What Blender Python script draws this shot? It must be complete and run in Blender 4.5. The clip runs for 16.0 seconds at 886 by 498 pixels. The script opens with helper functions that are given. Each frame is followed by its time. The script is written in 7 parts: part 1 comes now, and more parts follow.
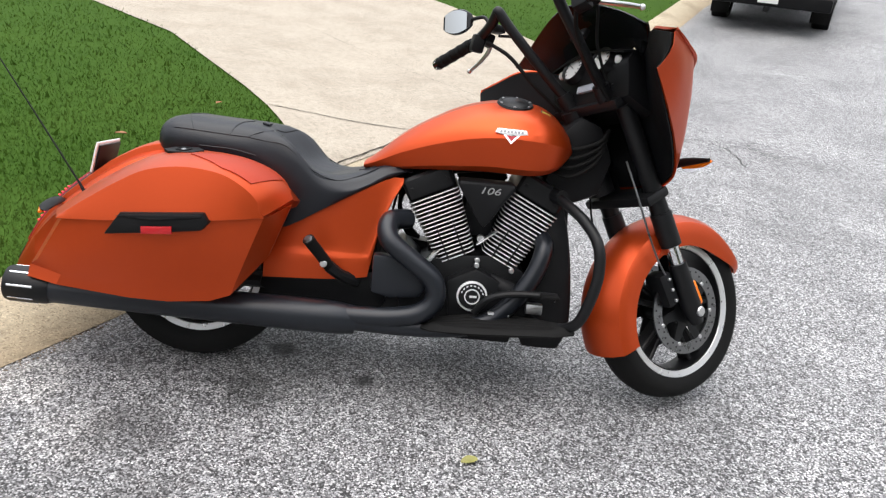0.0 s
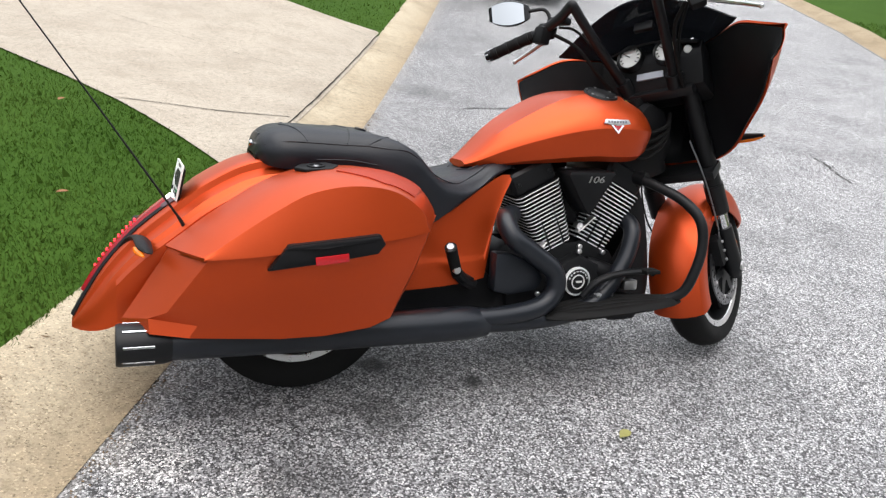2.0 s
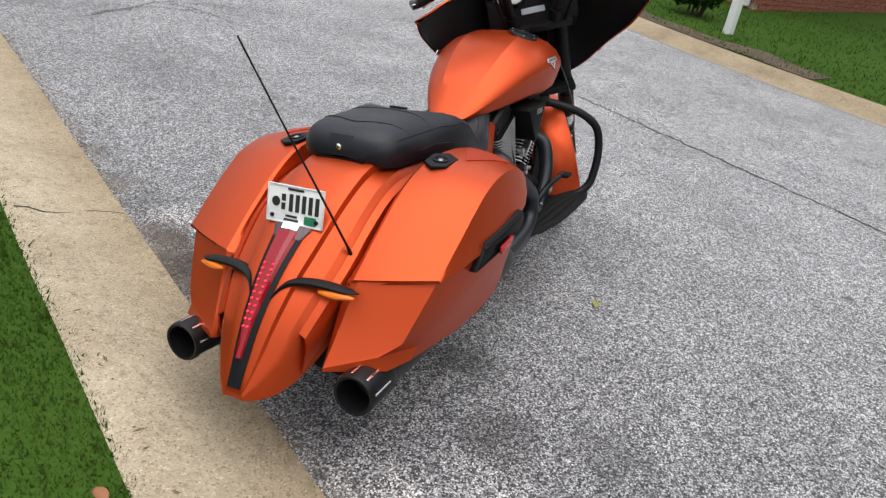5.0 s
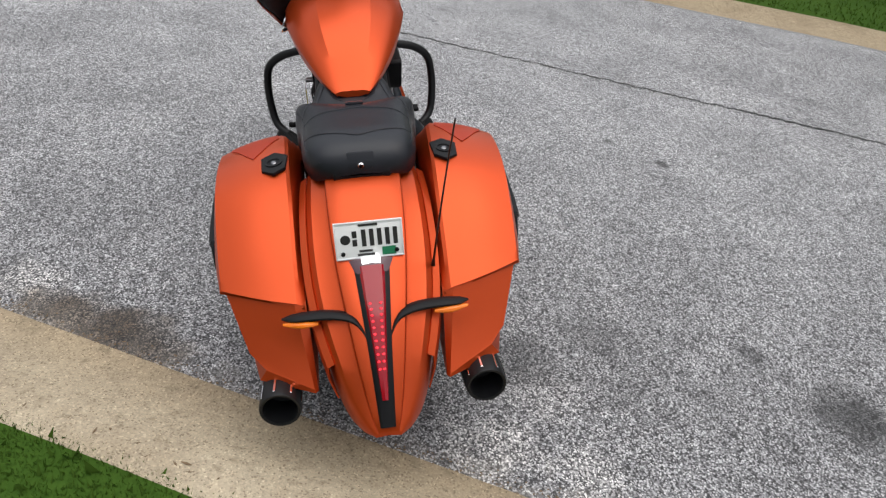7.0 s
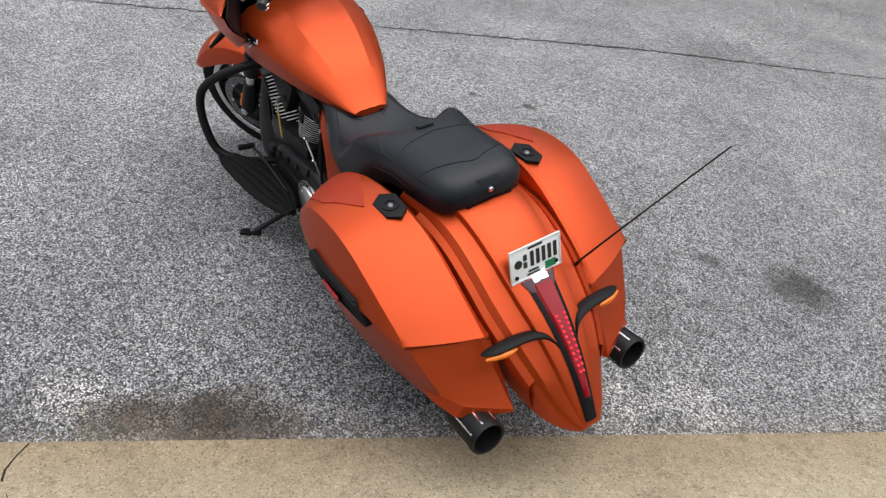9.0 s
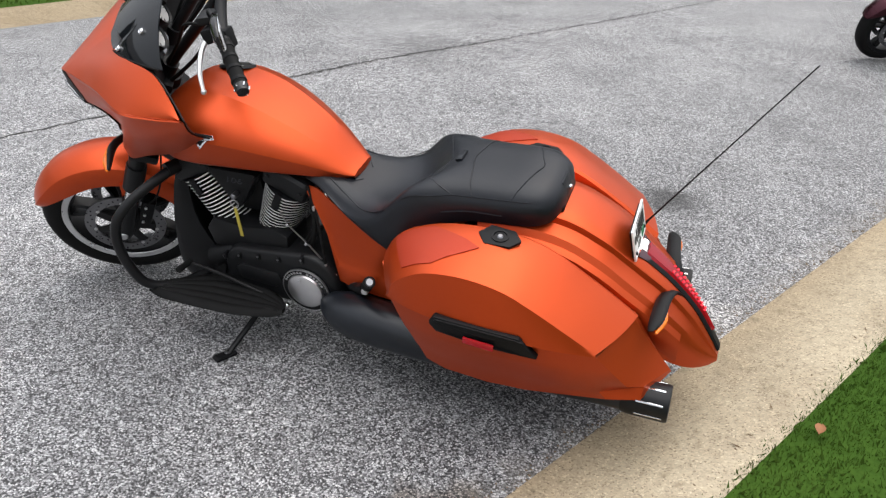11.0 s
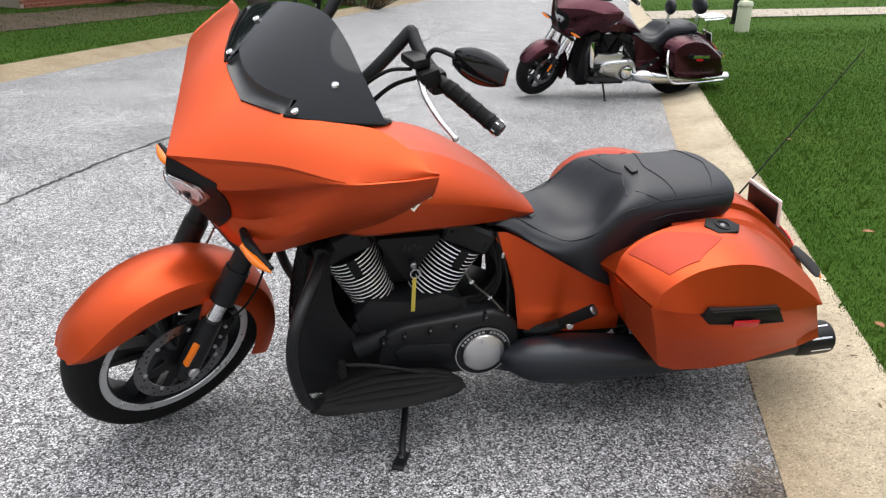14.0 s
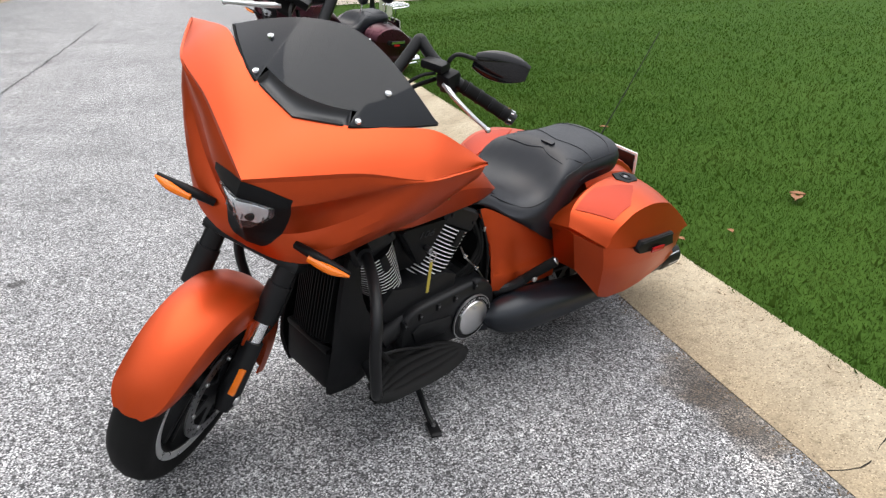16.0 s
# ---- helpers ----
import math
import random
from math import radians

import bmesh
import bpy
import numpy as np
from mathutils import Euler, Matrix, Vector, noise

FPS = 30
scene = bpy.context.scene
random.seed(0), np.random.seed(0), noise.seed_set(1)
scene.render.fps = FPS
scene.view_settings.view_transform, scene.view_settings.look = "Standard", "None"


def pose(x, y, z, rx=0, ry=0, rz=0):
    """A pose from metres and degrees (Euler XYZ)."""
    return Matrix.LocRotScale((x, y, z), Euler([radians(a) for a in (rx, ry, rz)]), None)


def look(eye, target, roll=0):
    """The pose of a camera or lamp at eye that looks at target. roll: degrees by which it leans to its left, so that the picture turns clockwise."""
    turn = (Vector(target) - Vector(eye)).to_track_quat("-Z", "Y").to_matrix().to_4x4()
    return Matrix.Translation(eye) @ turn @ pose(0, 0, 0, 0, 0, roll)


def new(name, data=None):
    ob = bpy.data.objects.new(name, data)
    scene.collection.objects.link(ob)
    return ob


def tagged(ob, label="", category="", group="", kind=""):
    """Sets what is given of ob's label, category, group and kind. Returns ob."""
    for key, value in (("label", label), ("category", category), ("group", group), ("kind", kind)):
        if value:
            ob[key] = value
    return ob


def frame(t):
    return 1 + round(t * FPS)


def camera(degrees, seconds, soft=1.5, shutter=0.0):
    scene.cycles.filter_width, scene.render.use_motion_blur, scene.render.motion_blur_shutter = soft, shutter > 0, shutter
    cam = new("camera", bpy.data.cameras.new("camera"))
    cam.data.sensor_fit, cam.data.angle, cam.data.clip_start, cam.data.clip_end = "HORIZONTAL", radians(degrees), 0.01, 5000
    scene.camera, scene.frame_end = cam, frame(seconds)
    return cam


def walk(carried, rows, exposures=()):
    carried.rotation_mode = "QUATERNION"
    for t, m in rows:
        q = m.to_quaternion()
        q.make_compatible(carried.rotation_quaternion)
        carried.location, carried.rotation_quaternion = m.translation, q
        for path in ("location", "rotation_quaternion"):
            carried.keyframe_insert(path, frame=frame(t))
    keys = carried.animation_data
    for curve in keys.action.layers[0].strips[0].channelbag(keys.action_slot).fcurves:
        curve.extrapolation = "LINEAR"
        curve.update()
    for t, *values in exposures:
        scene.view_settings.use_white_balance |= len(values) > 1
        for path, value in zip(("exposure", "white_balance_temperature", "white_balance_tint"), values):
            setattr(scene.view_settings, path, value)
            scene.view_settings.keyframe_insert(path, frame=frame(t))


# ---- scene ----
cam = camera(61.3, 16.0, soft=1.3)
METRES, EYE, TILT, LEAN, TURN = 8.982, 1.5, 0.0, 0.0, 0.0
PATH = [
    (0, (0.757, -2.365, 1.421), (0.812, -0.509, 0.678), 6.2),
    (0.5, (0.52, -2.285, 1.395), (0.633, -0.44, 0.631), 5.5),
    (1, (0.246, -2.249, 1.417), (0.461, -0.413, 0.654), 6.9),
    (1.5, (-0.109, -2.271, 1.4), (0.387, -0.488, 0.641), 6.5),
    (2, (-0.498, -2.086, 1.364), (0.287, -0.401, 0.627), 7.7),
    (2.5, (-0.688, -1.987, 1.393), (0.182, -0.364, 0.612), 8.0),
    (3, (-1.047, -1.826, 1.351), (0.099, -0.38, 0.58), 7.9),
    (3.5, (-1.221, -1.616, 1.308), (0.022, -0.275, 0.497), 8.5),
    (4, (-1.413, -1.363, 1.324), (-0.023, -0.216, 0.457), 8.5),
    (4.5, (-1.706, -1.123, 1.432), (-0.109, -0.274, 0.578), 10.6),
    (4.7, (-1.766, -1.05, 1.457), (-0.144, -0.269, 0.585), 11.0),
    (6.8, (-2.011, 0.18, 1.65), (-0.308, -0.123, 0.647), 7.2),
    (7, (-2.001, 0.285, 1.671), (-0.337, -0.094, 0.627), 8.8),
    (7.5, (-1.929, 0.603, 1.693), (-0.349, -0.045, 0.653), 8.8),
    (8, (-1.836, 0.854, 1.731), (-0.329, 0.116, 0.643), 8.2),
    (8.5, (-1.673, 1.124, 1.754), (-0.261, 0.208, 0.672), 7.2),
    (8.7, (-1.613, 1.235, 1.761), (-0.245, 0.266, 0.67), 8.1),
    (10.8, (-0.578, 2.11, 1.685), (0.021, 0.472, 0.705), 2.0),
    (11, (-0.484, 2.13, 1.65), (0.121, 0.485, 0.686), 1.0),
    (11.5, (-0.181, 2.162, 1.607), (0.35, 0.461, 0.7), 0.0),
    (12, (0.133, 2.248, 1.54), (0.438, 0.486, 0.646), 2.1),
    (12.5, (0.413, 2.251, 1.489), (0.496, 0.471, 0.579), 2.3),
    (13, (0.713, 2.198, 1.476), (0.748, 0.363, 0.683), 0.7),
    (13.5, (1.083, 2.248, 1.463), (0.815, 0.404, 0.736), 0.9),
    (14, (1.38, 2.188, 1.451), (0.883, 0.401, 0.703), 1.2),
    (14.5, (1.641, 2.139, 1.488), (0.906, 0.429, 0.755), 0.9),
    (15, (1.969, 2.113, 1.505), (1.001, 0.526, 0.768), 0.4),
    (15.5, (2.198, 1.982, 1.476), (1.064, 0.533, 0.693), 1.6),
    (16, (2.426, 1.87, 1.505), (1.137, 0.541, 0.748), 1.3),
]
walk(cam, [(t, look(eye, target, roll)) for t, eye, target, roll in PATH], [(0.0, 0.92), (2.5, 0.83), (4.0, 0.64), (4.7, 0.5), (6.8, 0.28), (8.7, 0.28), (10.8, 0.6), (12.5, 0.86), (14.5, 0.86), (16.0, 0.80)])

# ---- world, sun and exposure ----
world = bpy.data.worlds.new("sky")
scene.world = world
world.use_nodes = True
_wn = world.node_tree.nodes
_sky = _wn.new("ShaderNodeTexSky")
_sky.sky_type = "NISHITA"
_sky.sun_disc = False
_sky.sun_elevation = radians(58)
_sky.sun_rotation = radians(200)
_sky.air_density, _sky.dust_density, _sky.ozone_density = 1.0, 4.0, 1.0
_soft = _wn.new("ShaderNodeMix")
_soft.data_type = "RGBA"
_soft.inputs[0].default_value = 0.75
_soft.inputs[7].default_value = (7.2, 7.3, 7.5, 1)
world.node_tree.links.new(_sky.outputs[0], _soft.inputs[6])
# an overcast sky is about three times as bright overhead as at the horizon
_dir = _wn.new("ShaderNodeTexCoord")
_sep = _wn.new("ShaderNodeSeparateXYZ")
_rise = _wn.new("ShaderNodeMapRange")
_rise.inputs[1].default_value, _rise.inputs[2].default_value, _rise.inputs[3].default_value, _rise.inputs[4].default_value = 0.02, 0.95, 0.36, 1.62
_dome = _wn.new("ShaderNodeVectorMath")
_dome.operation = "SCALE"
world.node_tree.links.new(_dir.outputs["Generated"], _sep.inputs[0])
world.node_tree.links.new(_sep.outputs["Z"], _rise.inputs[0])
world.node_tree.links.new(_soft.outputs[2], _dome.inputs[0])
world.node_tree.links.new(_rise.outputs[0], _dome.inputs["Scale"])
world.node_tree.links.new(_dome.outputs[0], _wn["Background"].inputs[0])
_wn["Background"].inputs[1].default_value = 0.132
sun = new("sun", bpy.data.lights.new("sun", "SUN"))
sun.data.energy, sun.data.angle, sun.data.color = 1.3, radians(66), (1.0, 0.97, 0.92)
sun.matrix_world = look((-4, 3, 25), (0, 0, 0))


# ---- materials ----
def nodes_of(name, base=(0.5, 0.5, 0.5), rough=0.5, metal=0.0, **extra):
    m = bpy.data.materials.new(name)
    m.use_nodes = True
    n = m.node_tree.nodes
    b = n["Principled BSDF"]
    b.inputs["Base Color"].default_value = (*base, 1)
    b.inputs["Roughness"].default_value = rough
    b.inputs["Metallic"].default_value = metal
    for k, v in extra.items():
        b.inputs[k.replace("_", " ")].default_value = v
    return m, n, m.node_tree.links, b


def surface(name, base, rough, metal=0.0, vary=0.12, scale=6.0, fine=180.0, bump=0.05, rough_vary=0.1, gloss=0.5, **extra):
    """A painted, cast or moulded surface: cloudy variation, fine grain and slightly uneven gloss."""
    m, n, l, b = nodes_of(name, base, rough, metal, **extra)
    b.inputs["Specular IOR Level"].default_value = gloss
    co = n.new("ShaderNodeTexCoord")
    big = n.new("ShaderNodeTexNoise")
    big.inputs["Scale"].default_value, big.inputs["Detail"].default_value = scale, 5
    small = n.new("ShaderNodeTexNoise")
    small.inputs["Scale"].default_value, small.inputs["Detail"].default_value = fine, 2
    l.new(co.outputs["Object"], big.inputs["Vector"])
    l.new(co.outputs["Object"], small.inputs["Vector"])
    mixc = n.new("ShaderNodeMix")
    mixc.data_type = "RGBA"
    mixc.inputs[6].default_value = (*[max(0, c * (1 - vary)) for c in base], 1)
    mixc.inputs[7].default_value = (*[min(1, c * (1 + vary) + 0.004 * vary) for c in base], 1)
    l.new(big.outputs["Fac"], mixc.inputs[0])
    l.new(mixc.outputs[2], b.inputs["Base Color"])
    rr = n.new("ShaderNodeMapRange")
    rr.inputs[3].default_value, rr.inputs[4].default_value = max(0.02, rough - rough_vary), min(1, rough + rough_vary)
    l.new(big.outputs["Fac"], rr.inputs[0])
    l.new(rr.outputs[0], b.inputs["Roughness"])
    if bump:
        bp = n.new("ShaderNodeBump")
        bp.inputs["Strength"].default_value, bp.inputs["Distance"].default_value = bump, 0.002
        l.new(small.outputs["Fac"], bp.inputs["Height"])
        l.new(bp.outputs[0], b.inputs["Normal"])
    return m


def ramp(n, stops):
    r = n.new("ShaderNodeValToRGB")
    e = r.color_ramp.elements
    while len(e) < len(stops):
        e.new(0.5)
    for k, (p, c) in enumerate(stops):
        e[k].position = p
        e[k].color = (*c, 1) if len(c) == 3 else c
    return r


def asphalt_material():
    m, n, l, b = nodes_of("worn_asphalt", rough=0.62)
    b.inputs["Specular IOR Level"].default_value = 0.45
    co = n.new("ShaderNodeTexCoord")
    vor = n.new("ShaderNodeTexVoronoi")
    vor.inputs["Scale"].default_value, vor.inputs["Randomness"].default_value = 185, 1
    l.new(co.outputs["Object"], vor.inputs["Vector"])
    grey = n.new("ShaderNodeSeparateColor")
    l.new(vor.outputs["Color"], grey.inputs[0])
    stones = ramp(n, [(0.0, (0.016, 0.016, 0.018)), (0.24, (0.050, 0.050, 0.053)), (0.38, (0.150, 0.150, 0.156)), (0.62, (0.275, 0.273, 0.281)), (0.80, (0.43, 0.43, 0.436)), (1.0, (0.64, 0.635, 0.638))])
    l.new(grey.outputs[0], stones.inputs[0])
    gap = n.new("ShaderNodeMapRange")
    gap.inputs[1].default_value, gap.inputs[2].default_value, gap.inputs[3].default_value, gap.inputs[4].default_value = 0.40, 0.90, 1.0, 0.25
    l.new(vor.outputs["Distance"], gap.inputs[0])
    mul = n.new("ShaderNodeMix")
    mul.data_type, mul.blend_type = "RGBA", "MULTIPLY"
    mul.inputs[0].default_value = 1
    l.new(stones.outputs[0], mul.inputs[6])
    l.new(gap.outputs[0], mul.inputs[7])
    big = n.new("ShaderNodeTexNoise")
    big.inputs["Scale"].default_value, big.inputs["Detail"].default_value, big.inputs["Roughness"].default_value = 1.3, 6, 0.65
    l.new(co.outputs["Object"], big.inputs["Vector"])
    tone = ramp(n, [(0.3, (0.72, 0.72, 0.72)), (0.5, (0.97, 0.97, 0.97)), (0.7, (1.18, 1.18, 1.17))])
    l.new(big.outputs["Fac"], tone.inputs[0])
    # clusters of larger stones and pits, still told apart further off
    coarse = n.new("ShaderNodeTexVoronoi")
    coarse.inputs["Scale"].default_value = 46
    l.new(co.outputs["Object"], coarse.inputs["Vector"])
    grey2 = n.new("ShaderNodeSeparateColor")
    l.new(coarse.outputs["Color"], grey2.inputs[0])
    lumps = ramp(n, [(0.0, (0.72, 0.72, 0.72)), (0.3, (0.94, 0.94, 0.94)), (0.7, (1.04, 1.04, 1.04)), (1.0, (1.18, 1.18, 1.18))])
    l.new(grey2.outputs[1], lumps.inputs[0])
    mul3 = n.new("ShaderNodeMix")
    mul3.data_type, mul3.blend_type = "RGBA", "MULTIPLY"
    mul3.inputs[0].default_value = 1
    l.new(mul.outputs[2], mul3.inputs[6])
    l.new(lumps.outputs[0], mul3.inputs[7])
    mul2 = n.new("ShaderNodeMix")
    mul2.data_type, mul2.blend_type = "RGBA", "MULTIPLY"
    mul2.inputs[0].default_value = 1
    l.new(mul3.outputs[2], mul2.inputs[6])
    l.new(tone.outputs[0], mul2.inputs[7])
    last = mul2.outputs[2]
    wob = n.new("ShaderNodeTexNoise")
    wob.inputs["Scale"].default_value, wob.inputs["Detail"].default_value = 9, 5
    l.new(co.outputs["Object"], wob.inputs["Vector"])
    # oil drips, tyre marks, brown silt and bleached patches
    oil, silt, pale = (1.0, 1.0, 1.0), (0.72, 0.86, 1.0), (-1.0, -0.95, -0.85)
    for x, y, r, dark, tone in ((0.60, -0.12, 0.045, 0.85, oil), (0.29, 0.05, 0.05, 0.85, oil), (0.23, -0.24, 0.12, 0.5, oil), (-0.06, -0.50, 0.14, 0.4, oil), (-0.34, -1.63, 0.15, 0.68, oil), (-0.02, -1.42, 0.06, 0.5, oil), (1.67, -1.75, 0.045, 0.75, oil), (1.95, -1.52, 0.04, 0.7, oil), (0.08, -0.81, 0.13, 0.35, oil), (0.36, 1.36, 0.14, 0.3, oil), (0.16, 1.02, 0.12, 0.85, silt), (0.07, 0.89, 0.11, 0.9, silt), (0.22, 1.14, 0.10, 0.7, silt), (-0.04, 0.74, 0.10, 0.65, silt), (0.42, 1.62, 0.12, 0.5, silt), (0.58, 1.98, 0.10, 0.45, silt), (0.36, 1.22, 0.11, 0.7, pale), (-0.48, -0.30, 0.15, 0.6, pale), (-0.62, -0.60, 0.12, 0.5, pale), (-0.22, -0.55, 0.14, 0.25, pale), (2.15, 4.55, 0.3, 0.3, oil), (0.02, 0.82, 0.16, 0.7, silt), (1.9, -4.2, 0.5, 0.25, oil)):
        dist = n.new("ShaderNodeVectorMath")
        dist.operation = "DISTANCE"
        dist.inputs[1].default_value = (x, y, 0)
        l.new(co.outputs["Object"], dist.inputs[0])
        add = n.new("ShaderNodeMath")
        add.operation = "MULTIPLY_ADD"
        add.inputs[1].default_value, add.inputs[2].default_value = r * 1.8, -r * 0.9
        l.new(wob.outputs["Fac"], add.inputs[0])
        edge = n.new("ShaderNodeMath")
        edge.operation = "ADD"
        l.new(dist.outputs["Value"], edge.inputs[0])
        l.new(add.outputs[0], edge.inputs[1])
        mask = n.new("ShaderNodeMapRange")
        mask.interpolation_type = "SMOOTHSTEP"
        mask.inputs[1].default_value, mask.inputs[2].default_value, mask.inputs[3].default_value, mask.inputs[4].default_value = r * 0.45, r * 1.35, dark, 0.0
        l.new(edge.outputs[0], mask.inputs[0])
        st = n.new("ShaderNodeMix")
        st.data_type, st.blend_type = "RGBA", "MULTIPLY"
        st.inputs[7].default_value = (*[1 - q if q > 0 else 1 - q * 0.9 for q in tone], 1)
        if tone is silt:
            st.inputs[7].default_value = (0.34, 0.25, 0.16, 1)
        l.new(mask.outputs[0], st.inputs[0])
        l.new(last, st.inputs[6])
        last = st.outputs[2]
    # pale sand washed along the gutter
    along = n.new("ShaderNodeVectorMath")
    along.operation = "DOT_PRODUCT"
    along.inputs[1].default_value = (0.895, -0.446, 0)
    l.new(co.outputs["Object"], along.inputs[0])
    band = n.new("ShaderNodeMath")
    band.operation = "MULTIPLY_ADD"
    band.inputs[1].default_value, band.inputs[2].default_value = 0.5, 0.16
    l.new(wob.outputs["Fac"], band.inputs[0])
    diff = n.new("ShaderNodeMath")
    diff.operation = "ADD"
    l.new(along.outputs["Value"], diff.inputs[0])
    l.new(band.outputs[0], diff.inputs[1])
    sandy = n.new("ShaderNodeMapRange")
    sandy.interpolation_type = "SMOOTHSTEP"
    sandy.inputs[1].default_value, sandy.inputs[2].default_value, sandy.inputs[3].default_value, sandy.inputs[4].default_value = 0.0, 0.14, 0.14, 0.0
    l.new(diff.outputs[0], sandy.inputs[0])
    dust = n.new("ShaderNodeMix")
    dust.data_type = "RGBA"
    dust.inputs[7].default_value = (0.35, 0.315, 0.266, 1)
    l.new(sandy.outputs[0], dust.inputs[0])
    l.new(last, dust.inputs[6])
    # the asphalt turns paler from the strip by the kerb towards mid-road
    across_tone = n.new("ShaderNodeMapRange")
    across_tone.inputs[1].default_value, across_tone.inputs[2].default_value, across_tone.inputs[3].default_value, across_tone.inputs[4].default_value = -0.2, 3.4, 0.88, 1.20
    l.new(diff.outputs[0], across_tone.inputs[0])
    toned = n.new("ShaderNodeVectorMath")
    toned.operation = "SCALE"
    l.new(dust.outputs[2], toned.inputs[0])
    l.new(across_tone.outputs[0], toned.inputs["Scale"])
    l.new(toned.outputs[0], b.inputs["Base Color"])
    bp = n.new("ShaderNodeBump")
    bp.inputs["Strength"].default_value, bp.inputs["Distance"].default_value = 0.7, 0.003
    bp.invert = True
    l.new(vor.outputs["Distance"], bp.inputs["Height"])
    l.new(bp.outputs[0], b.inputs["Normal"])
    return m


def concrete_material(name, tint, stain, gutter=None):
    """Sandy concrete; gutter: colour of the grime that silts up along the asphalt's edge."""
    m, n, l, b = nodes_of(name, rough=0.88)
    co = n.new("ShaderNodeTexCoord")
    big = n.new("ShaderNodeTexNoise")
    big.inputs["Scale"].default_value, big.inputs["Detail"].default_value, big.inputs["Roughness"].default_value = 1.9, 5, 0.6
    mid = n.new("ShaderNodeTexNoise")
    mid.inputs["Scale"].default_value, mid.inputs["Detail"].default_value, mid.inputs["Roughness"].default_value = 22, 6, 0.7
    vor = n.new("ShaderNodeTexVoronoi")
    vor.inputs["Scale"].default_value = 190
    for q in (big, mid, vor):
        l.new(co.outputs["Object"], q.inputs["Vector"])
    base = ramp(n, [(0.32, stain), (0.55, tint), (0.8, tuple(min(1, c * 1.08) for c in tint))])
    l.new(big.outputs["Fac"], base.inputs[0])
    spots = ramp(n, [(0.30, (0.66, 0.64, 0.60)), (0.46, (0.98, 0.98, 0.98)), (0.70, (1.10, 1.09, 1.07))])
    l.new(mid.outputs["Fac"], spots.inputs[0])
    grey = n.new("ShaderNodeSeparateColor")
    l.new(vor.outputs["Color"], grey.inputs[0])
    sand = ramp(n, [(0.0, (0.50, 0.47, 0.44)), (0.12, (0.86, 0.85, 0.84)), (0.6, (1.0, 1.0, 0.99)), (0.92, (1.12, 1.11, 1.09)), (1.0, (1.45, 1.45, 1.45))])
    l.new(grey.outputs[0], sand.inputs[0])
    last = base.outputs[0]
    for q in (spots, sand):
        mu = n.new("ShaderNodeMix")
        mu.data_type, mu.blend_type = "RGBA", "MULTIPLY"
        mu.inputs[0].default_value = 1
        l.new(last, mu.inputs[6])
        l.new(q.outputs[0], mu.inputs[7])
        last = mu.outputs[2]
    if gutter:
        across = n.new("ShaderNodeVectorMath")
        across.operation = "DOT_PRODUCT"
        across.inputs[1].default_value = (0.895, -0.446, 0)
        l.new(co.outputs["Object"], across.inputs[0])
        wob = n.new("ShaderNodeMath")
        wob.operation = "MULTIPLY_ADD"
        wob.inputs[1].default_value = 0.45
        l.new(big.outputs["Fac"], wob.inputs[0])
        l.new(across.outputs["Value"], wob.inputs[2])
        silt = n.new("ShaderNodeMapRange")
        silt.interpolation_type = "SMOOTHSTEP"
        silt.inputs[1].default_value, silt.inputs[2].default_value, silt.inputs[3].default_value, silt.inputs[4].default_value = -0.52, -0.12, 0.0, 0.62
        l.new(wob.outputs[0], silt.inputs[0])
        dirt = n.new("ShaderNodeMix")
        dirt.data_type, dirt.blend_type = "RGBA", "MULTIPLY"
        dirt.inputs[7].default_value = (*gutter, 1)
        l.new(silt.outputs[0], dirt.inputs[0])
        l.new(last, dirt.inputs[6])
        last = dirt.outputs[2]
    l.new(last, b.inputs["Base Color"])
    bp = n.new("ShaderNodeBump")
    bp.inputs["Strength"].default_value, bp.inputs["Distance"].default_value = 0.45, 0.002
    l.new(vor.outputs["Distance"], bp.inputs["Height"])
    l.new(bp.outputs[0], b.inputs["Normal"])
    return m


def soil_grass_material():
    m, n, l, b = nodes_of("lawn_ground", rough=0.95)
    b.inputs["Specular IOR Level"].default_value = 0.05
    co = n.new("ShaderNodeTexCoord")
    big = n.new("ShaderNodeTexNoise")
    big.inputs["Scale"].default_value, big.inputs["Detail"].default_value, big.inputs["Roughness"].default_value = 0.9, 8, 0.7
    small = n.new("ShaderNodeTexNoise")
    small.inputs["Scale"].default_value, small.inputs["Detail"].default_value = 55, 4
    l.new(co.outputs["Object"], big.inputs["Vector"])
    l.new(co.outputs["Object"], small.inputs["Vector"])
    add = n.new("ShaderNodeMath")
    add.operation = "MULTIPLY_ADD"
    add.inputs[1].default_value = 0.5
    l.new(big.outputs["Fac"], add.inputs[0])
    half = n.new("ShaderNodeMath")
    half.operation = "MULTIPLY"
    half.inputs[1].default_value = 0.5
    l.new(small.outputs["Fac"], half.inputs[0])
    l.new(half.outputs[0], add.inputs[2])
    c = ramp(n, [(0.34, (0.025, 0.057, 0.008)), (0.5, (0.033, 0.070, 0.010)), (0.62, (0.040, 0.080, 0.012)), (0.75, (0.058, 0.087, 0.017))])
    l.new(add.outputs[0], c.inputs[0])
    l.new(c.outputs[0], b.inputs["Base Color"])
    bp = n.new("ShaderNodeBump")
    bp.inputs["Strength"].default_value, bp.inputs["Distance"].default_value = 0.35, 0.008
    l.new(small.outputs["Fac"], bp.inputs["Height"])
    l.new(bp.outputs[0], b.inputs["Normal"])
    return m


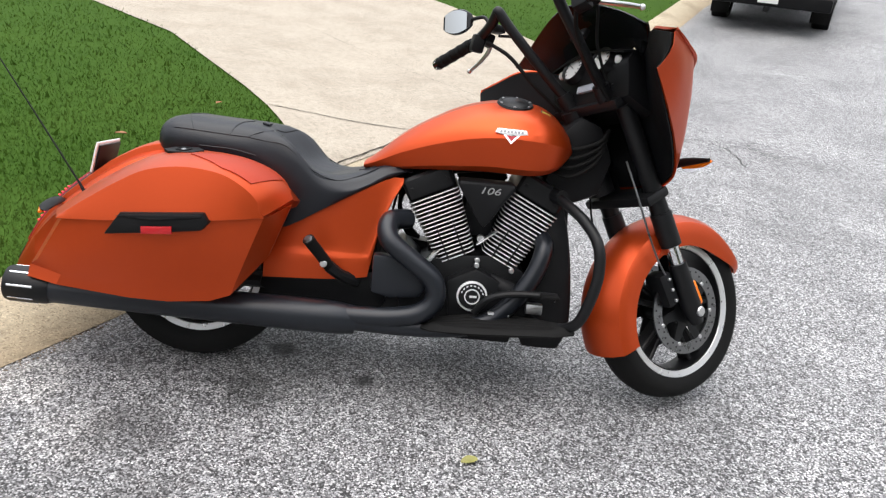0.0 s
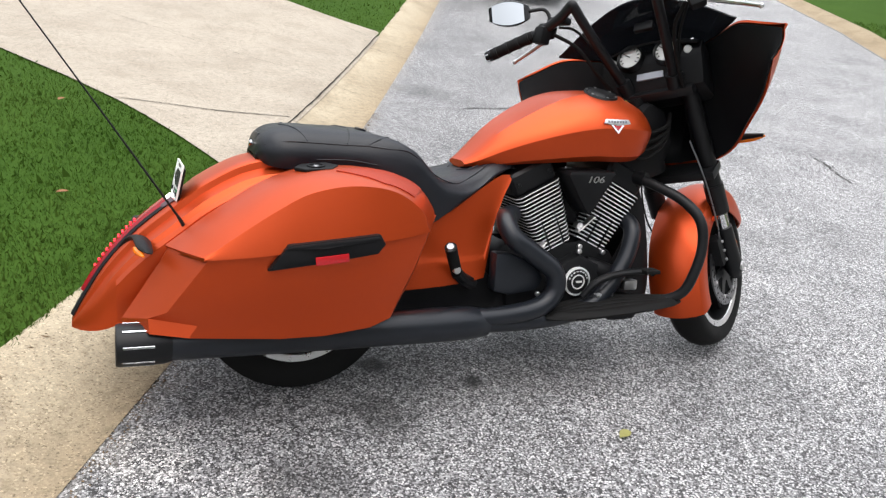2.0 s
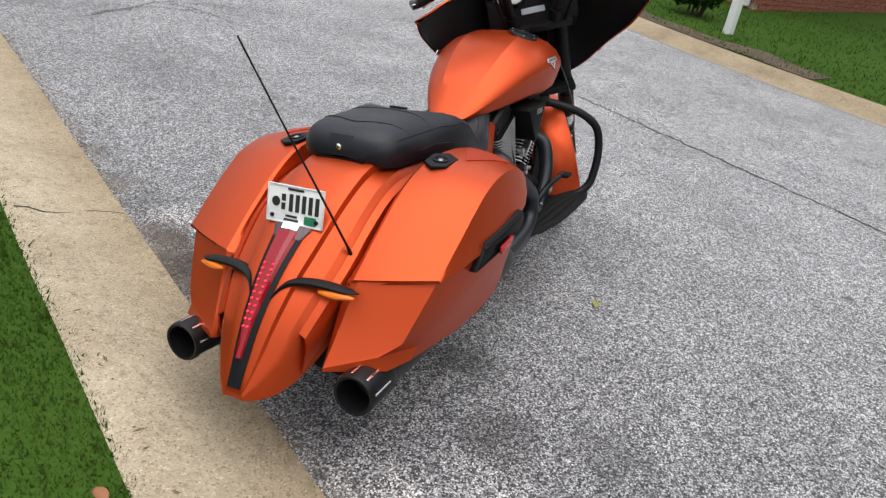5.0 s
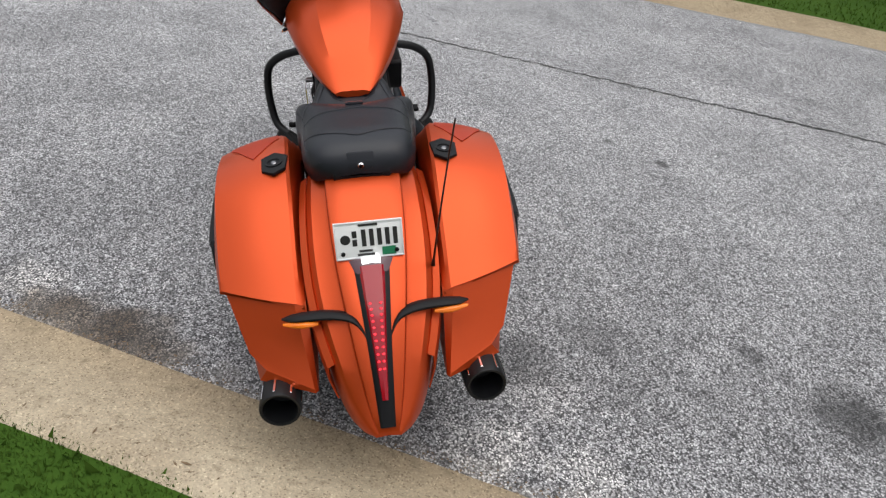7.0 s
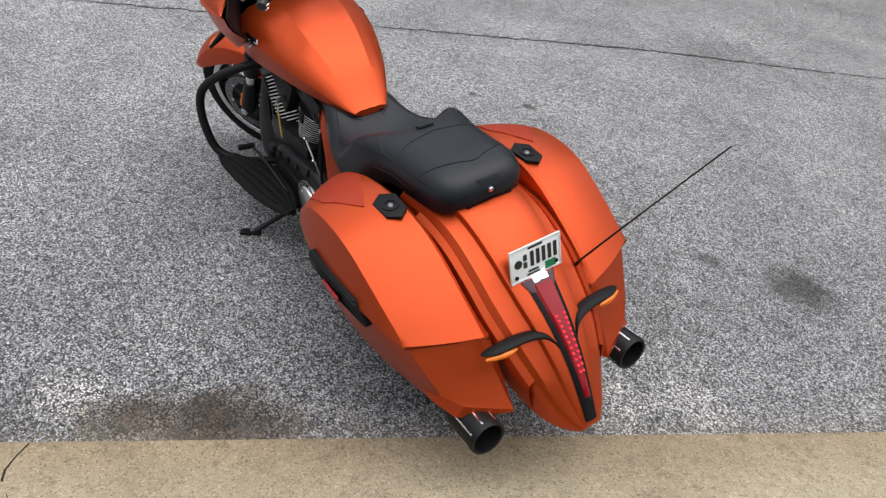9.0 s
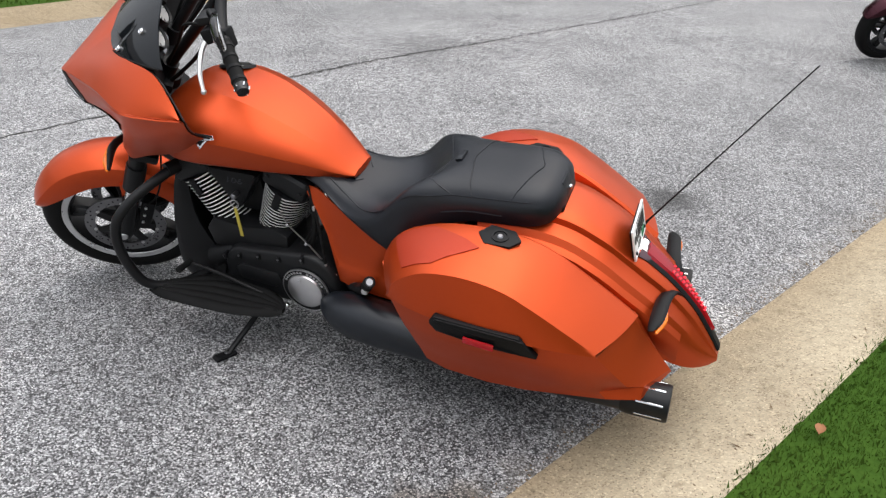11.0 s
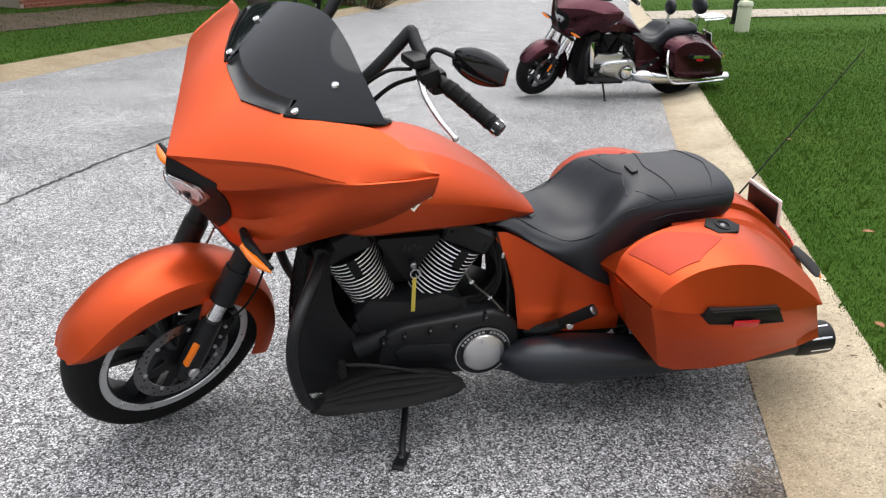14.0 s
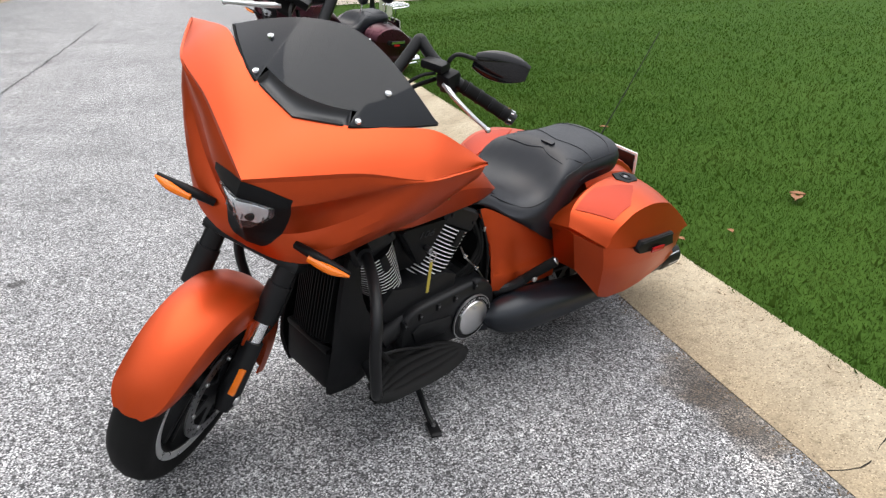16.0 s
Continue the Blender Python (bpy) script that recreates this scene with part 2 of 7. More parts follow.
def leaf_material(name, dark, light, patches=None):
    """Colour varies from blade to blade; patches: a second tone spread in drifts over the ground."""
    m, n, l, b = nodes_of(name, rough=0.6)
    geo = n.new("ShaderNodeNewGeometry")
    c = ramp(n, [(0.0, dark), (0.75, light), (1.0, tuple(min(1, x * 1.35) for x in light))])
    l.new(geo.outputs["Random Per Island"], c.inputs[0])
    last = c.outputs[0]
    if patches:
        co = n.new("ShaderNodeTexCoord")
        drift = n.new("ShaderNodeTexNoise")
        drift.inputs["Scale"].default_value, drift.inputs["Detail"].default_value, drift.inputs["Roughness"].default_value = 0.9, 6, 0.65
        l.new(co.outputs["Object"], drift.inputs["Vector"])
        part_of = ramp(n, [(0.42, (0, 0, 0)), (0.68, (1, 1, 1))])
        l.new(drift.outputs["Fac"], part_of.inputs[0])
        mix = n.new("ShaderNodeMix")
        mix.data_type = "RGBA"
        l.new(part_of.outputs[0], mix.inputs[0])
        l.new(last, mix.inputs[6])
        mix.inputs[7].default_value = (*patches, 1)
        last = mix.outputs[2]
    l.new(last, b.inputs["Base Color"])
    b.inputs["Specular IOR Level"].default_value = 0.03
    thin = n.new("ShaderNodeBsdfTranslucent")
    l.new(last, thin.inputs["Color"])
    both = n.new("ShaderNodeMixShader")
    both.inputs[0].default_value = 0.35
    l.new(b.outputs[0], both.inputs[1])
    l.new(thin.outputs[0], both.inputs[2])
    l.new(both.outputs[0], n["Material Output"].inputs["Surface"])
    return m


ASPHALT = asphalt_material()
KERB = concrete_material("kerb_concrete", (0.362, 0.310, 0.224), (0.262, 0.214, 0.146), (0.60, 0.51, 0.40))
DRIVE = concrete_material("driveway_concrete", (0.325, 0.287, 0.236), (0.275, 0.238, 0.192))
LAWN = soil_grass_material()
BLADE = leaf_material("grass_blades", (0.029, 0.066, 0.009), (0.046, 0.094, 0.013), (0.060, 0.097, 0.018))
JOINT = surface("joint_dirt", (0.035, 0.03, 0.022), 0.95)
TAR = surface("tar_crack", (0.072, 0.072, 0.070), 0.9, vary=0.4, scale=10)


def paint_material(name, base, rough=0.40, metal=0.72, coat=0.20):
    m, n, l, b = nodes_of(name, base, rough, metal)
    b.inputs["Coat Weight"].default_value = coat
    b.inputs["Coat Roughness"].default_value = 0.26
    co = n.new("ShaderNodeTexCoord")
    flake = n.new("ShaderNodeTexNoise")
    flake.inputs["Scale"].default_value, flake.inputs["Detail"].default_value = 900, 1
    dust = n.new("ShaderNodeTexNoise")
    dust.inputs["Scale"].default_value, dust.inputs["Detail"].default_value = 5, 6
    l.new(co.outputs["Object"], flake.inputs["Vector"])
    l.new(co.outputs["Object"], dust.inputs["Vector"])
    mixc = n.new("ShaderNodeMix")
    mixc.data_type = "RGBA"
    mixc.inputs[6].default_value = (*[c * 0.88 for c in base], 1)
    mixc.inputs[7].default_value = (*[min(1, c * 1.1) for c in base], 1)
    l.new(flake.outputs["Fac"], mixc.inputs[0])
    l.new(mixc.outputs[2], b.inputs["Base Color"])
    rr = n.new("ShaderNodeMapRange")
    rr.inputs[3].default_value, rr.inputs[4].default_value = rough - 0.06, rough + 0.10
    l.new(dust.outputs["Fac"], rr.inputs[0])
    l.new(rr.outputs[0], b.inputs["Roughness"])
    return m


ORANGE = paint_material("satin_orange_paint", (0.49, 0.0570, 0.0078), 0.37, 0.70, 0.10)
# darker, rougher orange for the raised panels on the bag lids
PANEL_ORANGE = paint_material("darker_panel_orange", (0.37, 0.036, 0.011), 0.56, 0.55, 0.08)
MAROON = paint_material("maroon_paint", (0.046, 0.008, 0.015), 0.26, 0.75, 0.14)
BLACK = surface("satin_black_metal", (0.0058, 0.0061, 0.0070), 0.42, 0.0, vary=0.25, scale=9, gloss=0.24)
PLASTIC = surface("matt_black_plastic", (0.0042, 0.0044, 0.0052), 0.50, vary=0.3, scale=12, bump=0.12, gloss=0.18)
LEATHER = surface("black_leather", (0.0068, 0.0081, 0.0120), 0.40, vary=0.2, scale=8, fine=420, bump=0.22, gloss=0.36)
RUBBER = surface("tyre_rubber", (0.005, 0.005, 0.005), 0.7, vary=0.35, scale=14, bump=0.15, gloss=0.15)
EXHAUST = surface("black_ceramic_exhaust", (0.0095, 0.0118, 0.0165), 0.36, 0.2, vary=0.2, scale=5, gloss=0.45)
GLOSS = surface("gloss_black_paint", (0.006, 0.006, 0.007), 0.12, vary=0.1, bump=0.0, rough_vary=0.04, gloss=0.5)
CHROME = surface("chrome", (0.75, 0.76, 0.78), 0.10, 1.0, vary=0.05, bump=0.0, rough_vary=0.04)
ALU = surface("brushed_aluminium", (0.62, 0.62, 0.63), 0.34, 1.0, vary=0.1, scale=30)
MACHINED = surface("machined_rim_lip", (0.66, 0.66, 0.67), 0.30, 0.75, vary=0.08, scale=30)
REFLECTOR = surface("lamp_reflector", (0.88, 0.90, 0.92), 0.25, 0.12, vary=0.1, scale=60)
FINEDGE = surface("machined_fin_edge", (0.78, 0.78, 0.79), 0.38, 0.3, vary=0.1, scale=40)
STEEL = surface("brake_disc_steel", (0.22, 0.22, 0.23), 0.30, 1.0, vary=0.2, scale=30)
RED_LENS = surface("red_lens", (0.50, 0.008, 0.020), 0.12, vary=0.3, scale=60, Transmission_Weight=0.25)
AMBER = surface("amber_lens", (0.75, 0.17, 0.01), 0.15, vary=0.2, scale=60)
RED_REFLECTOR = surface("red_reflector", (0.40, 0.01, 0.015), 0.2, vary=0.2, scale=200)
WHITE = surface("white_enamel", (0.76, 0.77, 0.76), 0.4, vary=0.06, scale=20)
INK = surface("black_ink", (0.015, 0.015, 0.015), 0.5)
GREEN_INK = surface("green_ink", (0.01, 0.16, 0.07), 0.5)
YELLOW = surface("yellow_tag", (0.45, 0.36, 0.05), 0.6)
GAUGE = surface("gauge_face", (0.50, 0.50, 0.49), 0.35, vary=0.05)
MIRROR = nodes_of("mirror_glass", (0.8, 0.82, 0.84), 0.02, 1.0)[0]
TINTED, _n, _l, _b = nodes_of("smoked_windshield", (0.012, 0.014, 0.018), 0.045, Transmission_Weight=0.5, IOR=1.36)
CLEAR, _n, _l, _b = nodes_of("clear_lens", (0.93, 0.95, 0.97), 0.02, Transmission_Weight=0.97, IOR=1.15)
TAIL_RED, _n, _l, _b = nodes_of("lit_tail_lens", (0.22, 0.003, 0.009), 0.08)
_b.inputs["Emission Color"].default_value, _b.inputs["Emission Strength"].default_value = (1, 0.01, 0.04, 1), 0.035
GLOW, _n, _l, _b = nodes_of("lit_red_lamp", (0.5, 0.01, 0.02), 0.2)
_b.inputs["Emission Color"].default_value, _b.inputs["Emission Strength"].default_value = (1, 0.02, 0.04, 1), 0.9
WGLOW, _n, _l, _b = nodes_of("lit_white_lamp", (0.8, 0.8, 0.8), 0.2)
_b.inputs["Emission Color"].default_value, _b.inputs["Emission Strength"].default_value = (1, 1, 1, 1), 1.6


# ---- mesh helpers ----
def part(name, bm, material, parent=None, label="", xf=None, smooth=35):
    """Links a bmesh as one mesh object, under a thing or a part."""
    if xf is not None:
        bm.transform(xf)
    bmesh.ops.recalc_face_normals(bm, faces=bm.faces)
    me = bpy.data.meshes.new(name)
    bm.to_mesh(me)
    bm.free()
    if smooth:
        me.polygons.foreach_set("use_smooth", [True] * len(me.polygons))
        me.set_sharp_from_angle(angle=radians(smooth))
    me.materials.append(material)
    ob = new(name, me)
    if parent:
        ob.parent = parent
    if label:
        ob["label"] = label
    return ob


def cr(pts, t):
    """Point at t in 0..1 on a smooth curve through pts, evenly spread."""
    n = len(pts) - 1
    f = min(max(t, 0.0), 1.0) * n
    i = min(int(f), n - 1)
    f -= i
    p1, p2 = Vector(pts[i]), Vector(pts[i + 1])
    p0 = Vector(pts[i - 1]) if i > 0 else p1 * 2 - p2
    p3 = Vector(pts[i + 2]) if i + 2 <= n else p2 * 2 - p1
    return 0.5 * ((2 * p1) + (p2 - p0) * f + (2 * p0 - 5 * p1 + 4 * p2 - p3) * f * f + (3 * p1 - p0 - 3 * p2 + p3) * f ** 3)


def table(x, knots):
    """Monotone-ish smooth interpolation of (x, value) knots."""
    if x <= knots[0][0]:
        return knots[0][1]
    if x >= knots[-1][0]:
        return knots[-1][1]
    for i in range(len(knots) - 1):
        x0, v0 = knots[i]
        x1, v1 = knots[i + 1]
        if x0 <= x <= x1:
            h = x1 - x0
            d = (v1 - v0) / h
            m0 = d if i == 0 else (v1 - knots[i - 1][1]) / (x1 - knots[i - 1][0])
            m1 = d if i + 2 >= len(knots) else (knots[i + 2][1] - v0) / (knots[i + 2][0] - x0)
            s = (x - x0) / h
            return (2 * s ** 3 - 3 * s * s + 1) * v0 + (s ** 3 - 2 * s * s + s) * h * m0 + (-2 * s ** 3 + 3 * s * s) * v1 + (s ** 3 - s * s) * h * m1


def grid(rows, ring=False, caps=True, bm=None):
    """Skin of rows of points; ring: each row is closed; caps: first and last row are filled."""
    bm = bm or bmesh.new()
    vs = [[bm.verts.new(p) for p in r] for r in rows]
    n = len(rows[0])
    for a, b in zip(vs, vs[1:]):
        for j in range(n if ring else n - 1):
            k = (j + 1) % n
            bm.faces.new((a[j], a[k], b[k], b[j]))
    if ring and caps:
        bm.faces.new(vs[0])
        bm.faces.new(vs[-1][::-1])
    return bm


def shell(rows, thick, bm=None):
    """An open skin given a thickness along its normals."""
    b2 = grid(rows, bm=bm)
    bmesh.ops.recalc_face_normals(b2, faces=b2.faces)
    bmesh.ops.solidify(b2, geom=b2.faces[:], thickness=thick)
    return b2


def tube(pts, r, n=12, steps=None, bm=None, curve=True):
    """A round tube along a smooth curve; r: a radius, or radii along it."""
    steps = steps or max(2, 5 * (len(pts) - 1)) if curve else len(pts) - 1
    path = [cr(pts, i / steps) for i in range(steps + 1)] if curve else [Vector(p) for p in pts]
    rows, up = [], None
    for i, p in enumerate(path):
        d = (path[min(i + 1, steps)] - path[max(i - 1, 0)]).normalized()
        if up is None:
            up = Vector((0, 0, 1)) if abs(d.z) < 0.9 else Vector((0, 1, 0))
        side = d.cross(up).normalized()
        up = side.cross(d).normalized()
        rr = r if isinstance(r, (int, float)) else cr([(v, 0, 0) for v in r], i / steps).x
        rows.append([p + (side * math.cos(a) + up * math.sin(a)) * rr for a in (2 * math.pi * k / n for k in range(n))])
    return grid(rows, ring=True, bm=bm)


def rod(a, b, r0, r1=None, n=16, bm=None):
    return tube([a, b], [r0, r0 if r1 is None else r1], n=n, steps=1, bm=bm)


def box(c, s, bevel=0.0, bm=None, turn=None, seg=2):
    b2 = bm or bmesh.new()
    g = bmesh.ops.create_cube(b2, size=1)["verts"]
    m = Matrix.Translation(c) @ (turn.to_4x4() if turn else Matrix.Identity(4)) @ Matrix.Diagonal((*s, 1))
    bmesh.ops.transform(b2, matrix=m, verts=g)
    if bevel:
        es = list({e for v in g for e in v.link_edges})
        bmesh.ops.bevel(b2, geom=es, offset=bevel, segments=seg, affect="EDGES", profile=0.6)
    return b2


def prism(poly, y0, y1, bevel=0.0, bm=None, seg=2):
    """A polygon in the x-z plane, drawn out from y0 to y1."""
    b2 = bm or bmesh.new()
    a = [b2.verts.new((x, y0, z)) for x, z in poly]
    b = [b2.verts.new((x, y1, z)) for x, z in poly]
    n = len(poly)
    fs = [b2.faces.new(a), b2.faces.new(b[::-1])]
    for i in range(n):
        fs.append(b2.faces.new((a[i], b[i], b[(i + 1) % n], a[(i + 1) % n])))
    bmesh.ops.recalc_face_normals(b2, faces=fs)
    if bevel:
        es = list({e for f in fs for e in f.edges})
        bmesh.ops.bevel(b2, geom=es, offset=bevel, segments=seg, affect="EDGES", profile=0.6)
    return b2


def lathe(profile, c, n=48, bm=None, axis="y", closed=True):
    """Turns (radius, offset) round an axis through c."""
    rows = []
    for k in range(n):
        a = 2 * math.pi * k / n
        ca, sa = math.cos(a), math.sin(a)
        if axis == "y":
            rows.append([Vector((c[0] + r * ca, c[1] + o, c[2] + r * sa)) for r, o in profile])
        elif axis == "x":
            rows.append([Vector((c[0] + o, c[1] + r * ca, c[2] + r * sa)) for r, o in profile])
        else:
            rows.append([Vector((c[0] + r * ca, c[1] + r * sa, c[2] + o)) for r, o in profile])
    b2 = bm or bmesh.new()
    vs = [[b2.verts.new(p) for p in r] for r in rows]
    m = len(profile)
    for i in range(n):
        a, b = vs[i], vs[(i + 1) % n]
        for j in range(m if closed else m - 1):
            b2.faces.new((a[j], a[(j + 1) % m], b[(j + 1) % m], b[j]))
    if not closed:
        bmesh.ops.remove_doubles(b2, verts=b2.verts, dist=1e-5)
    return b2


def disc(c, r, h, axis="y", n=32, bevel=0.003):
    """A solid round disc, centred at c, h thick."""
    return lathe([(0.0, -h / 2), (r - bevel, -h / 2), (r, -h / 2 + bevel), (r, h / 2 - bevel), (r - bevel, h / 2), (0.0, h / 2)], c, n=n, axis=axis, closed=False)


def ball(c, s, n=14, bm=None):
    b2 = bm or bmesh.new()
    g = bmesh.ops.create_uvsphere(b2, u_segments=n, v_segments=max(6, n // 2), radius=1)["verts"]
    bmesh.ops.transform(b2, matrix=Matrix.Translation(c) @ Matrix.Diagonal((*s, 1)), verts=g)
    return b2




# ---- the street ----
# u runs along the kerb, v across the road from the edge of the asphalt.
ALONG, ACROSS, START = Vector((0.446, 0.895, 0)), Vector((0.895, -0.446, 0)), Vector((-0.46, 0, 0))


def hill(u):
    """The street climbs ahead and falls away behind."""
    if u > 13:
        return 0.864 + 0.10 * (min(u, 60) - 13)
    if u > 1:
        return 0.006 * (u - 1) ** 2
    return -0.020 * (-max(u, -60) - 2) if u < -2 else 0.0


def street(u, v, z=0.0):
    return START + ALONG * u + ACROSS * v + Vector((0, 0, z + hill(u)))


def far_edge(u):
    return table(u, [(-80, 9.5), (-40, 7.7), (-20, 7.4), (-8, 7.3), (-2, 7.1), (3, 7.25), (12, 7.3), (80, 7.3)])


def near_edge(u):
    return table(u, [(-80, -3), (-28, -0.4), (-15, -0.28), (-6, -0.10), (-3, -0.04), (3, 0.03), (6, 0.0), (12, -0.04), (80, 0.3)])


def bank(v, u=0.0):
    """Height of the lawn beside the near kerb, v metres from the kerb's back."""
    return 0.085 + 0.055 * min(v, 16.0) + 0.015 * math.sin(0.9 * u) * min(1, v)


def lattice(us, vs, height, bm=None):
    return grid([[street(u, v(u) if callable(v) else v, height(u, k)) for k, v in enumerate(vs)] for u in us], bm=bm)


US = [-80, -60, -45, -35, -28, -22, -18, -15] + [-12 + 0.5 * i for i in range(53)] + [16, 18, 21, 25, 30, 40, 55, 80]
KERB_W = 0.43
road_vs = [lambda u, f=f: near_edge(u) - 0.06 + f * (far_edge(u) - near_edge(u)) for f in (0, 0.1, 0.25, 0.5, 0.75, 0.9, 1)]
road = tagged(part("road", lattice(US, road_vs, lambda u, k: 0.0), ASPHALT, smooth=0), "worn pale grey asphalt street with coarse aggregate", "road", kind="structure")


def kerb_profile(u, k):
    flat = 1.0 if 2.1 < u < 7.4 else 0.0
    rolled = (0.0, 0.004, 0.016, 0.040, 0.066, 0.083, 0.088, 0.066)[k]
    return rolled * (1 - 0.25 * flat) + 0.003


kerb_vs = [lambda u, f=f: near_edge(u) - f * KERB_W for f in (0, 0.1, 0.3, 0.5, 0.7, 0.87, 1, 1.18)]
kerb_us = sorted(set(US + [1.9, 2.1, 2.3, 7.2, 7.4, 7.6]))
kerb = tagged(part("kerb", lattice(kerb_us, kerb_vs, kerb_profile), KERB), "rolled tan concrete kerb and gutter, stained", "kerb", kind="structure")
far_kerb_vs = [lambda u, f=f: far_edge(u) + f * 0.5 for f in (0, 0.1, 0.3, 0.5, 0.7, 0.87, 1)]
far_kerb = tagged(part("far_kerb", lattice(US, far_kerb_vs, lambda u, k: (0.0, 0.004, 0.016, 0.045, 0.075, 0.092, 0.097)[k]), KERB), "rolled tan concrete kerb across the street", "kerb", kind="structure")


# near lawn, one sheet that runs out to the distance
def lawn_sheet(side):
    offs = [0.0, 0.1, 0.3, 0.6, 1.0, 1.5, 2.2, 3, 4, 5.5, 7.5, 10, 14, 20, 30, 60, 150, 400]
    rows = []
    for u in sorted(set(US + [-400, -150, 150, 400])):
        r = []
        for o in offs:
            if side < 0:
                wave = 0.018 * math.sin(5.1 * u) + 0.012 * math.sin(11.7 * u + 1) if o < 0.05 else 0
                inset = 0.05 if o < 0.05 and 2.2 < u < 7.3 else 0.0
                r.append(street(u, near_edge(u) - KERB_W - o - inset + (0 if inset else wave), bank(o + inset, u)))
            else:
                r.append(street(u, far_edge(u) + 0.5 + o, 0.095 + 0.03 * min(o, 20)))
        rows.append(r)
    return grid(rows)


ground = tagged(part("ground", lawn_sheet(-1), LAWN), "mown green lawn rising from the kerb", "lawn", kind="structure")
far_ground = tagged(part("far_ground", lawn_sheet(1), LAWN), "mown green lawn across the street", "lawn", kind="structure")


# driveway: an angled slab that starts with a flare behind the kerb
def drive_edge(w, side):
    """Left or right edge of the driveway, w metres behind the kerb, as a place along the street."""
    if side < 0:
        return table(w, [(0, 2.0), (0.5, 2.45), (1.25, 3.02), (2.5, 3.75), (3.8, 4.45), (5.1, 4.75), (14, 7.2), (40, 14)])
    return table(w, [(0, 7.45), (0.6, 7.75), (1.7, 8.45), (3.0, 9.2), (5, 10.0), (14, 12.6), (40, 19)])


def ground_z(u, w):
    """Height of the driveway slab over the street's profile."""
    return 0.074 if w < 0 else bank(w, u) + (0.0 if w < 0.02 else 0.012)


ws = [-0.02, 0.01, 0.06, 0.2, 0.5, 0.8, 1.1, 1.6, 2.5, 3.5, 5, 7, 10, 14, 22, 40]
rows = []
for w in ws:
    a, b = drive_edge(w, -1), drive_edge(w, 1)
    rows.append([street(a + (b - a) * f, near_edge(a + (b - a) * f) - KERB_W - 0.012 - w, ground_z(a + (b - a) * f, w)) for f in [i / 16 for i in range(17)]])
driveway = tagged(part("driveway", grid(rows), DRIVE), "pale tan concrete driveway slab sloping up from the street", "driveway", kind="structure")


def ribbon(pts, width, name, mat, label, seed=1, jag=0.012):
    """A thin crack or joint laid 4 mm over the ground, as a jagged strip."""
    rnd = random.Random(seed)
    n = max(8, int(sum((Vector(b) - Vector(a)).length for a, b in zip(pts, pts[1:])) / 0.08))
    rows = []
    for i in range(n + 1):
        p, q = cr(pts, i / n), cr(pts, min(1, i / n + 0.01))
        d = (q - p)
        if d.length < 1e-6:
            d = p - cr(pts, i / n - 0.01)
        s = Vector((-d.y, d.x, 0)).normalized()
        c = p + s * rnd.uniform(-jag, jag)
        wv = width * rnd.uniform(0.45, 1.2)
        rows.append([c - s * wv / 2 + Vector((0, 0, 0.003)), c + s * wv / 2 + Vector((0, 0, 0.003))])
    bm = grid(rows)
    bmesh.ops.solidify(bm, geom=bm.faces[:], thickness=-0.002)
    return tagged(part(name, bm, mat), label, "crack", kind="structure")


crack = ribbon([street(-16, 3.9), street(-9, 3.85), street(-5.5, 3.88), street(-3.5, 3.92), street(-2, 4.0), street(-0.6, 4.02), street(1.5, 4.03), street(2.8, 3.98), street(4.3, 3.87), street(8, 3.80), street(20, 3.8)], 0.026, "road_joint", TAR, "dark cracked centre joint along the asphalt", 3, 0.02)
ribbon([street(4.68, 0.62), street(4.93, 1.02), street(5.03, 1.28), street(4.94, 1.59)], 0.01, "road_crack", TAR, "thin dark crack across the asphalt", 41, 0.02)
ribbon([street(4.81, 0.75), street(4.92, 1.02), street(5.2, 1.43), street(5.12, 2.03)], 0.012, "road_crack", TAR, "thin dark crack across the asphalt", 42, 0.02)
ribbon([street(5.15, 1.47), street(4.96, 1.66), street(4.58, 1.8)], 0.012, "road_crack", TAR, "thin dark crack across the asphalt", 43, 0.02)
ribbon([street(u, near_edge(u) - KERB_W - 0.024, ground_z(u, 0.012) + 0.003) for u in (2.1, 3.0, 4.0, 5.5, 7.4)], 0.014, "kerb_joint", JOINT, "dark dirt joint between kerb and driveway", 5, 0.004)
def across_slab(places, width, name, label, seed, jag):
    """A joint or crack over the driveway through places (along the street, behind the kerb)."""
    return ribbon([street(u, near_edge(u) - KERB_W - 0.012 - w, ground_z(u, w) + 0.002) for u, w in places], width, name, JOINT, label, seed, jag)


across_slab([(3.32, 0.04), (3.12, 0.47), (3.02, 0.85), (2.94, 1.12)], 0.013, "slab_joint", "dark expansion joint across the driveway", 6, 0.004)
across_slab([(4.78, 0.04), (4.86, 0.40), (5.20, 1.25), (5.60, 2.15), (5.98, 3.0)], 0.005, "slab_crack", "hairline crack running up the driveway", 16, 0.014)
across_slab([(7.02, 0.04), (7.18, 0.22), (7.36, 0.42)], 0.007, "slab_joint", "thin joint near the driveway's edge", 17, 0.006)
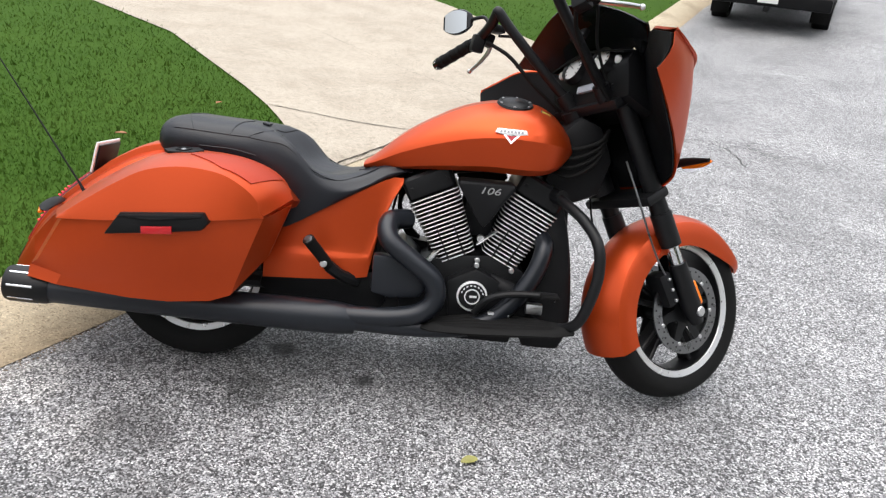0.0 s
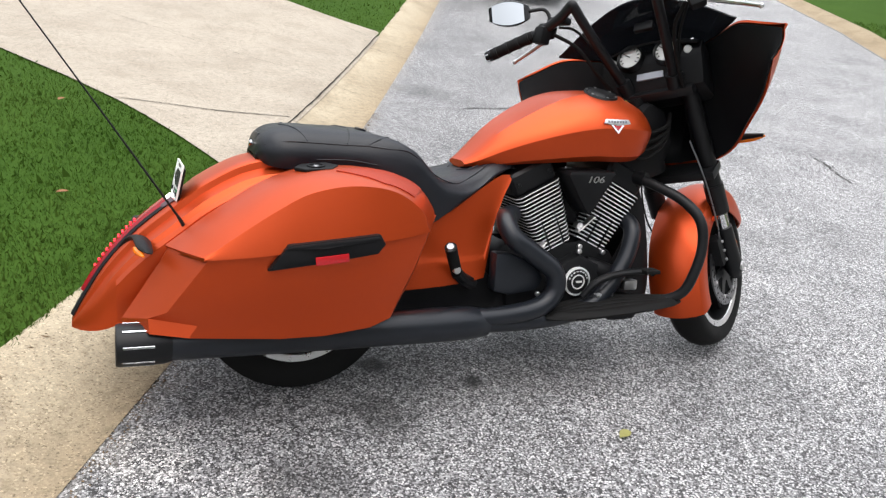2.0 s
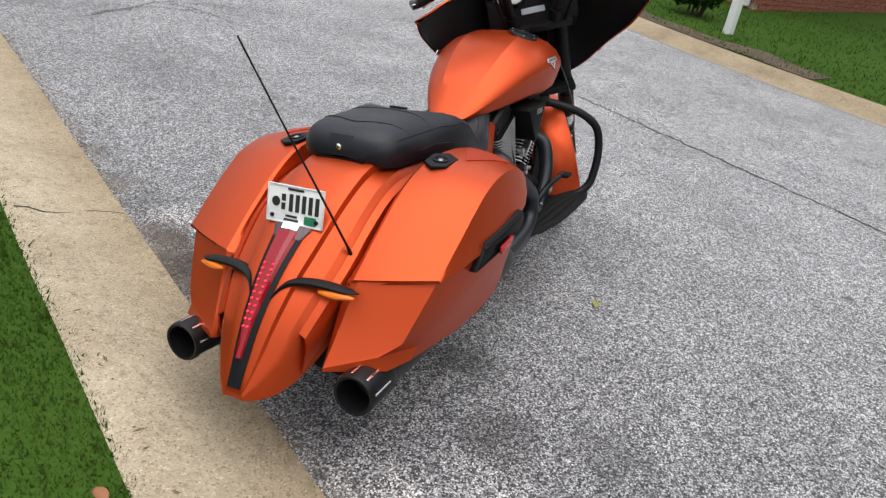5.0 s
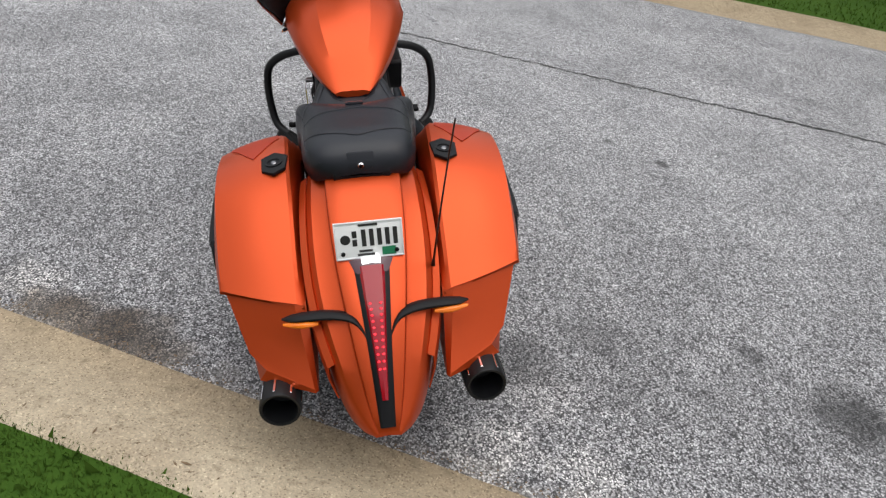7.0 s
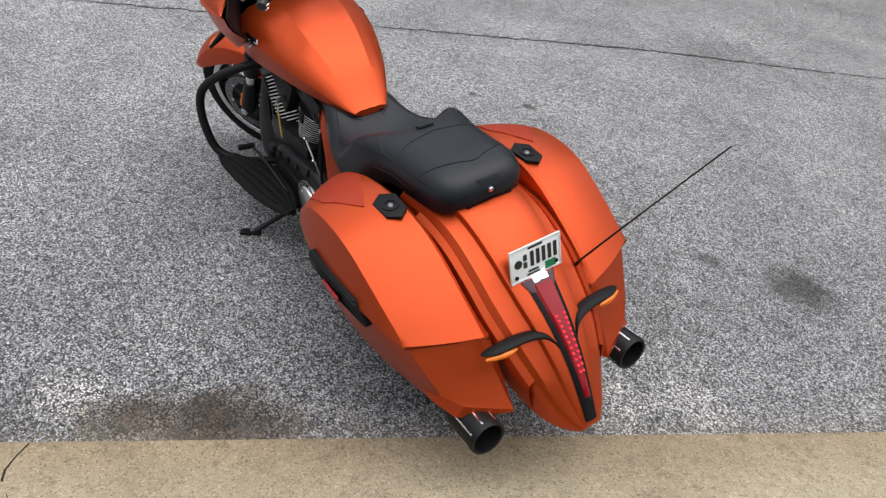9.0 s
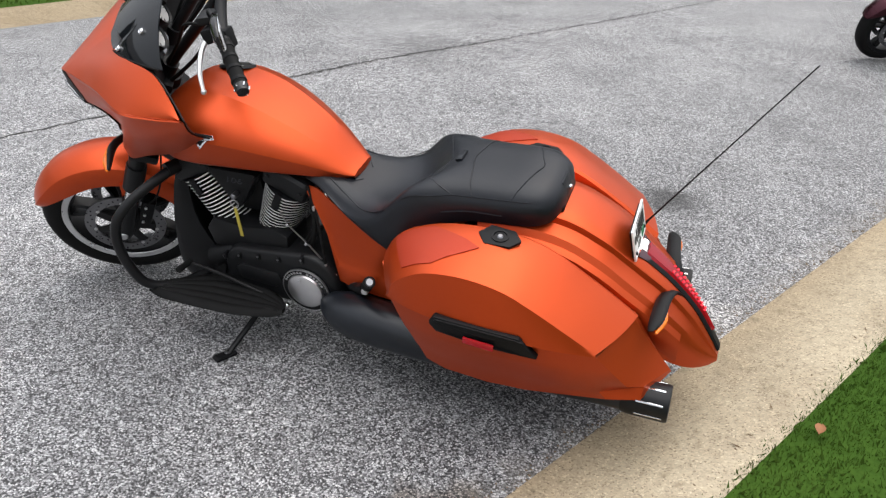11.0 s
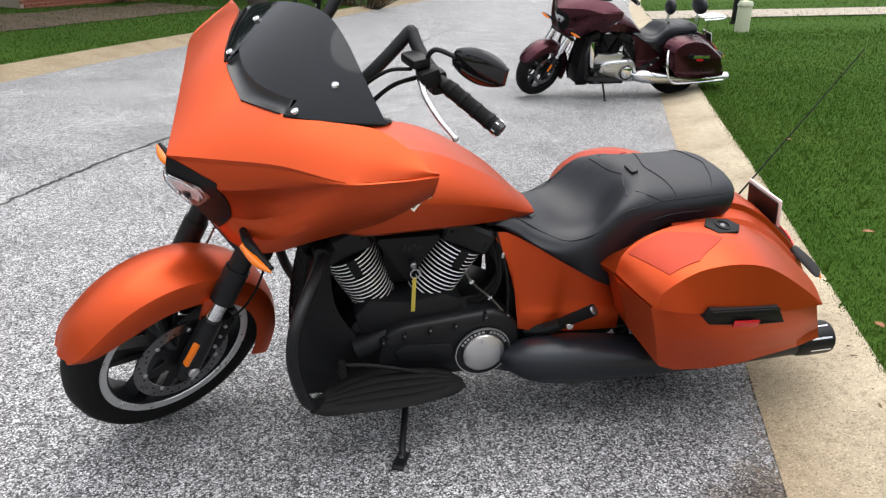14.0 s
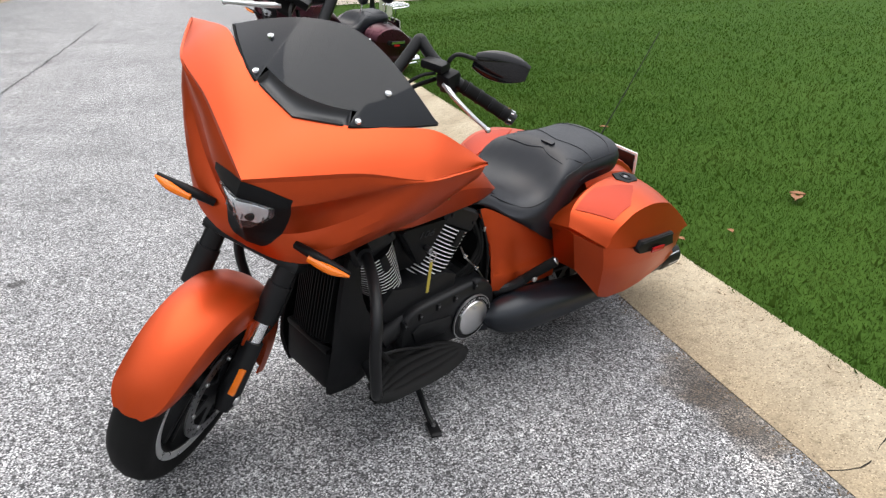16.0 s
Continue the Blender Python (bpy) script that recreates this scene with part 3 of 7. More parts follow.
for uu, sd in ((1.50, 7), (4.64, 8), (-6.0, 10), (6.6, 11)):
    flat = 2.1 < uu < 7.4
    ribbon([street(uu + 0.04 * math.sin(7 * f), near_edge(uu) - f * KERB_W, table(f, [(0, 0.0), (0.1, 0.004), (0.3, 0.016), (0.5, 0.040), (0.7, 0.066), (0.87, 0.083), (1, 0.088)]) * (0.75 if flat else 1.0) + 0.0015) for f in (0.02, 0.1, 0.2, 0.3, 0.4, 0.5, 0.6, 0.7, 0.78, 0.87, 0.95)], 0.008, "kerb_crack", JOINT, "thin dark crack across the kerb", sd, 0.012)


# grass blades along the lawn edge and over the nearer bank
def blades(count, place, height, width, seed):
    rng = np.random.default_rng(seed)
    p = place(rng, count)
    count = len(p)
    ang = rng.uniform(0, 2 * np.pi, count)
    h = height * rng.uniform(0.5, 1.3, count)
    w = width * rng.uniform(0.6, 1.3, count)
    lean = rng.uniform(0.1, 0.9, count) * h
    la = rng.uniform(0, 2 * np.pi, count)
    v = np.zeros((count, 3, 3))
    v[:, 0] = p
    v[:, 1] = p
    v[:, 0, 0] -= np.cos(ang) * w
    v[:, 0, 1] -= np.sin(ang) * w
    v[:, 1, 0] += np.cos(ang) * w
    v[:, 1, 1] += np.sin(ang) * w
    v[:, 2] = p
    v[:, 2, 0] += np.cos(la) * lean
    v[:, 2, 1] += np.sin(la) * lean
    v[:, 2, 2] += h
    return v.reshape(-1, 3)


def on_bank(u_mid, u_spread, w_spread, edge=False):
    """Blades thin out smoothly along the street and up the bank; edge: only the fringe behind the kerb."""
    def place(rng, count):
        u = rng.uniform(-14, 2.6, count) if edge else rng.normal(u_mid, u_spread, count)
        w = rng.uniform(-0.030, w_spread, count) if edge else np.abs(rng.normal(0.0, w_spread, count)) - 0.01
        keep = np.array([not (drive_edge(max(b, 0), -1) - 0.01 < a < drive_edge(max(b, 0), 1) + 0.01) for a, b in zip(u, w)])
        u, w = u[keep], w[keep]
        steps = np.linspace(-60, 40, 201)
        near = np.interp(u, steps, [near_edge(x) for x in steps])
        z = 0.085 + 0.055 * np.clip(w, 0, 16) + 0.015 * np.sin(0.9 * u) * np.minimum(1, np.maximum(w, 0)) - 0.004
        vv = near - KERB_W - w
        z = z + np.interp(u, steps, [hill(x) for x in steps])
        return np.stack([START.x + ALONG.x * u + ACROSS.x * vv, START.y + ALONG.y * u + ACROSS.y * vv, z], 1)
    return place


tri = np.concatenate([
    blades(46000, on_bank(0, 0, 0.20, True), 0.013, 0.0018, 1),
    blades(190000, on_bank(-1.5, 4.5, 1.5), 0.016, 0.0026, 2),
    blades(150000, on_bank(-3.0, 7.0, 4.0), 0.022, 0.0042, 3),
    blades(90000, on_bank(-6.0, 10.0, 9.0), 0.034, 0.008, 4),
    blades(30000, on_bank(-12.0, 16.0, 18.0), 0.050, 0.015, 6),
])


def on_far_side(u0, u1, w0, w1):
    def place(rng, count):
        u = rng.uniform(u0, u1, count)
        w = w0 + (w1 - w0) * rng.uniform(0, 1, count) ** 1.4
        steps = np.linspace(u0, u1, 113)
        vv = np.interp(u, steps, [far_edge(x) for x in steps]) + 0.5 + w
        z = 0.092 + 0.03 * w + np.interp(u, steps, [hill(x) for x in steps])
        return np.stack([START.x + ALONG.x * u + ACROSS.x * vv, START.y + ALONG.y * u + ACROSS.y * vv, z], 1)
    return place


tri = np.concatenate([tri, blades(45000, on_far_side(-24, 14, 0.05, 6.0), 0.04, 0.009, 8)])
me = bpy.data.meshes.new("grass")
me.from_pydata(tri.tolist(), [], np.arange(len(tri)).reshape(-1, 3).tolist())
me.materials.append(BLADE)
grass = tagged(new("grass", me), "short green lawn grass blades on the bank", "grass", kind="stuff")


def scatter_leaf(name, at, size, turn, mat, label):
    """A small fallen leaf, cupped."""
    rows = []
    for i in range(7):
        f = i / 6
        w = size * 0.32 * math.sin(math.pi * min(1, 0.06 + 0.9 * f)) ** 0.8
        rows.append([Vector((size * (f - 0.5), w * g, 0.10 * size * g * g + 0.06 * size * math.sin(3 * f))) for g in (-1, -0.5, 0, 0.5, 1)])
    bm = shell(rows, 0.0008)
    bm.transform(Matrix.Translation(at) @ Euler((0, 0, turn)).to_matrix().to_4x4())
    return tagged(part(name, bm, mat), label, "leaf", "fallen leaves")


def grit():
    """Small stones and straw bits lying where the asphalt meets the kerb and along the lawn's edge."""
    rng = random.Random(31)
    verts, faces = [], []
    for k in range(2600):
        u = rng.uniform(-2.6, 4.2)
        by_lawn = k % 3 == 0 and u < 1.9
        v = near_edge(u) + (-KERB_W + abs(rng.gauss(0, 0.03)) if by_lawn else rng.gauss(0.012, 0.028))
        z = 0.086 if by_lawn else max(0.002, table(near_edge(u) - v, [(0, 0.002), (0.05, 0.006), (0.13, 0.018)]))
        r, turn = rng.uniform(0.0018, 0.0050), rng.uniform(0, 6.3)
        a, b = r * (rng.uniform(1, 5) if by_lawn else rng.uniform(0.8, 1.5)), r * rng.uniform(0.5, 1)
        c, d, at, first = math.cos(turn), math.sin(turn), street(u, v, z), len(verts)
        for x, y, h in ((a, 0, 0), (0, b, 0), (-a, 0, 0), (0, -b, 0), (0.2 * a, 0, 0.6 * r), (0, 0, -0.6 * r)):
            verts.append((at.x + c * x - d * y, at.y + d * x + c * y, at.z + h))
        for q in range(4):
            faces += [(first + q, first + (q + 1) % 4, first + 4), (first + (q + 1) % 4, first + q, first + 5)]
    me = bpy.data.meshes.new("gutter_grit")
    me.from_pydata(verts, [], faces)
    me.materials.append(surface("brown_grit", (0.13, 0.088, 0.050), 0.95, vary=0.6, scale=30))
    return tagged(new("gutter_grit", me), "brown grit and straw bits along the kerb", "grit", kind="stuff")


grit()
LEAF_BROWN = surface("dry_leaf", (0.22, 0.09, 0.035), 0.7, vary=0.3, scale=60)
LEAF_YELLOW = surface("yellow_leaf", (0.24, 0.23, 0.07), 0.7, vary=0.3, scale=60)
scatter_leaf("leaf", Vector((0.96, -0.515, 0.004)), 0.055, 0.4, LEAF_YELLOW, "small yellow-green fallen leaf on the asphalt")
for uu, w, sz, tn in ((-0.4, 1.05, 0.11, 0.3), (-0.45, 1.10, 0.09, 1.9), (-0.1, 0.38, 0.05, 0.9), (-2.4, 0.85, 0.07, 2.2), (-0.1, 0.08, 0.05, 1.4), (1.2, 0.5, 0.05, 0.2), (-1.2, 0.35, 0.06, 2.7), (2.6, 1.3, 0.06, 1.1), (-3.4, 0.4, 0.05, 0.5), (1.55, 1.1, 0.07, 0.1)):
    scatter_leaf("leaf", street(uu, near_edge(uu) - KERB_W - w, bank(w, uu) + 0.03), sz, tn, LEAF_BROWN, "dry brown leaf lying on the grass")


# ---- the motorcycles ----
# Built upright, x forward, y to the rider's left, rear tyre's contact at the origin.
RAKE = radians(28.8)
STEM = Vector((1.25, 0, 0.98))


def steering(degrees, lean, offset):
    """Turns the front end round its raked stem; lean: the front end's own tilt."""
    axis = Vector((-math.sin(RAKE), 0, math.cos(RAKE)))
    pivot = Matrix.Translation((1.62, 0, 0.33))
    return pivot @ Matrix.Rotation(radians(lean), 4, "X") @ pivot.inverted() @ Matrix.Translation(STEM) @ Matrix.Rotation(radians(degrees), 4, axis) @ Matrix.Translation(-STEM) @ Matrix.Translation((0, offset, 0))


def fork_x(z):
    return 1.627 - 0.51 * (z - 0.31)


def wheel(bike, name, c, R, half, rim_r, discs, xf, stripe, spoke_mat, flat=1.0):
    w = part(name, disc(c, 0.045, 2 * half + 0.03, n=24), BLACK, bike, xf=xf)
    tread = [(rim_r, -half * 0.8), (rim_r + 0.25 * (R - rim_r), -half * 0.97), (rim_r + 0.55 * (R - rim_r), -half), (R - 0.022 * flat, -half * 0.88), (R - 0.007 * flat, -half * 0.52), (R, 0)]
    part("tyre", lathe(tread + [(r, -o) for r, o in tread[-2::-1]] + [(rim_r - 0.004, 0)], c, n=72), RUBBER, w, "black road tyre", xf)
    b = 0.8 * half
    part("rim", lathe([(rim_r + 0.006, -b), (rim_r + 0.006, -b + 0.01), (rim_r - 0.014, -b * 0.6), (rim_r - 0.018, 0), (rim_r - 0.014, b * 0.6), (rim_r + 0.006, b - 0.01), (rim_r + 0.006, b), (rim_r - 0.020, b * 0.96), (rim_r - 0.032, 0), (rim_r - 0.020, -b * 0.96)], c, n=72), BLACK, w, "black cast rim", xf)
    for s in (-1, 1):
        o = s * b
        part("rim_stripe", lathe([(rim_r + 0.008, o + s * 0.003), (rim_r + 0.006, o + s * 0.006), (rim_r - 0.014, o + s * 0.0030), (rim_r - 0.016, o), (rim_r + 0.004, o - s * 0.002)], c, n=72), stripe, w, "bright machined rim lip", xf)
    for k in range(5):
        a0 = 2 * math.pi * k / 5 + 0.3
        bm = bmesh.new()
        for d in (-0.13, 0.13):
            a, e = a0 + d * 1.6, a0 + d
            p0 = Vector((c[0] + 0.035 * math.cos(a), c[1], c[2] + 0.035 * math.sin(a)))
            p1 = Vector((c[0] + (rim_r - 0.02) * math.cos(e), c[1], c[2] + (rim_r - 0.02) * math.sin(e)))
            m = (p0 + p1) / 2
            ang = math.atan2(p1.z - p0.z, p1.x - p0.x)
            box(m, ((p1 - p0).length, half * 0.85, 0.017), 0.004, bm, Euler((0, -ang, 0)).to_matrix(), 1)
        part("spoke", bm, spoke_mat, w, "black cast twin spoke", xf)
    for s in discs:
        o = s * (half + 0.018)
        part("brake_disc", lathe([(0.150, o - 0.003), (0.150, o + 0.003), (0.112, o + 0.003), (0.112, o - 0.003)], c, n=48), STEEL, w, "drilled steel brake disc", xf)
        bm = bmesh.new()
        for k in range(40):
            a, r = 2 * math.pi * k / 40, 0.123 + 0.008 * (k % 3)
            lathe([(0.0, -0.0042), (0.0036, -0.0042), (0.0036, 0.0042), (0.0, 0.0042)], (c[0] + r * math.cos(a), o, c[2] + r * math.sin(a)), n=6, bm=bm, closed=True)
        part("disc_holes", bm, BLACK, w, "drilled holes in the brake disc", xf)
        star = []
        for k in range(28):
            a, r = 2 * math.pi * k / 28, (0.117 if k % 4 in (0, 3) else 0.055)
            star.append((c[0] + r * math.cos(a), c[2] + r * math.sin(a)))
        part("disc_carrier", prism(star, o - 0.0025, o + 0.0025), BLACK, w, xf=xf)
        for k in range(7):
            a = 2 * math.pi * k / 7
            part("disc_bolt", disc((c[0] + 0.117 * math.cos(a), o + s * 0.004, c[2] + 0.117 * math.sin(a)), 0.007, 0.006, n=10, bevel=0.001), ALU, w, xf=xf)
    return w


def front_fender(bike, paint, xf):
    c = Vector((1.627, 0, 0.3125))
    rows = []
    for i in range(41):
        f = i / 40
        a = radians(24 + f * 183)
        r = table(f, [(0, 0.336), (0.1, 0.337), (0.5, 0.330), (0.8, 0.338), (1, 0.346)])
        hw = table(f, [(0, 0.044), (0.025, 0.068), (0.07, 0.083), (0.3, 0.094), (0.7, 0.101), (1, 0.103)])
        skirt = table(f, [(0, 0.020), (0.04, 0.050), (0.12, 0.088), (0.22, 0.106), (0.55, 0.104), (0.8, 0.098), (1, 0.094)])
        sec = [(-hw, r - skirt), (-hw * 1.01, r - skirt * 0.70), (-hw * 0.985, r - min(skirt * 0.45, 0.037)), (-hw * 0.93, r - min(skirt * 0.3, 0.026)), (-hw * 0.62, r - 0.008), (-hw * 0.25, r + 0.001), (0, r + 0.003)]
        sec += [(-y, q) for y, q in sec[-2::-1]]
        rows.append([c + Vector((q * math.cos(a), y, q * math.sin(a))) for y, q in sec])
    fender = part("front_fender", shell(rows, 0.005), paint, bike, "front mudguard hugging the tyre", xf, 24)
    for s in (-1, 1):
        part("fender_bracket", prism([(1.47, 0.50), (1.50, 0.545), (1.56, 0.545), (1.575, 0.47), (1.555, 0.44), (1.53, 0.46), (1.52, 0.50)], s * 0.098, s * 0.106), paint, fender, xf=xf)
        part("bracket_bolt", disc((1.552, s * 0.110, 0.465), 0.006, 0.006, n=10, bevel=0.001), ALU, fender, xf=xf)


def fork(bike, xf, sleeve, slider):
    for s in (-1, 1):
        y = s * 0.118
        leg = part("fork_leg", rod((fork_x(0.545), y, 0.545), (fork_x(1.03), y, 1.03), 0.031, n=20), sleeve, bike, "fork leg", xf)
        part("fork_collar", rod((fork_x(0.535), y, 0.535), (fork_x(0.64), y, 0.64), 0.036, n=20), sleeve, leg, xf=xf)
        part("fork_cap", rod((fork_x(1.03), y, 1.03), (fork_x(1.045), y, 1.045), 0.022, n=12), ALU, leg, "silver fork cap", xf)
        part("stanchion", rod((fork_x(0.42), y, 0.42), (fork_x(0.6), y, 0.6), 0.0235, n=18), slider, leg, "bright fork tube", xf)
        bm = tube([(fork_x(0.27), y, 0.275), (fork_x(0.32), y, 0.32), (fork_x(0.42), y, 0.42), (fork_x(0.475), y, 0.475)], [0.022, 0.034, 0.032, 0.030], n=16)
        part("axle_lug", bm, BLACK, leg, xf=xf)
        part("axle_cap", disc((1.627, s * 0.15, 0.315), 0.017, 0.012, n=16), ALU, leg, xf=xf)
        part("fork_reflector", box((fork_x(0.375) + 0.026, y + s * 0.014, 0.378), (0.016, 0.022, 0.085), 0.004, turn=Euler((0, -RAKE, 0)).to_matrix()), AMBER, leg, "amber reflector", xf)
        bm = box((1.515, s * 0.082, 0.385), (0.05, 0.075, 0.12), 0.012, turn=Euler((0, -0.5, 0)).to_matrix())
        cal = part("brake_caliper", bm, PLASTIC, leg, "black brake caliper", xf)
        for k in range(3):
            part("caliper_bolt", disc((1.505 + 0.018 * k, s * 0.122, 0.42 - 0.035 * k), 0.006, 0.008, n=8, bevel=0.001), ALU, cal, xf=xf)
        part("brake_hose", tube([(1.33, s * 0.09, 0.80), (1.36, s * 0.118, 0.68), (1.395, s * 0.132, 0.57), (1.445, s * 0.130, 0.48), (1.51, s * 0.11, 0.42)], 0.0035, n=8), STEEL if s < 0 else RUBBER, leg, xf=xf)
    for z in (0.69, 0.985):
        part("fork_yoke", box((fork_x(z) - 0.02, 0, z), (0.10, 0.31, 0.035), 0.012, turn=Euler((0, -RAKE, 0)).to_matrix()), BLACK, bike, xf=xf)


# fairing: edges from the middle of the nose out to the wing tip
UPPER = [(1.378, 0, 1.100), (1.346, 0.125, 1.126), (1.285, 0.226, 1.146), (1.198, 0.326, 1.156), (1.150, 0.420, 1.126), (1.124, 0.486, 1.102)]
CREASE = [(1.588, 0, 0.999), (1.499, 0.12, 1.033), (1.413, 0.24, 1.065), (1.320, 0.374, 1.074), (1.222, 0.437, 1.087), (1.123, 0.486, 1.100)]
SHOULDER = [(1.580, 0, 0.925), (1.508, 0.12, 0.942), (1.412, 0.24, 0.996), (1.322, 0.366, 1.061), (1.220, 0.437, 1.081), (1.122, 0.486, 1.0975)]
FLANK = [(1.502, 0, 0.790), (1.436, 0.12, 0.812), (1.388, 0.24, 0.906), (1.317, 0.370, 1.046), (1.217, 0.435, 1.070), (1.118, 0.484, 1.090)]
LOWER = [(1.464, 0, 0.710), (1.460, 0.11, 0.720), (1.422, 0.212, 0.756), (1.326, 0.302, 0.832), (1.198, 0.395, 0.908), (1.092, 0.452, 0.996)]


def wing(s, v):
    """A point of the fairing's skin: s from nose to tip, v from the screen's edge down to the lower lip."""
    a, k, b, c, d = (cr(e, s) for e in (UPPER, CREASE, SHOULDER, FLANK, LOWER))
    if v <= 0.40:
        f = v / 0.40
        return a.lerp(k, f) + Vector((0.6, 0.2, 0.75)) * 0.006 * math.sin(math.pi * f)
    if v <= 0.55:
        f = (v - 0.40) / 0.15
        step = 0.007 * min(1, 6 * f) * (1 - f) * max(0, 1 - (s / 0.62) ** 6)
        return k.lerp(b, f) + Vector((0.004, 0.006, 0)) * math.sin(math.pi * f) - Vector((0.7, 0.7, 0.2)) * step
    if v <= 0.75:
        f = (v - 0.55) / 0.20
        return b.lerp(c, f) - Vector((0.010, 0.010, 0)) * math.sin(math.pi * f) * math.sin(math.pi * min(1, s / 0.62)) ** 2
    f = (v - 0.75) / 0.25
    return c.lerp(d, f) + Vector((0.010, 0.010, 0.0)) * math.sin(math.pi * f) * min(1, s * 5)


def wing_in(s, v, depth):
    e = 0.01
    n = (wing(min(1, s + e), v) - wing(max(0, s - e), v)).cross(wing(s, min(1, v + e)) - wing(s, max(0, v - e)))
    n = n.normalized() if n.length > 1e-9 else Vector((1, 0, 0))
    p = wing(s, v)
    if n.dot(p - Vector((1.15, 0, 0.98))) < 0:
        n = -n
    return p - n * depth


def fairing(bike, paint, xf, trim):
    ss = [i / 30 for i in range(31)]
    vv = [0, 0.06, 0.13, 0.20, 0.27, 0.34, 0.40, 0.425, 0.45, 0.48, 0.52, 0.55, 0.58, 0.62, 0.67, 0.72, 0.75, 0.78, 0.83, 0.89, 0.95, 1.0]
    flip = lambda p, s: Vector((p.x, p.y * s, p.z))
    left = []
    for s in ss:
        thick = 0.007 * min(1, 0.15 + 6 * (1 - s))
        inner = [wing_in(s, v, thick) for v in vv[::-1]]
        if s == 0:
            inner = [Vector((p.x, 0, p.z)) for p in inner]
        left.append([wing(s, v) for v in vv] + inner)
    right = [[flip(p, -1) for p in r] for r in left[:0:-1]]
    skin = part("fairing", grid(right + left, ring=True), paint, bike, "wide shark-nosed handlebar fairing", xf, 17)
    # black lining of the hollow and the flat panels that close it towards the rider
    lv = [0.04, 0.12, 0.20, 0.28, 0.36, 0.47, 0.62, 0.75, 0.85, 0.92, 0.965]
    mid = Vector((1.12, 0, 0.96))
    left = [[p + (mid - p).normalized() * 0.017 for p in (wing(s * 0.90, v) for v in lv)] for s in ss[::2]]
    right = [[flip(p, -1) for p in r] for r in left[:0:-1]]
    part("lining", shell(right + left, 0.002), PLASTIC, skin, "black lining", xf, 40)
    for s in (-1, 1):
        rows = []
        for i in range(17):
            f = 0.14 + 0.855 * i / 16
            a, d = cr(UPPER, f), cr(LOWER, f)
            r = []
            for k in range(9):
                g = 0.012 + 0.976 * k / 8
                p = a.lerp(d, g) + Vector((-0.030, -0.016, 0)) * math.sin(math.pi * g) * (1 - 0.75 * f) + Vector((-0.004, -0.006, -0.007 * (1 - g)))
                p = p.lerp(wing_in(0.99, 0.745 + 0.25 * g, 0.005) + Vector((-0.003, 0, 0)), max(0, (f - 0.60) / 0.395) ** 2)
                r.append(flip(p, s))
            rows.append(r)
        part("inner_panel", shell(rows, 0.004), PLASTIC, skin, "black inner fairing panel", xf, 40)

    # headlight in a black shield-shaped surround, laid on the nose
    def nose(f, v, hw, lift):
        p = wing(min(0.9, 1.667 * hw * abs(f)), v)
        return Vector((p.x + lift, p.y * (1 if f > 0 else -1), p.z))

    fs = [-1 + 2 * i / 20 for i in range(21)]
    gs = [k / 12 for k in range(13)]
    wide = [(0.40, 0.116), (0.52, 0.118), (0.60, 0.110), (0.68, 0.094), (0.75, 0.076), (0.85, 0.058), (0.93, 0.034), (1.0, 0.02)]
    rows = [[nose(f, 0.412 + 0.49 * g + 0.105 * abs(f) * (1 - g), table(0.412 + 0.49 * g, wide) * (1 - 0.04 * (1 - g)), 0.003 + 0.006 * math.sin(math.pi * g)) for g in gs] for f in fs]
    surround = part("headlight_surround", shell(rows, 0.008), PLASTIC, skin, "black headlight surround", xf, 50)
    eye = [(0.0, 0.080), (0.25, 0.082), (0.5, 0.072), (0.75, 0.046), (0.92, 0.028), (1.0, 0.012)]

    def lamp(f, g, lift):
        return nose(f, 0.505 + 0.205 * g + 0.050 * abs(f) * (1 - g), table(g, eye), 0.006 + lift)

    part("lamp_bowl", shell([[lamp(f, g, 0.0025) for g in gs] for f in fs], 0.002), GLOSS, surround, "dark bowl round the reflector", xf, 25)
    cut = [[lamp(0.84 * f, 0.10 + 0.62 * g, 0.0055 + 0.0015 * math.sin(9 * f) + 0.002 * math.sin(math.pi * g)) for g in gs] for f in fs]
    part("reflector", shell(cut, 0.002), REFLECTOR, surround, "bright faceted headlight reflector", xf, 12)
    for k in range(6):
        part("reflector_rib", box(lamp(-0.75 + 0.3 * k, 0.46, 0.006), (0.006, 0.005, 0.040), 0.002), STEEL, surround, xf=xf)
    for s in (-1, 1):
        part("bulb", ball(lamp(0.34 * s, 0.50, 0.007), (0.008, 0.016, 0.016)), BLACK, surround, xf=xf)
    part("headlight_lens", shell([[lamp(f, g, 0.009 + 0.006 * math.sin(math.pi * g) * math.cos(f * 1.3)) for g in gs] for f in fs], 0.003), CLEAR, surround, "clear headlight lens", xf, 60)

    # screen: one smooth sheet leaning back, cut away over the shallow intake
    def sheet(y, z):
        d = z - 1.14
        return Vector((1.357 - 1.15 * d - 2.1 * d * d - 1.5 * y * y, y, z))

    def foot(y):
        y = abs(y)
        if y < 0.138:
            return 1.160 - 0.009 * (1 - (y / 0.138) ** 2)
        return table(y, [(0.138, 1.128), (0.20, 1.138), (0.26, 1.150), (0.325, 1.163)])

    def crown(y):
        return max(foot(y) + 0.003, 1.292 - 0.128 * (abs(y) / 0.325) ** 1.8)

    def pane(y, g):
        return sheet(y, foot(y) + (crown(y) - foot(y)) * g)

    ys = sorted([-0.325 + 0.65 * i / 44 for i in range(45)] + [-0.1379, -0.1381, 0.1379, 0.1381])
    rows = [[pane(y, k / 10) for k in range(11)] for y in ys]
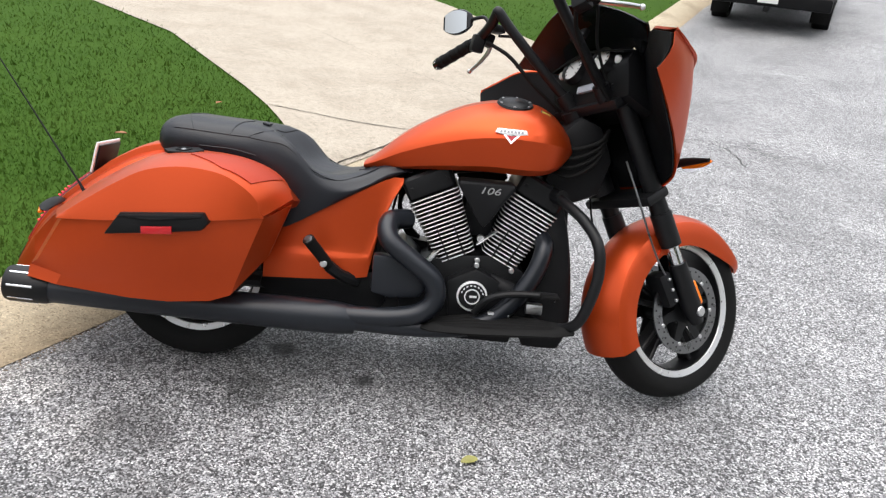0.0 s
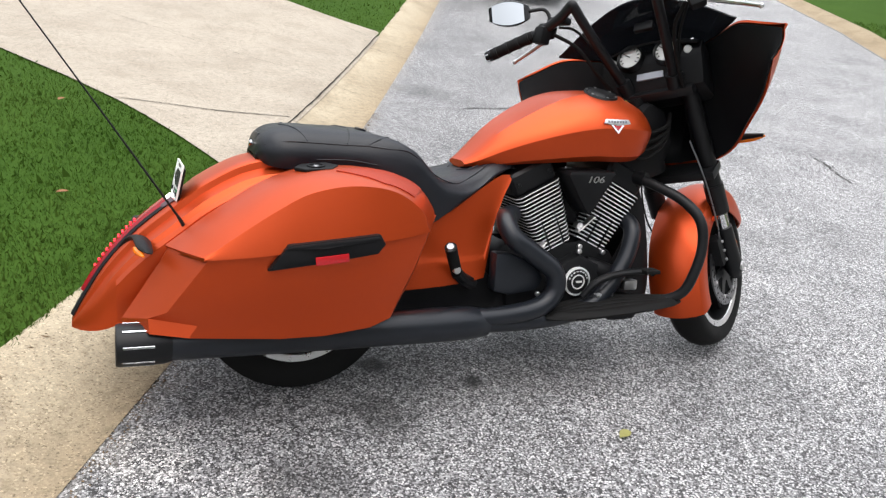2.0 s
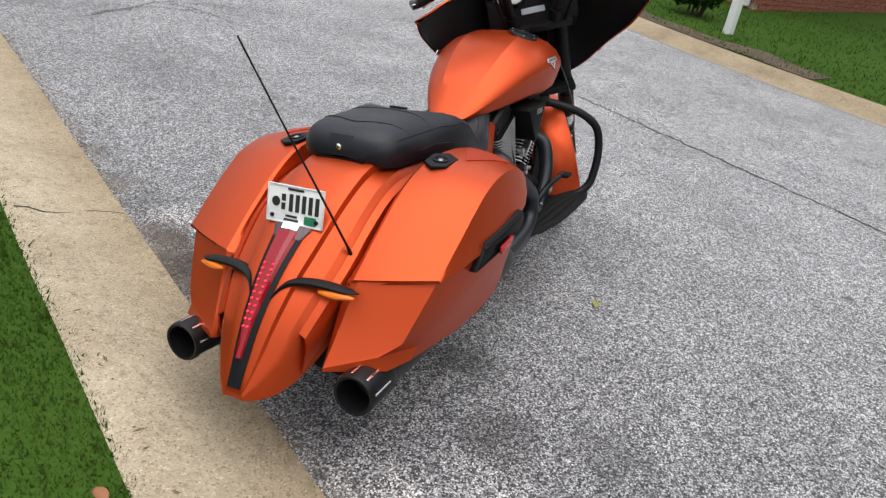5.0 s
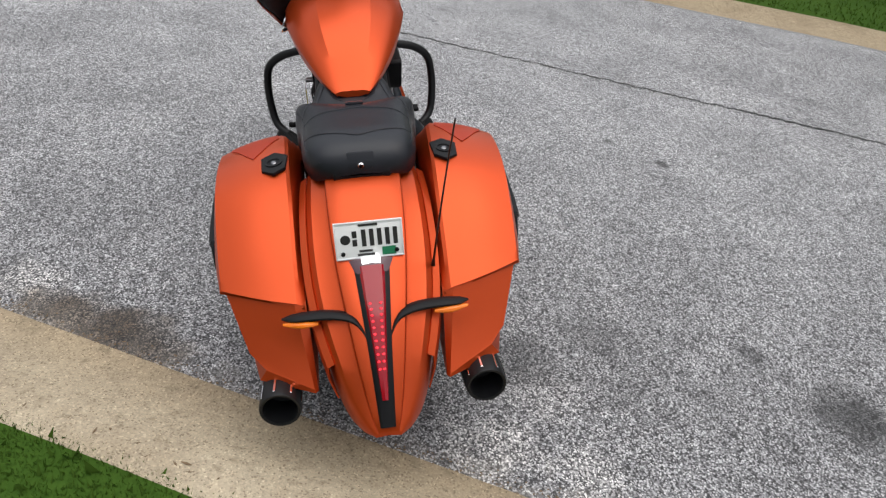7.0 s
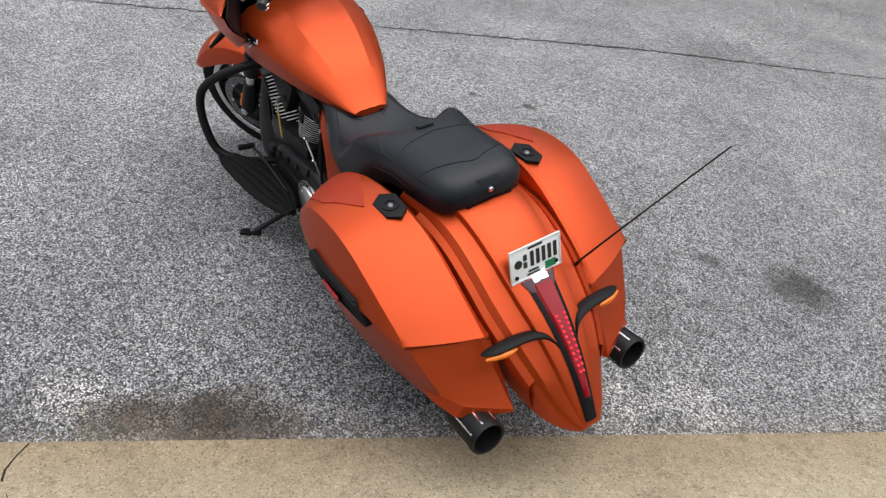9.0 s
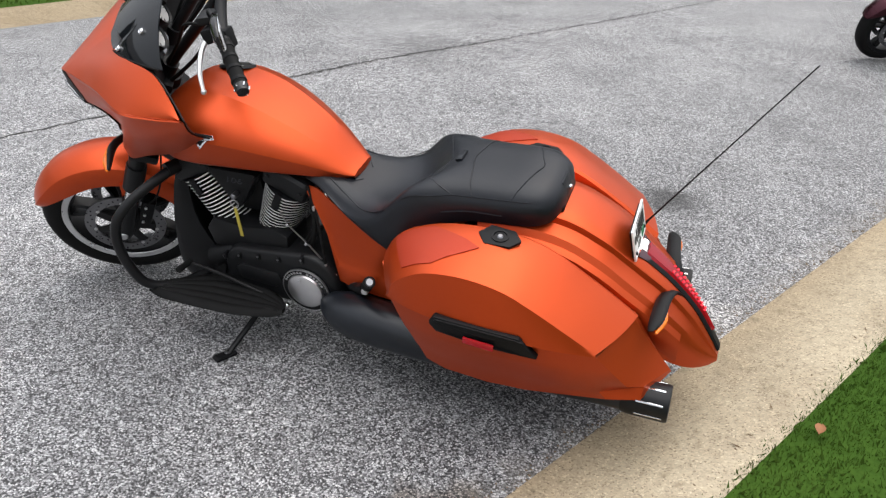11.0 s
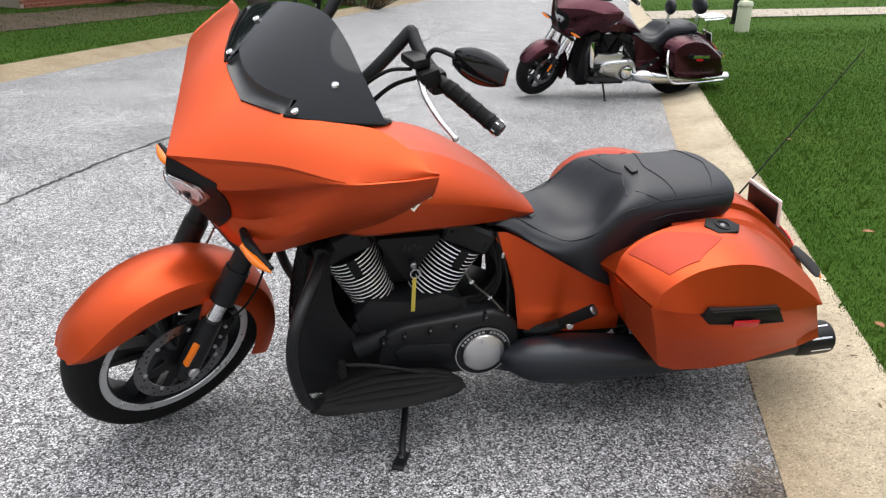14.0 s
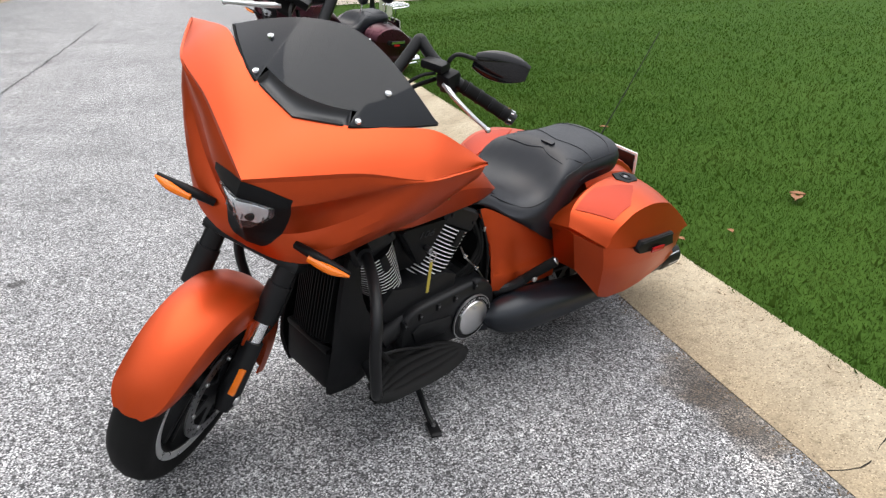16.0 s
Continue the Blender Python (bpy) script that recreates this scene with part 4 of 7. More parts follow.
    screen = part("windshield", shell(rows, 0.004), TINTED, bike, "smoked grey windshield", xf, 60)
    for s in (-1, 1):
        part("screen_edge", tube([pane(s * (0.14 + 0.185 * k / 10), 0) + Vector((0.004, 0, 0.001)) for k in range(11)], 0.0035, n=6, steps=40), RUBBER, screen, "black rubber edge", xf)
    rows = []
    for f in fs:
        b = pane(0.138 * f, 0.0)
        e = cr(UPPER, abs(f) * 0.205)
        e = Vector((e.x + 0.004, 0.126 * f, e.z + 0.004))
        rows.append([e.lerp(b, g) - Vector((0.010, 0, 0.010)) * math.sin(math.pi * g) for g in (0, 0.2, 0.4, 0.6, 0.8, 1.0)])
    intake = part("air_intake", shell(rows, 0.004), surface("grey_black_plastic", (0.022, 0.023, 0.025), 0.42, vary=0.2, bump=0.1), skin, "black air intake below the windshield", xf, 50)
    for s in (-1, 1):
        for y, z in ((0.180, 1.205), (0.154, 1.141)):
            p = sheet(s * y, z)
            n = (sheet(s * y + 0.01, z) - sheet(s * y - 0.01, z)).cross(sheet(s * y, z + 0.01) - sheet(s * y, z - 0.01)).normalized()
            n = n if n.x > 0 else -n
            bm = lathe([(0.0, 0.0045), (0.004, 0.004), (0.0045, 0.002), (0.007, 0.004), (0.0095, 0.001), (0.0095, -0.006), (0.0, -0.006)], (0, 0, 0), n=16, axis="z", closed=False)
            bm.transform(Matrix.Translation(p + n * 0.005) @ n.to_track_quat("Z", "Y").to_matrix().to_4x4())
            part("screen_bolt", bm, CHROME, screen, "chrome bolt", xf)
    # dash with two dials and a small display
    dash = part("dash", prism([(1.235, 0.985), (1.36, 0.93), (1.38, 1.02), (1.305, 1.115), (1.258, 1.140), (1.232, 1.10)], -0.19, 0.19, 0.02), PLASTIC, bike, "black instrument pod", xf)
    hood = [[Vector((1.250 + 0.05 * g, 0.180 * f, 1.128 + 0.034 * math.cos(f * 1.5) + 0.01 * g)) for g in (-0.6, 0.0, 0.6)] for f in [-1 + i / 6 for i in range(13)]]
    part("dash_hood", shell(hood, 0.006), PLASTIC, dash, xf=xf)
    for y in (0.068, -0.068):
        T = Matrix.Translation((1.234, y, 1.113)) @ Euler((0, 0.42, 0)).to_matrix().to_4x4()
        bm = lathe([(0.047, -0.016), (0.050, 0.012), (0.041, 0.012), (0.041, -0.012)], (0, 0, 0), n=32, axis="x")
        bm.transform(T)
        part("dial_bezel", bm, BLACK, dash, xf=xf)
        bm = disc((-0.006, 0, 0), 0.041, 0.008, axis="x")
        bm.transform(T)
        face = part("dial", bm, GAUGE, dash, "round pale dial face", xf)
        bm = bmesh.new()
        for k in range(11):
            a = radians(-130 + 26 * k)
            box((-0.0115, 0.033 * math.sin(a), 0.033 * math.cos(a)), (0.002, 0.003, 0.008), 0, bm, Euler((-a, 0, 0)).to_matrix())
        box((-0.012, 0.01, 0.008), (0.002, 0.026, 0.003), 0, bm, Euler((0.6, 0, 0)).to_matrix())
        bm.transform(T)
        part("dial_marks", bm, INK, face, xf=xf)
    for y, r in ((0.140, 0.014), (-0.140, 0.014)):
        bm = disc((1.236, y, 1.108), r, 0.012, axis="x")
        part("small_dial", bm, GAUGE, dash, xf=xf)
    bm = box((1.234, 0, 1.040), (0.012, 0.10, 0.026), 0.004, turn=Euler((0, 0.3, 0)).to_matrix())
    part("display", bm, surface("grey_display", (0.30, 0.32, 0.36), 0.2), dash, "small grey display", xf)
    bm = box((1.185, -0.01, 1.205), (0.02, 0.07, 0.035), 0.006, turn=Euler((0, 0.5, 0)).to_matrix())
    part("switch_panel", bm, PLASTIC, dash, xf=xf)
    for s in (-1, 1):
        stem = part("turn_signal", tube([(1.450, s * 0.13, 0.785), (1.472, s * 0.20, 0.800), (1.470, s * 0.304, 0.798)], [0.012, 0.014, 0.006], n=12), PLASTIC, skin, "slim black turn signal", xf)
        part("signal_lens", tube([(1.484, s * 0.185, 0.790), (1.486, s * 0.255, 0.792), (1.476, s * 0.307, 0.794)], [0.010, 0.013, 0.004], n=10), AMBER, stem, "amber lens", xf)


def handlebar(bike, xf, bar_mat, head):
    for s in (-1, 1):
        y = lambda v: v * s
        pts = [(1.245, y(0.085), 0.985), (1.19, y(0.098), 1.045), (1.10, y(0.118), 1.138), (1.02, y(0.134), 1.222), (0.986, y(0.141), 1.262), (0.968, y(0.146), 1.283), (0.970, y(0.160), 1.276), (0.977, y(0.21), 1.249), (0.973, y(0.30), 1.215), (0.95, y(0.39), 1.192), (0.932, y(0.462), 1.174)]
        bar = part("handlebar", tube(pts, 0.0175, n=14, steps=54), bar_mat, bike, "raised tubular handlebar", xf)
        gp = [(0.971, y(0.308), 1.213), (0.952, y(0.385), 1.194), (0.931, y(0.466), 1.173)]
        g = part("grip", tube(gp, 0.0205, n=18, steps=8), RUBBER, bar, "black rubber grip", xf)
        for k in range(4):
            part("grip_ring", rod(cr(gp, 0.1 + 0.25 * k), cr(gp, 0.16 + 0.25 * k), 0.0225, n=18), PLASTIC, g, xf=xf)
        part("grip_end", rod(Vector((0.9315, y(0.464), 1.1735)), Vector((0.926, y(0.486), 1.168)), 0.0215, 0.018, n=14), GLOSS, g, "gloss black bar end", xf)
        for k in range(6):
            a = 2 * math.pi * k / 6
            q = Vector((0.929, y(0.474), 1.171)) + Vector((0.0205 * math.cos(a), 0.0, 0.0205 * math.sin(a)))
            part("bar_end_slot", box(q, (0.004, 0.016, 0.004), 0.001, seg=1), CHROME, g, xf=xf)
        perch = part("lever_perch", box((1.002, y(0.272), 1.226), (0.055, 0.05, 0.045), 0.010, turn=Euler((0.2 * s, 0.3, -0.3 * s)).to_matrix()), PLASTIC, bar, xf=xf)
        part("reservoir", box((1.012, y(0.225), 1.252), (0.05, 0.075, 0.026), 0.008, turn=Euler((0.2 * s, 0.1, -0.2 * s)).to_matrix()), BLACK, perch, xf=xf)
        part("switch_box", box((0.972, y(0.275), 1.207), (0.045, 0.05, 0.06), 0.010, turn=Euler((0.25 * s, 0.2, -0.3 * s)).to_matrix()), PLASTIC, perch, xf=xf)
        part("lever", tube([(1.022, y(0.270), 1.215), (1.042, y(0.315), 1.200), (1.050, y(0.38), 1.178), (1.043, y(0.439), 1.155)], [0.009, 0.008, 0.007, 0.006], n=10), ALU, perch, "silver hand lever", xf)
        part("lever_tip", ball((1.042, y(0.441), 1.154), (0.009, 0.009, 0.009), 10), ALU, perch, xf=xf)
        part("cable", tube([(1.03, y(0.235), 1.235), (1.09, y(0.205), 1.225), (1.14, y(0.15), 1.14), (1.21, y(0.115), 1.04)], 0.005, n=8), RUBBER, bar, xf=xf)
        part("cable", tube([(0.985, y(0.235), 1.205), (1.04, y(0.175), 1.15), (1.12, y(0.145), 1.06), (1.23, y(0.12), 0.97)], 0.0065, n=8), RUBBER, bar, xf=xf)
        part("bar_clamp", rod((1.245, y(0.085), 0.975), (1.205, y(0.094), 1.03), 0.027, n=16), BLACK, bar, xf=xf)
        stalk = part("mirror_stalk", tube([(0.990, y(0.252), 1.235), (1.000, y(0.256), 1.275), (0.992, y(0.275), 1.302), (0.970, y(0.335), 1.303)], 0.0065, n=10), BLACK, bar, "black mirror stem", xf)

        def mirror_ring(f, grow):
            h = grow * 0.047 * math.sin(math.pi * (0.10 + 0.80 * f)) ** 0.6
            d = 0.022 * math.sin(math.pi * (0.10 + 0.80 * f)) ** 0.7
            return Vector((0.968 - 0.022 * f, y(0.318 + 0.155 * f), 1.298 + 0.022 * f)), h, d

        rows = []
        for i in range(11):
            c, h, d = mirror_ring(i / 10, 1.0)
            rows.append([c + Vector((d * max(math.cos(a), -0.25), 0, h * math.sin(a))) for a in (2 * math.pi * k / 20 for k in range(20))])
        mh = part("mirror_head", grid(rows, ring=True), head, stalk, "teardrop black mirror", xf)
        glass = []
        for i in range(1, 10):
            c, h, d = mirror_ring(i / 10, 0.88)
            glass.append([c + Vector((-0.25 * d - 0.002, 0, h * g)) for g in (-1, -0.5, 0, 0.5, 1)])
        part("mirror_glass", shell(glass, 0.0012), MIRROR, stalk, "mirror glass", xf)


def tank(bike, paint):
    top = [(0.535, 0.735), (0.56, 0.752), (0.66, 0.842), (0.77, 0.912), (0.87, 0.958), (0.97, 0.980), (1.08, 0.978), (1.14, 0.955), (1.20, 0.895), (1.215, 0.855)]
    low = [(0.535, 0.715), (0.62, 0.722), (0.76, 0.738), (0.94, 0.752), (1.10, 0.755), (1.17, 0.780), (1.215, 0.825)]
    wide = [(0.535, 0.062), (0.60, 0.105), (0.70, 0.155), (0.82, 0.198), (0.95, 0.228), (1.05, 0.235), (1.13, 0.222), (1.19, 0.165), (1.215, 0.11)]
    rows = []
    for i in range(41):
        x = 0.535 + 0.68 * i / 40
        t, b, w = table(x, top), table(x, low), table(x, wide)
        c = b + (t - b) * 0.50
        ridge = table(x, [(0.535, 0.55), (0.8, 0.50), (1.0, 0.42), (1.215, 0.3)])
        half = [(0.0, t), (w * ridge * 0.5, t - 0.002), (w * ridge, t - (t - c) * 0.045), (w * 0.74, t - (t - c) * 0.30), (w * 0.88, t - (t - c) * 0.52), (w * 0.975, c + (t - c) * 0.2), (w, c + (t - c) * 0.02), (w * 0.965, c - (c - b) * 0.30), (w * 0.93, c - (c - b) * 0.52), (w * 0.88, c - (c - b) * 0.80), (w * 0.78, b + 0.003), (w * 0.4, b - 0.004)]
        ring = half + [(0.0, b - 0.004)] + [(-y, z) for y, z in half[:0:-1]]
        rows.append([Vector((x, y, z)) for y, z in ring])
    body = part("fuel_tank", grid(rows, ring=True), paint, bike, "long sculpted fuel tank", smooth=19)
    cap = lathe([(0.0, 0.006), (0.040, 0.005), (0.046, 0.001), (0.056, 0.003), (0.060, -0.004), (0.0, -0.004)], (0, 0, 0), n=36, axis="z", closed=False)
    seat_at = Matrix.Translation((1.012, -0.098, 0.976)) @ Euler((0.30, 0.03, 0)).to_matrix().to_4x4()
    cap.transform(seat_at)
    lid = part("filler_cap", cap, BLACK, body, "black flush filler cap")
    for k in range(6):
        a = 2 * math.pi * k / 6 + 0.4
        part("cap_bolt", rod(seat_at @ Vector((0.051 * math.cos(a), 0.051 * math.sin(a), 0.0)), seat_at @ Vector((0.051 * math.cos(a), 0.051 * math.sin(a), 0.005)), 0.004, n=8), ALU, lid)
    for s in (-1, 1):
        # winged badge: a plain bar over a red V
        T = Matrix.Translation((0.998 if s < 0 else 0.958, s * 0.231, 0.880)) @ Euler((s * 0.33, 0, 0)).to_matrix().to_4x4()
        bm = prism([(-0.052, 0.006), (-0.045, 0.020), (0.045, 0.020), (0.052, 0.006), (0.030, 0.002), (0, -0.002), (-0.030, 0.002)], -0.002, 0.002, 0.001)
        bm.transform(T)
        badge = part("tank_badge", bm, CHROME if s > 0 else MACHINED, body, "chrome winged badge")
        bm = prism([(-0.026, 0.001), (-0.018, 0.001), (0, -0.019), (0.018, 0.001), (0.026, 0.001), (0, -0.028)], -0.0015, 0.0025)
        bm.transform(T)
        part("badge_vee", bm, CHROME, badge)
        bm = prism([(-0.017, 0.0005), (0.017, 0.0005), (0, -0.018)], -0.001, 0.001)
        bm.transform(T)
        part("badge_centre", bm, RED_REFLECTOR if s < 0 else BLACK, badge, "red inner triangle" if s < 0 else "")
        bm = bmesh.new()
        for k in range(7):
            box((-0.033 + 0.011 * k, -0.0022 if s < 0 else 0.0022, 0.0112), (0.007, 0.0016, 0.0075), 0, bm)
        bm.transform(T)
        part("badge_bars", bm, STEEL if s < 0 else GLOSS, badge, "bars in place of lettering")
    bm = box((0, 0, 0), (0.040, 0.022, 0.002), 0.0006, seg=1)
    T = Matrix.Translation((1.112, -0.118, 0.9515)) @ Euler((0.46, 0.42, 0.1)).to_matrix().to_4x4()
    bm.transform(T)
    decal = part("tank_decal", bm, INK, body, "small black decal by the filler cap")
    for k in range(2):
        bm = box((0, -0.004 + 0.008 * k, 0.0012), (0.030, 0.004, 0.0012))
        bm.transform(T)
        part("decal_bar", bm, YELLOW, decal, "pale bar in place of writing")
    return body


def seat(bike):
    top = [(-0.140, 0.762), (-0.132, 0.790), (-0.115, 0.811), (-0.085, 0.826), (-0.03, 0.833), (0.05, 0.831), (0.13, 0.829), (0.185, 0.824), (0.230, 0.806), (0.270, 0.766), (0.310, 0.727), (0.36, 0.706), (0.43, 0.700), (0.52, 0.714), (0.60, 0.741), (0.665, 0.756), (0.70, 0.744)]
    low = [(-0.140, 0.745), (-0.11, 0.722), (0.05, 0.710), (0.17, 0.690), (0.25, 0.600), (0.29, 0.517), (0.33, 0.525), (0.42, 0.580), (0.52, 0.638), (0.62, 0.692), (0.70, 0.728)]
    wide = [(-0.140, 0.060), (-0.130, 0.100), (-0.105, 0.136), (-0.06, 0.158), (0.02, 0.166), (0.10, 0.168), (0.17, 0.174), (0.24, 0.187), (0.32, 0.195), (0.42, 0.196), (0.50, 0.180), (0.58, 0.148), (0.65, 0.122), (0.70, 0.110)]
    drop = [(-0.140, 0.014), (-0.1, 0.032), (0.1, 0.040), (0.2, 0.040), (0.3, 0.036), (0.45, 0.037), (0.70, 0.022)]
    dish_ = [(-0.14, 0.0), (0.10, 0.002), (0.22, 0.004), (0.30, 0.014), (0.42, 0.020), (0.55, 0.008), (0.70, 0.0)]

    def section(x):
        """Half cross-section from the middle out; the rider's dish is wrapped round at the sides."""
        b, w, sh, dish = (table(x, k) for k in (low, wide, drop, dish_))
        out = []
        for f, d, e in ((0.0, 1.0, 0.0), (0.18, 0.95, 0.0), (0.36, 0.75, 0.02), (0.54, 0.35, 0.10), (0.70, 0.0, 0.26), (0.82, -0.12, 0.52), (0.91, -0.08, 0.86), (0.965, 0.0, 1.3)):
            wrap = 0.105 * f * f * min(1.0, max(0.0, (x - 0.10) / 0.12)) * min(1.0, max(0.0, (0.62 - x) / 0.14))
            out.append((w * f, table(x - wrap, top) - dish * d - sh * e))
        z1 = out[-1][1]
        out += [(w * 1.0, z1 - (z1 - b) * 0.16), (w * 1.005, z1 - (z1 - b) * 0.42), (w * 0.985, z1 - (z1 - b) * 0.75), (w * 0.95, b)]
        return out

    rows = []
    for i in range(65):
        x = -0.140 + 0.840 * (i / 64) ** 1.2
        half = section(x)
        ring = half + [(0.0, table(x, low) + 0.004)] + [(-y, z) for y, z in half[:0:-1]]
        rows.append([Vector((x, y, z)) for y, z in ring])
    s = part("seat", grid(rows, ring=True), LEATHER, bike, "stepped black leather saddle with piping", smooth=60)

    def on_skin(x, f):
        """A point just over the skin; f: section places from the middle (0) outwards, signed by the side."""
        sec = section(x)
        k = min(abs(f), len(sec) - 1.001)
        a, b = sec[int(k)], sec[int(k) + 1]
        q = k - int(k)
        return Vector((x, math.copysign(a[0] + (b[0] - a[0]) * q, f), a[1] + (b[1] - a[1]) * q + 0.0006))

    def seam(pts):
        part("seam", tube(pts, 0.0020, n=6, steps=30), LEATHER, s, "raised seat piping")

    for sd in (-1, 1):
        seam([on_skin(x, 6.4 * sd) for x in (-0.12, -0.06, 0.02, 0.10, 0.17)])
        seam([on_skin(x, k * sd) for x, k in ((0.17, 6.4), (0.23, 6.8), (0.30, 7.0), (0.38, 6.6), (0.46, 5.6), (0.53, 4.6), (0.60, 4.2))])
        seam([on_skin(x, k * sd) for x, k in ((0.17, 6.4), (0.21, 5.2), (0.245, 4.0))])
        seam([on_skin(x, k * sd) for x, k in ((0.02, 9.3), (0.12, 9.1), (0.20, 8.9))])
        seam([on_skin(x, k * sd) for x, k in ((0.66, 4.0), (0.60, 3.2), (0.55, 2.6), (0.52, 1.2))])
    seam([on_skin(0.225 + 0.012 * abs(k), k) for k in (-4.2, -3, -2, -1, 0.001, 1, 2, 3, 4.2)])
    seam([on_skin(0.150 - 0.03 * abs(k / 5), k) for k in (-6.2, -4.5, -3, -1.5, 0.001, 1.5, 3, 4.5, 6.2)])
    seam([on_skin(-0.060 + 0.045 * abs(k / 5), k) for k in (-6.2, -4.5, -3, -1.5, 0.001, 1.5, 3, 4.5, 6.2)])
    part("seat_tab", box((0.196, 0, 0.823), (0.022, 0.055, 0.008), 0.003, turn=Euler((0, 0.25, 0)).to_matrix()), LEATHER, s)
    part("seat_flap", box((-0.128, 0, 0.785), (0.010, 0.075, 0.045), 0.004, turn=Euler((0, 0.35, 0)).to_matrix()), LEATHER, s)
    part("seat_screw", disc((-0.140, 0.0, 0.774), 0.009, 0.010, axis="x", n=14), CHROME, s, "chrome seat screw")
    part("seat_pan", box((-0.125, 0, 0.742), (0.03, 0.16, 0.02), 0.006), PLASTIC, s)


def tail(bike, paint, lens):
    top = [(-0.64, 0.262), (-0.60, 0.335), (-0.55, 0.418), (-0.47, 0.514), (-0.38, 0.592), (-0.33, 0.632), (-0.28, 0.670), (-0.17, 0.726), (-0.05, 0.745), (0.10, 0.735)]
    low = [(-0.64, 0.245), (-0.60, 0.243), (-0.55, 0.255), (-0.47, 0.30), (-0.38, 0.36), (-0.28, 0.42), (-0.17, 0.46), (-0.05, 0.48), (0.10, 0.48)]
    wide = [(-0.64, 0.034), (-0.62, 0.058), (-0.56, 0.100), (-0.47, 0.138), (-0.38, 0.157), (-0.28, 0.164), (-0.1, 0.162), (0.10, 0.155)]
    mid = [(-0.64, 0.026), (-0.62, 0.036), (-0.56, 0.055), (-0.47, 0.074), (-0.38, 0.088), (-0.28, 0.098), (-0.1, 0.104), (0.10, 0.104)]
    rows = []
    for i in range(33):
        x = -0.64 + 0.74 * i / 32
        t, b, w, m = (table(x, k) for k in (top, low, wide, mid))
        q = min(1.0, (t - b) / 0.14)
        half = [(0.0, t + 0.004), (m * 0.55, t + 0.002), (m * 0.96, t - 0.003 * q), (m * 1.0, t - 0.006 * q), (m * 1.03, t - 0.026 * q), (m * 1.09, t - 0.030 * q), (w * 0.90, t - 0.040 * q), (w, t - 0.062 * q), (w, t - 0.115 * q), (w * 0.96, b)]
        ring = half + [(0.0, b + 0.004)] + [(-y, z) for y, z in half[:0:-1]]
        rows.append([Vector((x, y, z)) for y, z in ring])
    body = part("rear_fender", grid(rows, ring=True), paint, bike, "long tapered rear mudguard", smooth=30)

    def strip(x0, x1, w0, w1, lift, n=14):
        out = []
        for i in range(n + 1):
            f = i / n
            x, w = x0 + (x1 - x0) * f, w0 + (w1 - w0) * f
            sl = (table(x + 0.01, top) - table(x - 0.01, top)) / 0.02
            nn = Vector((-sl, 0, 1)).normalized()
            p = Vector((x, 0, table(x, top) + 0.004))
            out.append([p + nn * lift * h + Vector((0, w * g, 0)) for g, h in ((-1, 0.15), (-0.7, 0.9), (0, 1.1), (0.7, 0.9), (1, 0.15))])
        return out

    part("light_surround", shell(strip(-0.375, -0.636, 0.047, 0.020, 0.008), 0.006), PLASTIC, body, "black tail light frame")
    part("tail_lens", shell(strip(-0.378, -0.445, 0.038, 0.031, 0.016), 0.005), TAIL_RED, body, "dark red tail light lens")
    part("lens_collar", shell(strip(-0.362, -0.392, 0.058, 0.042, 0.011), 0.005), surface("dark_lens_plastic", (0.085, 0.045, 0.055), 0.15, vary=0.2), body, "dark flared collar above the tail light")
    lit = part("tail_light", shell(strip(-0.445, -0.600, 0.031, 0.010, 0.016), 0.005), TAIL_RED, body, "long tapered red tail light")
    for k in range(11):
        for g in (-1, 1):
            x = -0.455 - 0.0105 * k
            w = 0.022 - 0.0013 * k
            sl = (table(x + 0.01, top) - table(x - 0.01, top)) / 0.02
            nn = Vector((-sl, 0, 1)).normalized()
            part("led", ball(Vector((x, g * w * 0.62, table(x, top) + 0.004)) + nn * 0.0175, (0.0042, 0.0042, 0.003), 8), GLOW, lit, "lit red diode")
    # number plate with plain bars
    T = Matrix.Translation((-0.347, 0, 0.663)) @ Euler((0, radians(12), 0)).to_matrix().to_4x4()
    bm = box((0, 0, 0), (0.003, 0.178, 0.102), 0.001)
    bm.transform(T)
    plate = part("number_plate", bm, WHITE, body, "white number plate with green sticker")
    bm = bmesh.new()
    for c, sz in (((0, 0.049), (0.178, 0.004)), ((0, -0.049), (0.178, 0.004)), ((0.087, 0), (0.004, 0.1)), ((-0.087, 0), (0.004, 0.1))):
        box((-0.0025, c[0], c[1]), (0.004, *sz), 0.001, bm)
    bm.transform(T)
    part("plate_frame", bm, FINEDGE, plate)
    bars = [((0.013 - 0.0205 * k, 0.006), (0.0115, 0.046)) for k in range(5)] + [((0, 0.041), (0.05, 0.006))]
    bars += [((0.037, 0.017), (0.012, 0.018)), ((0.037, -0.006), (0.012, 0.018)), ((0.01, -0.030), (0.035, 0.006)), ((0.01, -0.040), (0.045, 0.006))]
    for c, sz in bars:
        bm = box((-0.0028, *c), (0.0016, *sz))
        bm.transform(T)
        part("plate_bar", bm, INK, plate, "dark bar in place of writing")
    bm = box((0.006, 0, -0.002), (0.006, 0.160, 0.088), 0.002)
    bm.transform(T)
    part("plate_bracket", bm, BLACK, plate, "dark bracket behind the plate")
    bm = disc((-0.0028, 0.061, 0.004), 0.013, 0.0016, axis="x", n=20, bevel=0.0004)
    bm.transform(T)
    part("plate_seal", bm, INK, plate)
    bm = box((-0.0028, -0.050, -0.034), (0.0018, 0.036, 0.022))
    bm.transform(T)
